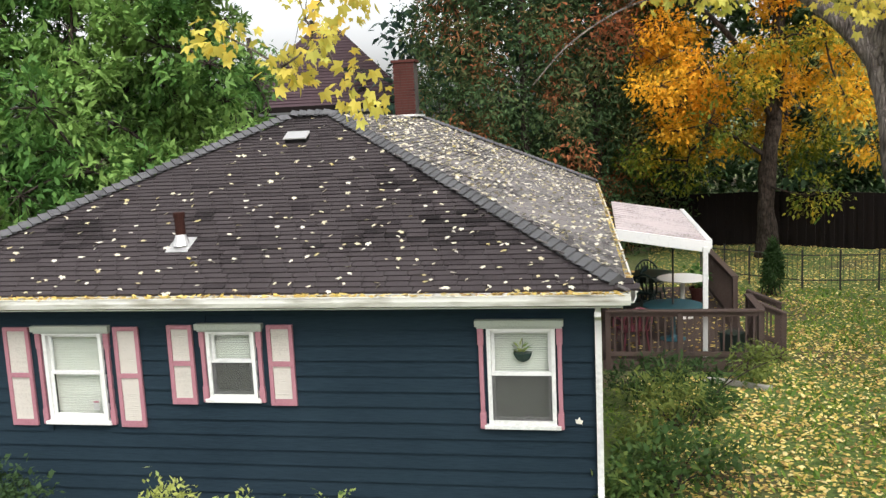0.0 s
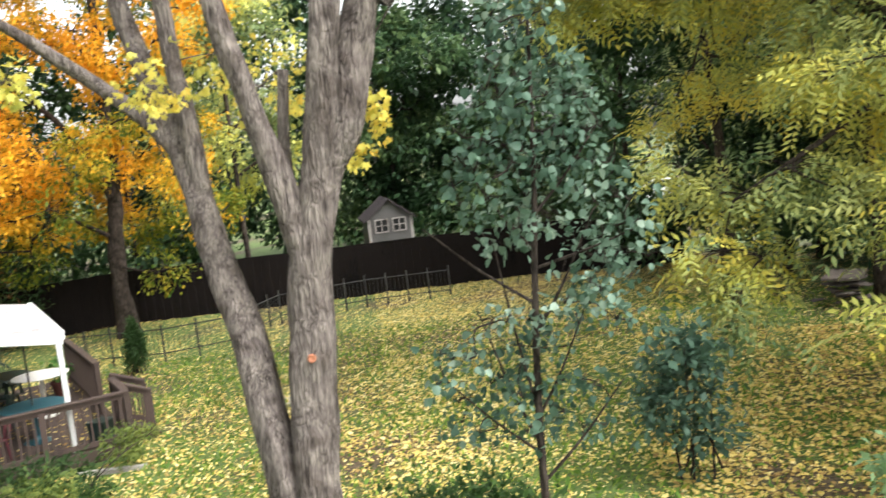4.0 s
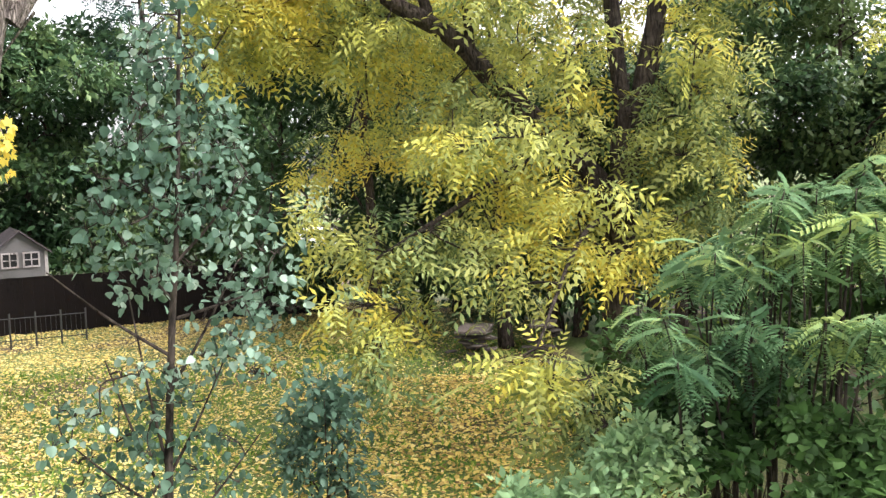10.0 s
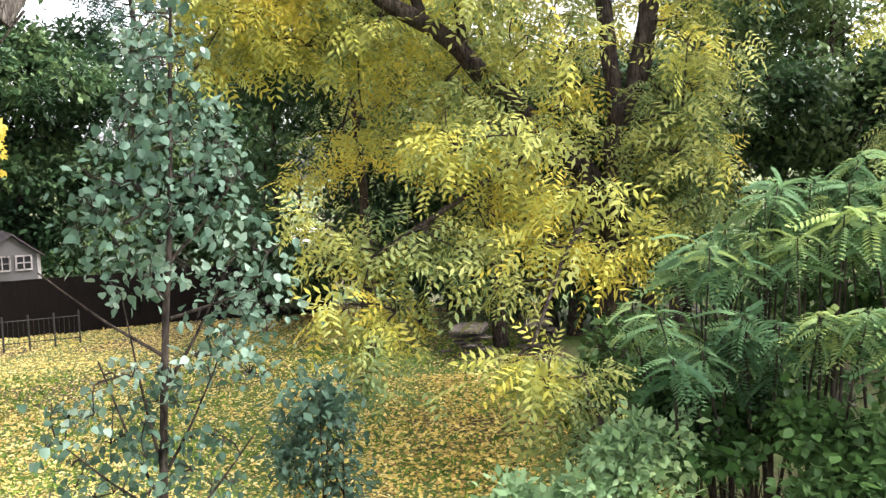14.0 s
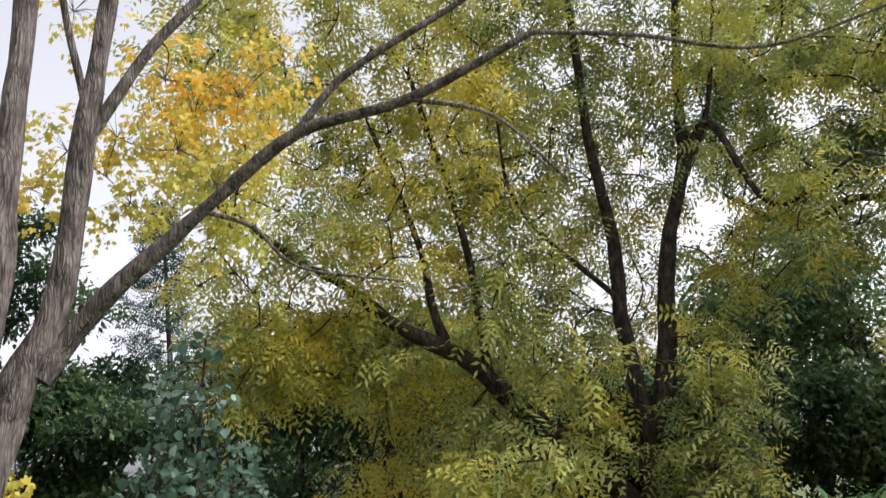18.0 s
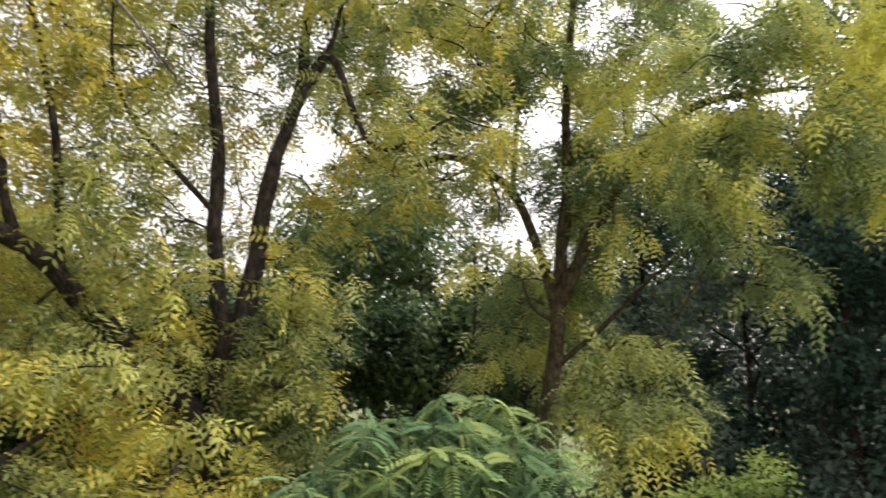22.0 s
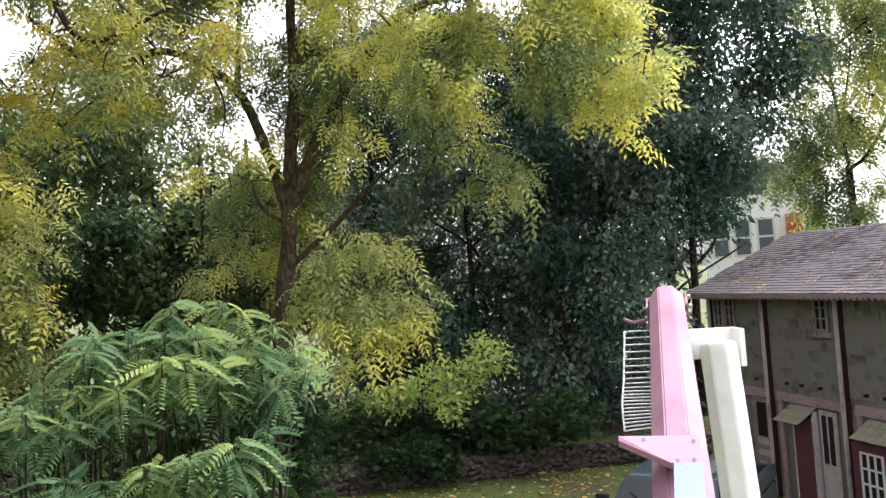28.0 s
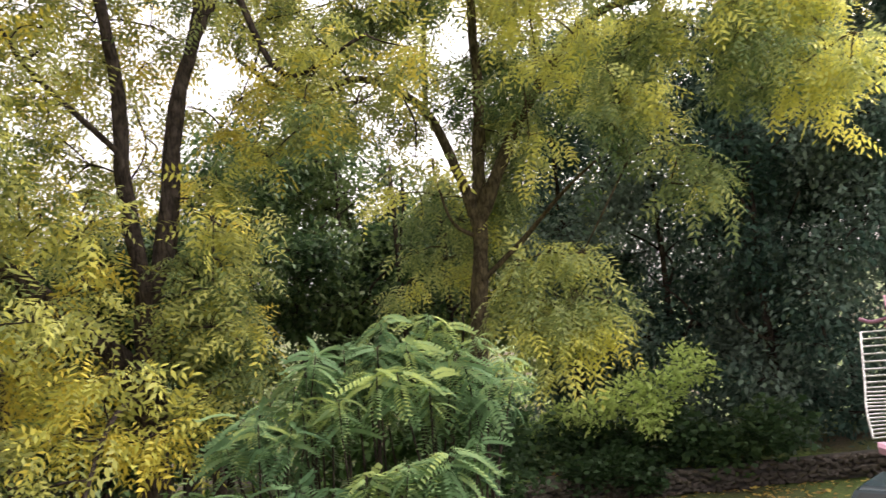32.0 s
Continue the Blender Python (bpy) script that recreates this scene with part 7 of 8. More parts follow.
# cedars
for i, (b, d, w, top, sh) in enumerate(((-8.7, 30.5, 1.8, 0.36, 0.0), (-4.6, 29.5, 2.2, 0.40, 0.05), (0.0, 30, 2.1, 0.36, 0.0), (3.4, 32.5, 1.9, 0.2, -0.2))):
    cb = []
    for k in range(26):
        t = k / 25
        z = 0.8 + t * (4.8 + top * d - 0.8)
        q = w * (1 - t) ** 0.3 * 0.75
        c = around(b, d, 0)
        a = k * 2.4
        r = 0.55 + 0.5 * (1 - t)
        cb.append((c.x + q * math.cos(a), c.y + q * math.sin(a), z, r, r, r * 1.3, 1.0, sh))
    tree("cedar_tree", "tall dark green cedar with rusty inner sprays", "tree", around(b, d, 0), [(S3((b, d, -4.8 / d), (b, d, 0.0), (b, d, top)), 0.22, 0.04)], cb, CEDAR, BARK_DARK, FR_SM, 0.36,
         sprigs=60, per=6, spread=0.24, droop=0.75, seed=60 + i, twig=0.008, group="cedars behind the house", shell=0.35, tumble=0.8, tone_scale=0.55)

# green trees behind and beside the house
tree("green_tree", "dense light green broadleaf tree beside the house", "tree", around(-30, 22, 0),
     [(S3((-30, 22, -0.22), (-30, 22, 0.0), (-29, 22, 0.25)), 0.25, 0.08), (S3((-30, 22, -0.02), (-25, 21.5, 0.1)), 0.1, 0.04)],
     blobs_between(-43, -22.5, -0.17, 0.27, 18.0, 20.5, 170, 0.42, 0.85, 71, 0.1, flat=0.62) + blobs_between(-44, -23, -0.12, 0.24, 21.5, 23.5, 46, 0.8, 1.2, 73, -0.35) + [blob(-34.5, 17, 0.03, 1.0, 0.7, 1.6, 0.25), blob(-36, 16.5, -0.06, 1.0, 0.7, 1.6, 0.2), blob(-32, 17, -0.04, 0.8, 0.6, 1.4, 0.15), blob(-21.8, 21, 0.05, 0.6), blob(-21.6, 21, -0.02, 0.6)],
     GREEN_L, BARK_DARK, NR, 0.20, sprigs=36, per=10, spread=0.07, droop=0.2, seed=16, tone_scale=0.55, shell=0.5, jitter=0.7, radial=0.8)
tree("green_tree", "green broadleaf tree beyond the neighbouring roof", "tree", around(-22, 42, 0), [(S3((-22, 42, -0.11), (-22, 42, 0.1)), 0.3, 0.1)],
     blobs_between(-29, -22, -0.02, 0.07, 44, 48, 12, 1.3, 2.0, 72), GREEN_L, BARK_DARK, RH, 0.35, sprigs=50, per=9, spread=0.4, seed=17)

settle(before_far, FAR_SITE)


# dark woods all round
def woods(seed, b0, b1, s0, s1, d0, d1, n, label, material=None, leaf=0.36, r=(1.2, 2.0), keep=None, trunks=3, sprigs=60, per=13, shift=0.0, template=None, tone=0.75, tint=(0.0, 0.55), gap=None, flat=0.55, droop=0.3):
    b = (b0 + b1) / 2
    d = (d0 + d1) / 2
    rng = random.Random(seed)
    limbs = []
    for k in range(trunks):
        q = b0 + (b1 - b0) * (k + 0.5) / trunks + rng.uniform(-1, 1)
        dd = rng.uniform(d0, d1)
        p = around(q, dd, 0)
        gz = ground_z(p.x, p.y) - 0.05
        limbs.append(([Vector((p.x, p.y, gz)), Vector((p.x + rng.uniform(-0.3, 0.3), p.y, gz + 3)), Vector((p.x + rng.uniform(-0.6, 0.6), p.y, 4.8 + s1 * dd * 0.8))], rng.uniform(0.14, 0.24), 0.05))
        for m in range(3):
            z = 3.0 + m * 1.6
            limbs.append(([Vector((p.x, p.y, z)), Vector((p.x + rng.uniform(-1, 1), p.y + rng.uniform(-1, 1), z + 1.0)), Vector((p.x + rng.uniform(-1.3, 1.3), p.y + rng.uniform(-1.3, 1.3), z + 2.2))], 0.06, 0.02))
    return tree("woodland_tree", label, "tree", limbs[0][0][0], limbs, [q for q in blobs_between(b0, b1, s0, s1, d0, d1, n, r[0], r[1], seed, shift, gap=gap, flat=flat) if keep is None or keep(math.degrees(math.atan2(q[0], q[1])), (q[2] - 4.8) / math.hypot(q[0], q[1]))], material or DARKGREEN, BARK_DARK, template or RH, leaf, sprigs=sprigs, per=per, spread=0.30, droop=droop, seed=seed, tint=tint,
                tone_scale=tone, group="woods round the garden", shell=0.3)


woods(80, -3, 15, -0.10, 0.16, 42, 47, 36, "dark green broadleaf tree behind the fence", leaf=0.45, sprigs=40, per=10)
woods(81, 13, 31, -0.10, 0.34, 42, 48, 76, "dark green broadleaf tree behind the fence", gap=-0.42, r=(1.0, 1.8), leaf=0.34, sprigs=50)
woods(82, 27, 44, -0.10, 0.15, 41, 46, 76, "dark green broadleaf tree behind the fence", gap=-0.45, r=(1.0, 1.8), leaf=0.34, sprigs=50, tint=(0.0, 0.7))
woods(83, 42, 58, -0.13, 0.20, 25, 32, 70, "dark green tree at the lawn's end", r=(0.7, 1.3), leaf=0.24, sprigs=50, gap=-0.25, keep=lambda b, s: not (45.2 < b < 47.6 and -0.09 < s < -0.055))
woods(91, 49, 60, 0.02, 0.20, 22, 27, 24, "yellow-green feathery tree behind the walnut", tint=(0, 1), material=WALNUT_G, template=FR, leaf=0.46, sprigs=22, per=4, trunks=3, r=(0.7, 1.2), droop=0.6)
woods(92, 60, 73, 0.00, 0.13, 23, 27, 18, "yellow-green feathery tree behind the walnut", tint=(0, 1), material=WALNUT_G, template=FR, leaf=0.46, sprigs=20, per=4, trunks=3, r=(0.7, 1.2), shift=-0.1, droop=0.6)
woods(84, 56, 71, -0.15, 0.12, 24, 30, 40, "dark green tree behind the walnut", leaf=0.24, sprigs=70, r=(0.9, 1.5))
woods(85, 70, 87, -0.09, 0.22, 25, 31, 150, "dark green tree with thin trunks", leaf=0.22, sprigs=30, trunks=6, r=(0.6, 1.1), shift=0.32, gap=-0.22, tint=(0.0, 0.75), keep=lambda b, s: not (70 < b < 77.5 and s < -0.06) and not (85 < b and s < 0) and not (b > 82.5 and s > 0.12))
woods(95, 73.5, 85.5, 0.0, 0.20, 28, 32, 60, "dark green tree with thin trunks", leaf=0.22, sprigs=40, per=12, trunks=3, r=(0.8, 1.3), shift=0.3, gap=-0.05, tint=(0.1, 0.85), keep=lambda b, s: not (b > 82.0 and s > 0.12))
woods(93, -11, 5, -0.10, 0.42, 36, 40, 50, "dark green tree behind the cedars", material=DEEPGREEN, leaf=0.45, sprigs=36, per=9, r=(1.2, 2.0), trunks=2)
woods(94, 15.5, 23, -0.02, 0.27, 31, 36, 30, "yellow-green broadleaf tree behind the fence", material=WALNUT_G, tint=(0.2, 1.0), leaf=0.22, sprigs=50, per=11, r=(0.8, 1.4), trunks=1, gap=-0.3)
woods(86, 84, 97, -0.04, 0.12, 30, 36, 24, "olive green tree behind the bank", tint=(0, 1), material=WALNUT_G, trunks=2, shift=-0.2, leaf=0.26, sprigs=80)
woods(87, 92, 107, -0.15, 0.30, 24, 30, 120, "dense dark green maple beyond the stone wall", material=DEEPGREEN, tint=(0.25, 0.88), leaf=0.18, sprigs=64, per=10, template=RH, r=(0.8, 1.5), flat=0.42, droop=0.45)
woods(88, 104, 116, -0.17, 0.20, 23, 28, 84, "dense dark green maple beside the barn", material=DEEPGREEN, tint=(0.25, 0.88), leaf=0.18, sprigs=64, per=10, template=RH, r=(0.8, 1.4), flat=0.42, droop=0.45, keep=lambda b, s: b < min(115.6, 112.8 + 50 * (s + 0.02)) or s < -0.05 and b < 112.5)
woods(89, 106, 121.5, 0.06, 0.46, 25, 29, 120, "dark green maple above the barn", material=DEEPGREEN, tint=(0.2, 0.9), leaf=0.22, sprigs=50, per=9, template=RH, trunks=1, r=(0.6, 1.1), gap=-0.42, flat=0.5, droop=0.45, keep=lambda b, s: b < min(121.2, 115.4 + 30 * s))

# pale locust behind the barn
lb = [blob(b, 31, sl, r, r * 0.7, sh * (1.9 if sl > 0.15 else 1.0), t + 0.1) for b, sl, r, sh, t in ((120.8, 0.12, 0.9, 1, -0.25), (122.2, 0.14, 1.2, 1.2, -0.2), (123.8, 0.13, 1.1, 1.2, -0.15), (121.8, 0.105, 0.8, 1, -0.2), (123.0, 0.07, 0.9, 1, -0.1), (125.5, 0.07, 0.9, 1, 0.1), (127.0, 0.10, 1.0, 1, 0.2), (128.5, 0.06, 1.0, 1, 0.25), (130, 0.12, 1.2, 1, 0.2), (120.4, 0.08, 0.8, 1.6, -0.2), (121.8, 0.05, 0.7, 1.5, -0.1), (118.9, 0.10, 0.6, 1.2, -0.2), (123.6, 0.045, 0.6, 1.2, 0.0), (126.5, 0.16, 0.8, 0.7, 0.1), (124.6, 0.20, 0.7, 0.6, 0.0), (122.5, 0.22, 0.7, 0.5, 0.0), (128, 0.20, 0.9, 0.8, 0.2), (126, 0.25, 0.9, 0.8, 0.15), (123.8, 0.28, 0.8, 0.6, 0.05), (129.5, 0.26, 1.1, 1, 0.2), (121.5, 0.30, 0.6, 0.4, 0.0), (127.5, 0.32, 1.1, 1, 0.15), (131.5, 0.2, 1.3, 1, 0.2), (131, 0.33, 1.3, 1, 0.1), (124.5, 0.36, 1.0, 0.8, 0.0))]
tree("locust_tree", "airy pale yellow-green locust behind the barn", "tree", around(123.8, 31, 0),
     [(S3((123.8, 31, -0.155), (123.6, 31, 0.0), (123.5, 31, 0.09)), 0.17, 0.11), (S3((123.5, 31, 0.085), (124.6, 31, 0.10), (125.7, 31, 0.135), (127.2, 31, 0.21), (127.8, 31, 0.30)), 0.07, 0.02), (S3((123.5, 31, 0.09), (123.0, 31, 0.17), (122.4, 31, 0.26), (121.4, 31, 0.34)), 0.06, 0.02), (S3((123.3, 31, 0.13), (124.2, 31, 0.22), (124.6, 31, 0.34)), 0.04, 0.015), (S3((123.0, 31, 0.17), (121.6, 31, 0.22), (121.0, 31, 0.29)), 0.05, 0.02)],
     lb + blobs_between(120.5, 133, 0.10, 0.40, 29, 33, 62, 0.6, 1.1, 92, 0.0), WALNUT_G, BARK_DARK, FR, 0.52, sprigs=18, per=5, reach=0.9, spread=0.12, droop=0.9, seed=90, twig=0.010, shell=0.1, radial=0.35, jitter=0.75, tone_scale=0.5)


def pine():
    d, b = 46, 35.6
    root = thing("pine_tree", Matrix.Translation(around(b, d, 0)), "tall dark pine far behind the lawn", "tree")
    rng = np.random.default_rng(5)
    w = Wood()
    w.branch(S3((b + 1, d, -4.8 / d), (b + 0.8, d, 0.1), (b, d, 0.35)), 0.3, 0.05, 8, 6, 0.05)
    pos, dirs = [], []
    base = around(b, d, 0)
    for i in range(60):
        z = 8 + 12.5 * i / 60
        a = i * 2.4
        ln = (3.2 - 2.6 * i / 60) * rng.uniform(0.6, 1.1)
        o = Vector((base.x, base.y, z))
        tip = o + Vector((ln * math.cos(a), ln * math.sin(a), 0.2))
        w.branch([o, o.lerp(tip, 0.5) - Vector((0, 0, 0.15)), tip], 0.05, 0.015, 4, 3, 0.0)
        for k in range(26):
            p = o.lerp(tip, rng.uniform(0.35, 1.0))
            pos.append(tuple(p + Vector(rng.normal(0, 0.14, 3))))
            dirs.append(rng.normal(0, 1, 3) + np.array([math.cos(a), math.sin(a), 0.4]))
    me = w.mesh("trunk")
    me.transform(Matrix.Translation(-base))
    put("trunk", me, BARK_DARK, root, smooth=True)
    pos = np.array(pos) - np.array(base)
    put("crown", leaf_mesh("crown", FR, pos, np.array(dirs), rng.uniform(0.5, 0.9, len(pos)), rng.random(len(pos)) * 0.6, rng, 0.8), DEEPGREEN, root)


pine()

# ---- shrubs ----
def at_g(b, d):
    p = around(b, d, 0)
    p.z = ground_z(p.x, p.y) - 0.02
    return p


bush("shrub", "dark green leafy shrub on the lawn", at_g(46.4, 11.6), [blob(*q) for q in ((45.2, 11.6, -0.30, 0.34, 0.25), (47.8, 11.6, -0.30, 0.36, 0.28), (46.5, 11.5, -0.265, 0.25, 0.28), (47.4, 11.4, -0.27, 0.2, 0.2), (46.0, 11.3, -0.345, 0.4, 0.28), (47.8, 11.4, -0.36, 0.36, 0.25), (44.4, 11.5, -0.33, 0.22, 0.16))], SILVER, RH, 0.13, 30, 8, 91, BARK_DARK, tint=(0, 0.62), spread=0.15, shell=0.15)
bush("shrub", "pale mint-green leafy shrub below the walnut", at_g(66.5, 8.7), [blob(*q) for q in ((67.4, 8.7, -0.345, 0.34, 0.28), (69.8, 8.8, -0.325, 0.24, 0.26), (68.0, 8.7, -0.318, 0.14, 0.2), (66.2, 8.6, -0.345, 0.22, 0.3), (68.6, 8.5, -0.385, 0.36, 0.3), (65.0, 8.5, -0.39, 0.34, 0.28), (62.4, 8.5, -0.41, 0.3, 0.22), (59.4, 8.5, -0.40, 0.25, 0.2), (66.6, 8.3, -0.43, 0.4, 0.3), (60.5, 8.3, -0.44, 0.35, 0.22))], MINT, RH, 0.115, 60, 7, 92, BARK_DARK, spread=0.07)
bush("ivy_shrub", "dark green ivy rambling under the sumac", at_g(79, 8.8), [blob(*q) for q in ((79.4, 8.9, -0.305, 0.36, 0.26), (77.6, 8.9, -0.285, 0.3, 0.24), (81.8, 8.9, -0.31, 0.36, 0.28), (80.6, 8.6, -0.35, 0.4, 0.28), (83.4, 8.7, -0.33, 0.36, 0.3), (79.0, 8.5, -0.375, 0.3, 0.22), (82.2, 8.4, -0.39, 0.4, 0.26), (78.6, 8.4, -0.405, 0.25, 0.2))], IVY, HEART, 0.105, 46, 6, 93, BARK_DARK, tint=(0.2, 1.0), spread=0.08)
bush("ivy_shrub", "dark green ivy over a mound below the sumac", at_g(73, 9.3), [blob(*q) for q in ((72.8, 9.3, -0.30, 0.36, 0.22), (70.8, 9.4, -0.29, 0.32, 0.22), (74.6, 9.4, -0.285, 0.34, 0.22), (76.2, 9.5, -0.27, 0.3, 0.22), (71.6, 9.0, -0.33, 0.36, 0.2), (73.6, 9.0, -0.335, 0.3, 0.18), (69.6, 9.4, -0.265, 0.26, 0.2))], IVY, HEART, 0.10, 44, 6, 106, BARK_DARK, tint=(0.0, 0.75), spread=0.08)
bush("shrub", "dense green shrub between the deck and the lawn", at_g(5.5, 13.2), [blob(4.5, 13.0, -0.322, 0.5, 0.36), blob(3.0, 12.6, -0.335, 0.42, 0.34), blob(6.0, 13.4, -0.34, 0.4, 0.26), blob(7.5, 13.8, -0.34, 0.3, 0.2), blob(2.4, 12.0, -0.385, 0.36, 0.3), blob(9.6, 15.4, -0.285, 0.42, 0.3, 0.8, 0.3), blob(10.8, 15.6, -0.285, 0.36, 0.25, 0.7, 0.35), blob(4.4, 14.2, -0.302, 0.4, 0.26, 1), blob(2.2, 14.0, -0.308, 0.4, 0.28, 1), blob(6.6, 14.4, -0.302, 0.35, 0.22, 0.8)], SHRUB, EL, 0.085, 70, 8, 94, BARK_DARK, tint=(0, 0.95), spread=0.05, tone_scale=0.6)
bush("shrub", "low yellowing shrub at the house corner", at_g(4.0, 10.6), [blob(4.0, 10.5, -0.40, 0.4, 0.3), blob(2.6, 10.2, -0.43, 0.35, 0.3), blob(6.5, 11.0, -0.405, 0.4, 0.25), blob(1.0, 10.2, -0.44, 0.25, 0.25)], SHRUB, RH, 0.10, 55, 7, 95, BARK_DARK, tint=(0.3, 1.0))
bush("evergreen_bush", "small conical evergreen bush on the lawn", at_g(11.4, 23.2), [blob(11.4, 23.2, -0.194, 0.29, 0.2), blob(11.4, 23.2, -0.183, 0.26, 0.2), blob(11.4, 23.2, -0.173, 0.20, 0.2), blob(11.4, 23.2, -0.164, 0.13, 0.18), blob(11.4, 23.2, -0.157, 0.05, 0.16, 0.5)], SHRUB, LA, 0.10, 90, 8, 96, BARK_DARK, tint=(0, 0.6), spread=0.04)
bush("shrub", "dark green low shrub at the foot of the maple", at_g(29.5, 8.4), [blob(27, 8.4, -0.47, 0.4, 0.35), blob(29.5, 8.4, -0.45, 0.45, 0.35), blob(32.5, 8.5, -0.45, 0.45, 0.35), blob(35, 8.7, -0.47, 0.4, 0.3), blob(25, 8.2, -0.5, 0.35, 0.3)], SHRUB, RH, 0.09, 80, 9, 102, BARK_DARK, tint=(0, 0.7))
bush("evergreen_bush", "dark rounded yew bush at the house front", at_g(-38.5, 11.4), [blob(-38.6, 11.4, -0.362, 0.30, 0.28), blob(-37.2, 11.3, -0.378, 0.28, 0.2), blob(-40, 11.4, -0.37, 0.35, 0.3)], CEDAR, RH, 0.08, 90, 8, 97, BARK_DARK, tint=(0, 0.45))
bush("shrub", "pale upright shrub before the blue wall", at_g(-27, 9.0), [blob(-29.6, 9.0, -0.415, 0.13, 0.30, 0.6, 0.3), blob(-28.2, 9.0, -0.42, 0.12, 0.28, 0.6, 0.3), blob(-26.2, 9.0, -0.44, 0.18, 0.22, 0.7, 0.2), blob(-24.2, 9.0, -0.445, 0.2, 0.2, 0.7, 0.2), blob(-21.5, 9.0, -0.45, 0.2, 0.16, 0.6), blob(-18.5, 9.0, -0.45, 0.18, 0.16, 0.5)], BRIGHT, RH, 0.065, 34, 8, 98, bark=BARK_DARK, tint=(0.3, 0.95), spread=0.05)
bush("shrub", "dark leafy undergrowth round the walnut's foot", at_g(87, 17), [blob(85.5, 17, -0.13, 0.6, 0.5), blob(87.2, 16.6, -0.11, 0.6, 0.55), blob(88.8, 16.8, -0.15, 0.5, 0.45), blob(86.5, 16.4, -0.19, 0.7, 0.5), blob(88.6, 16.4, -0.20, 0.55, 0.45), blob(84, 16.6, -0.18, 0.7, 0.5)], DARKGREEN, LO, 0.13, 60, 7, 104, BARK_DARK, tint=(0, 0.8))
bush("shrub", "dark shrubs under the trees beyond the bank", at_g(93, 29), [blob(b, 29, sl, 0.9, 0.7) for b, sl in ((92.8, -0.085), (94.4, -0.07), (96.2, -0.09), (97.8, -0.06), (93.5, -0.05))], DARKGREEN, RH, 0.24, 60, 9, 105, BARK_DARK)
bush("ivy_hedge", "dark ivy-covered bank above the stone wall", at_g(97, 23), [blob(b, 22.6 - (b - 88) * 0.07, -0.172 - 0.015 * math.sin(b), 0.75, 0.5) for b in (88, 89.6, 91.2, 92.8, 94.4, 96, 97.6, 99.2, 100.8, 102.4, 104, 105.6)], DARKGREEN, LO, 0.15, 60, 8, 99, BARK_DARK, category="hedge")
bush("ivy_hedge", "dark ivy hanging over the stone wall", at_g(93, 21.3), [blob(b, 21.4 - (b - 88) * 0.09, -0.197 - 0.006 * math.sin(b * 3), 0.5, 0.28, 0.8) for b in (93.2, 94.4, 95.6, 96.8)], DARKGREEN, LO, 0.13, 50, 8, 103, BARK_DARK, category="hedge", tint=(0, 0.7))
# its brightness is sunlight painted into the leaves; the walnut shades it here
bush("shrub", "yellow-green shrub on the bank, sunlight put into its leaf colour", at_g(97, 22.5), [blob(94.5, 22, -0.130, 0.6, 0.35), blob(96.6, 21.8, -0.118, 0.65, 0.4), blob(98.6, 21.6, -0.115, 0.65, 0.4), blob(100.4, 21.8, -0.090, 0.6, 0.45, 1.0, -0.1), blob(98.0, 21.2, -0.14, 0.4, 0.35, 0.8, 0.2), blob(92.5, 22.8, -0.135, 0.5, 0.3, 0.8, -0.2), blob(90.8, 23, -0.145, 0.4, 0.25, 0.7, -0.3)], SUNLIT_SHRUB, RH, 0.13, 80, 8, 100, BARK_DARK, tint=(0.3, 1.0))
bush("shrub", "dark undergrowth between the sumac and the lawn", at_g(68, 12.5), [blob(67, 12.5, -0.22, 0.7, 0.6), blob(70, 12, -0.24, 0.7, 0.6), blob(73, 12, -0.22, 0.7, 0.6), blob(66.5, 11, -0.30, 0.5, 0.4), blob(76, 12, -0.2, 0.8, 0.7), blob(80, 12, -0.2, 0.8, 0.7), blob(84, 12, -0.2, 0.8, 0.7), blob(80.5, 12, -0.125, 0.45, 0.35, 0.8), blob(83, 12, -0.12, 0.5, 0.4, 0.8), blob(85.2, 12, -0.12, 0.45, 0.4, 0.8), blob(78.2, 12.2, -0.13, 0.4, 0.35, 0.7)], SHRUB, RH, 0.15, 70, 8, 101, BARK_DARK, tint=(0, 0.6))



def brush(seed, bearing, dist, n, spread):
    rng = random.Random(seed)
    c = at_g(bearing, dist)
    root = thing("brush_pile", Matrix.Translation(c), "dark brown dead twigs heaped under the sumac", "brush")
    for k in range(n):
        w = Wood()
        a, q = rng.uniform(0, 6.28), rng.uniform(0, spread)
        p = Vector((q * math.cos(a), q * math.sin(a), rng.uniform(0.02, 0.15)))
        d = Vector((rng.uniform(-1, 1), rng.uniform(-1, 1), rng.uniform(0.1, 1.0))).normalized() * rng.uniform(0.5, 1.1)
        w.branch([p, p + d * 0.5 + Vector((0, 0, 0.05)), p + d], 0.012, 0.004, 4, 3, 0.0)
        put("twig", w.mesh("twig"), BARK_DARK, root)


brush(31, 72.6, 11.2, 60, 1.0)
brush(32, 75.6, 11.4, 50, 0.9)
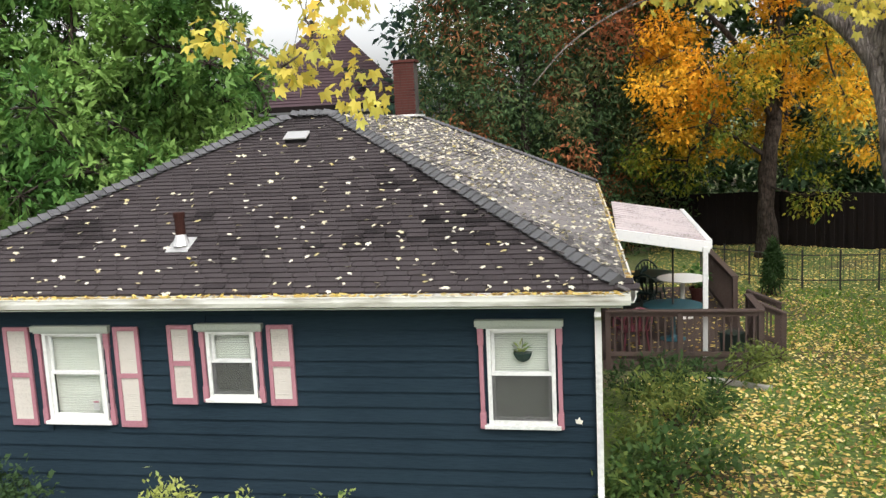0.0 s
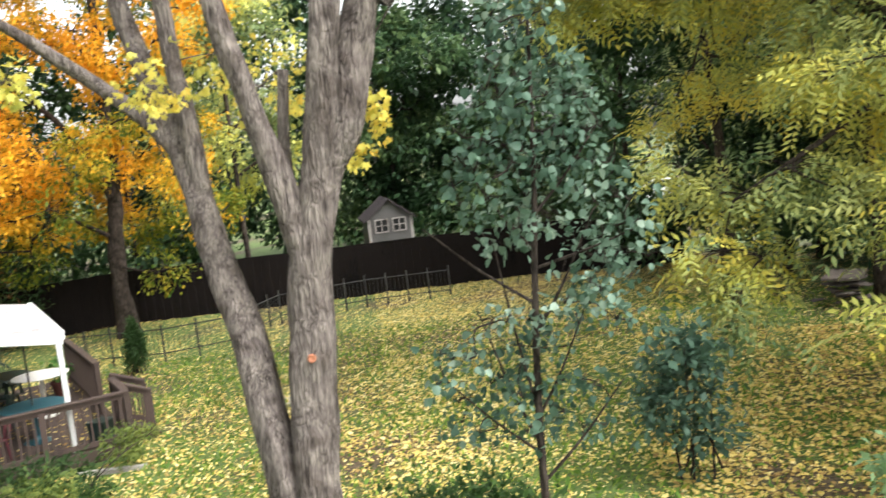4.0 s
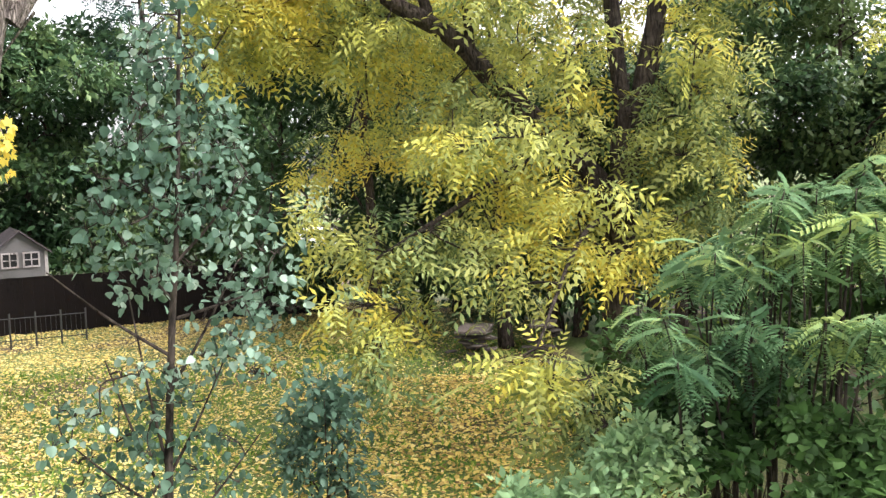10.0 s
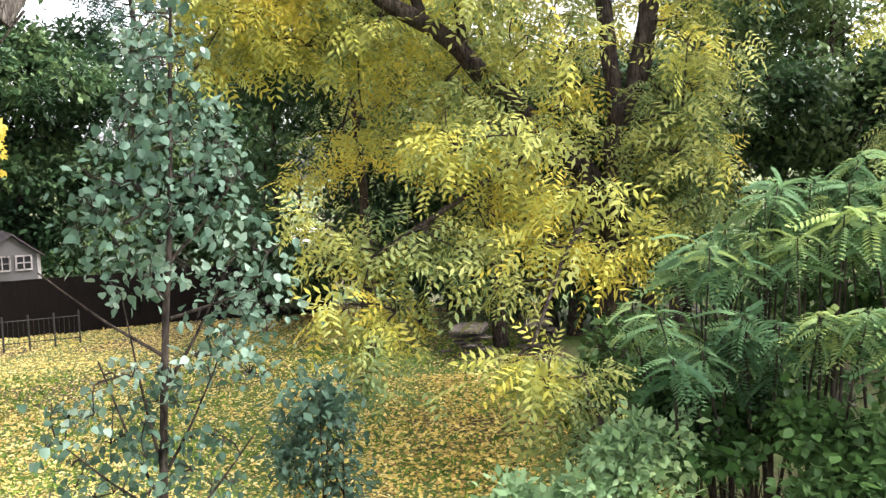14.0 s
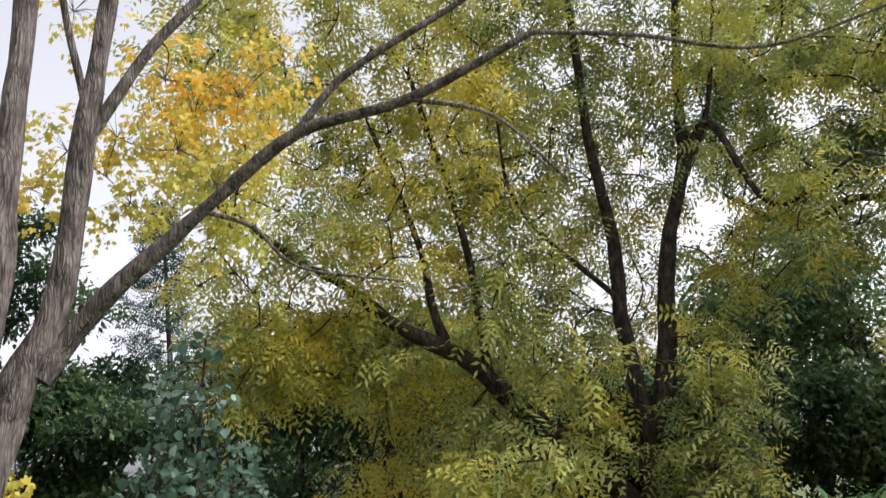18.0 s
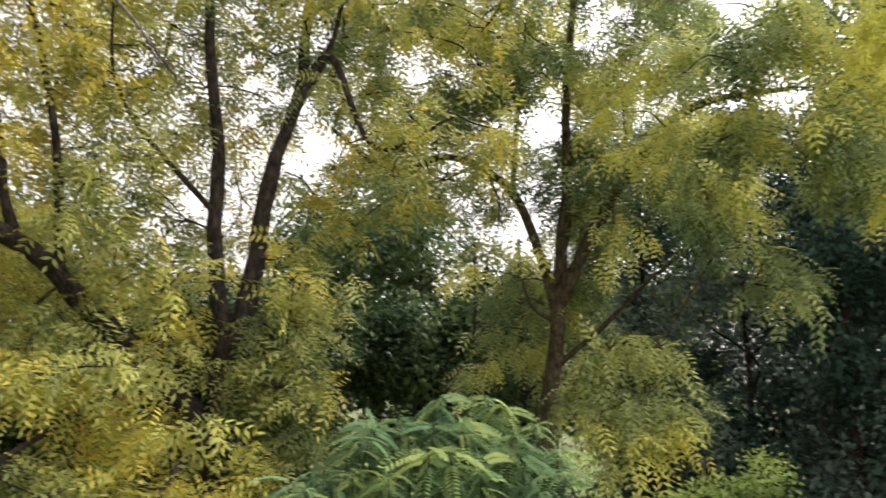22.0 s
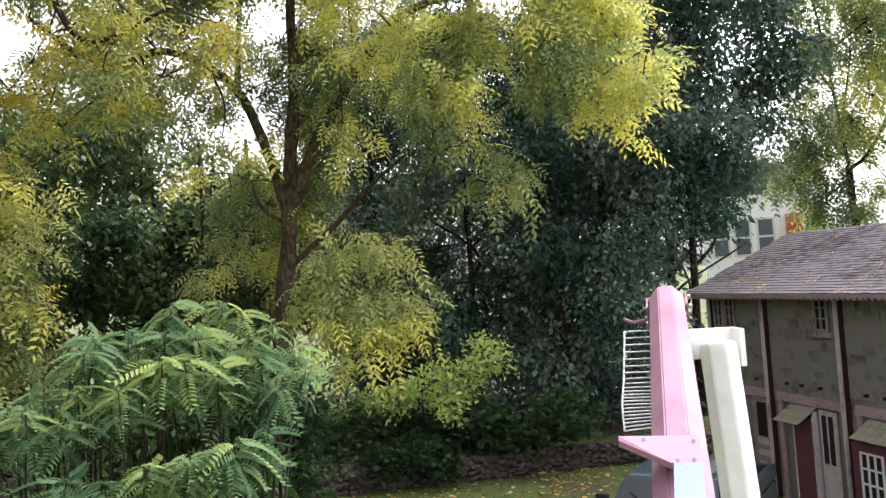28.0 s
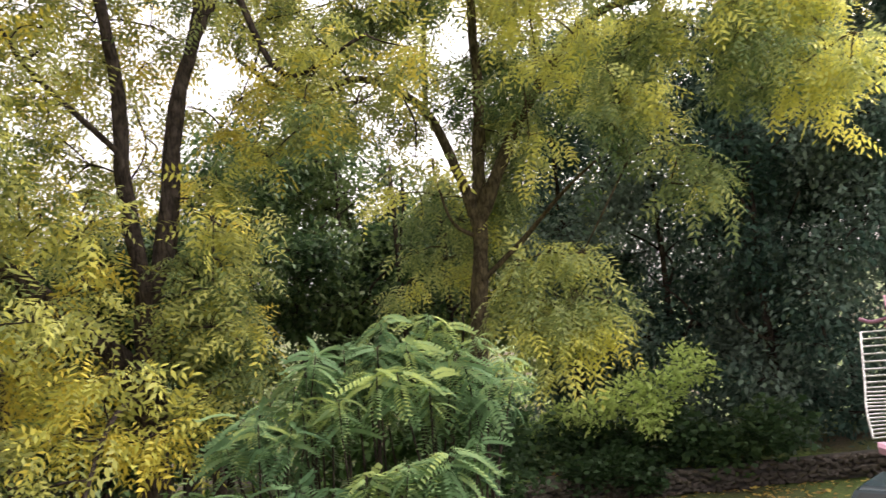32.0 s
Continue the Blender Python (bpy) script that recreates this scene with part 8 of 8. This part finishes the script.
for b0, s0, b1, s1 in ((77.8, -0.275, 76.4, -0.222), (77.9, -0.275, 78.6, -0.226), (77.8, -0.275, 78.0, -0.22)):
    sap = thing("bare_stem", Matrix.Translation(sighted(b0, 14.5, s0)), "thin pale bare sapling stem", "sapling", "bare stems by the sumac")
    w = Wood()
    o = sighted(b0, 14.5, s0)
    tip = sighted(b1, 14.5, s1) - o
    w.branch([Vector((0, 0, ground_z(o.x, o.y) - o.z)), Vector((0, 0, 0)), tip * 0.5 + Vector((0.03, 0.02, 0)), tip], 0.022, 0.012, 6, 4, 0.0)
    put("stem", w.mesh("stem"), POST_PALE, sap, smooth=True)


def wire_fence():
    f = thing("wire_fence", Matrix(), "thin dark metal fence beyond the thicket", "fence")
    pts = [at_g(b, 24.5) for b in (67.5, 69.5, 71.5, 72.6, 74.3, 76.5, 79)]
    for p in pts:
        part("fence_post", rod(p, p + Vector((0, 0, 1.35)), 0.022, sides=6), IRON, f)
    for p, q in zip(pts, pts[1:]):
        for z in (0.3, 1.28):
            part("fence_rail", rod(p + Vector((0, 0, z)), q + Vector((0, 0, z)), 0.016, sides=5), IRON, f)


wire_fence()


def far_car():
    c = around(46.4, 54, 0)
    r = thing("parked_car", Matrix.Translation(c) @ Matrix.Rotation(radians(-30), 4, "Z"), "white car parked beyond the trees", "car")
    b = prism([(-2.2, 0.35), (-2.25, 0.85), (-1.5, 0.95), (-0.9, 1.45), (0.7, 1.45), (1.3, 0.98), (2.2, 0.85), (2.25, 0.35)], 1.76, Matrix.Translation((0, -0.88, 0)))
    bmesh.ops.bevel(b, geom=b.edges[:], offset=0.05, segments=2, affect="EDGES")
    part("body", b, WHITE, r)
    for s in (-1, 1):
        part("side_window", prism([(-1.25, 0.98), (-0.82, 1.36), (0.62, 1.36), (1.05, 0.98)], 0.01, Matrix.Translation((0, s * 0.885 - 0.005, 0))), CARGLASS, r)
        for x in (-1.4, 1.4):
            part("wheel", rod((x, s * 0.7, 0.33), (x, s * 0.9, 0.33), 0.33, sides=18), RUBBER, r)


far_car()

# ---- loose leaves and grass ----
scatter("fallen_leaves", "pale dry leaves thick on the far lawn", FALLEN, RH, 21000, fan(27, 52, 12, 31, 0.4, 0.4), 0.09, 116, tint=(0.45, 1.0))
scatter("fallen_leaves", "thick yellow fallen leaves on the lawn", FALLEN, RH, 46000, fan(4, 62, 10, 31.5, 0.65, 0.5), 0.078, 111)
scatter("fallen_leaves", "yellow fallen leaves on the lawn near the house", FALLEN, RO, 10000, fan(2, 34, 8, 20, 0.7, 0.6), 0.064, 112)
scatter("fallen_leaves", "brown and yellow leaves under the walnut", FALLEN, RO, 13000, fan(44, 70, 8, 20, 0.5, 0.6), 0.082, 113, tint=(0.0, 0.8))
scatter("fallen_leaves", "scattered leaves on the yard", FALLEN, RO, 3000, fan(84, 120, 13, 22, 0.5, 0.6), 0.09, 114, tint=(0.0, 0.5))
scatter("lawn_grass", "short green lawn grass", GRASS, leaf_lance(), 38000, fan(0, 62, 8, 24, 0.6, 0.35), 0.11, 115, lift=0.0, tilt=1.2)

scatter("far_grass", "bright green grass beyond the woods", GRASS, leaf_lance(), 18000, fan(66, 96, 27, 62, 0.2, 0.2), 0.26, 117, lift=0.0, tilt=0.45, tint=(0.4, 1.0))
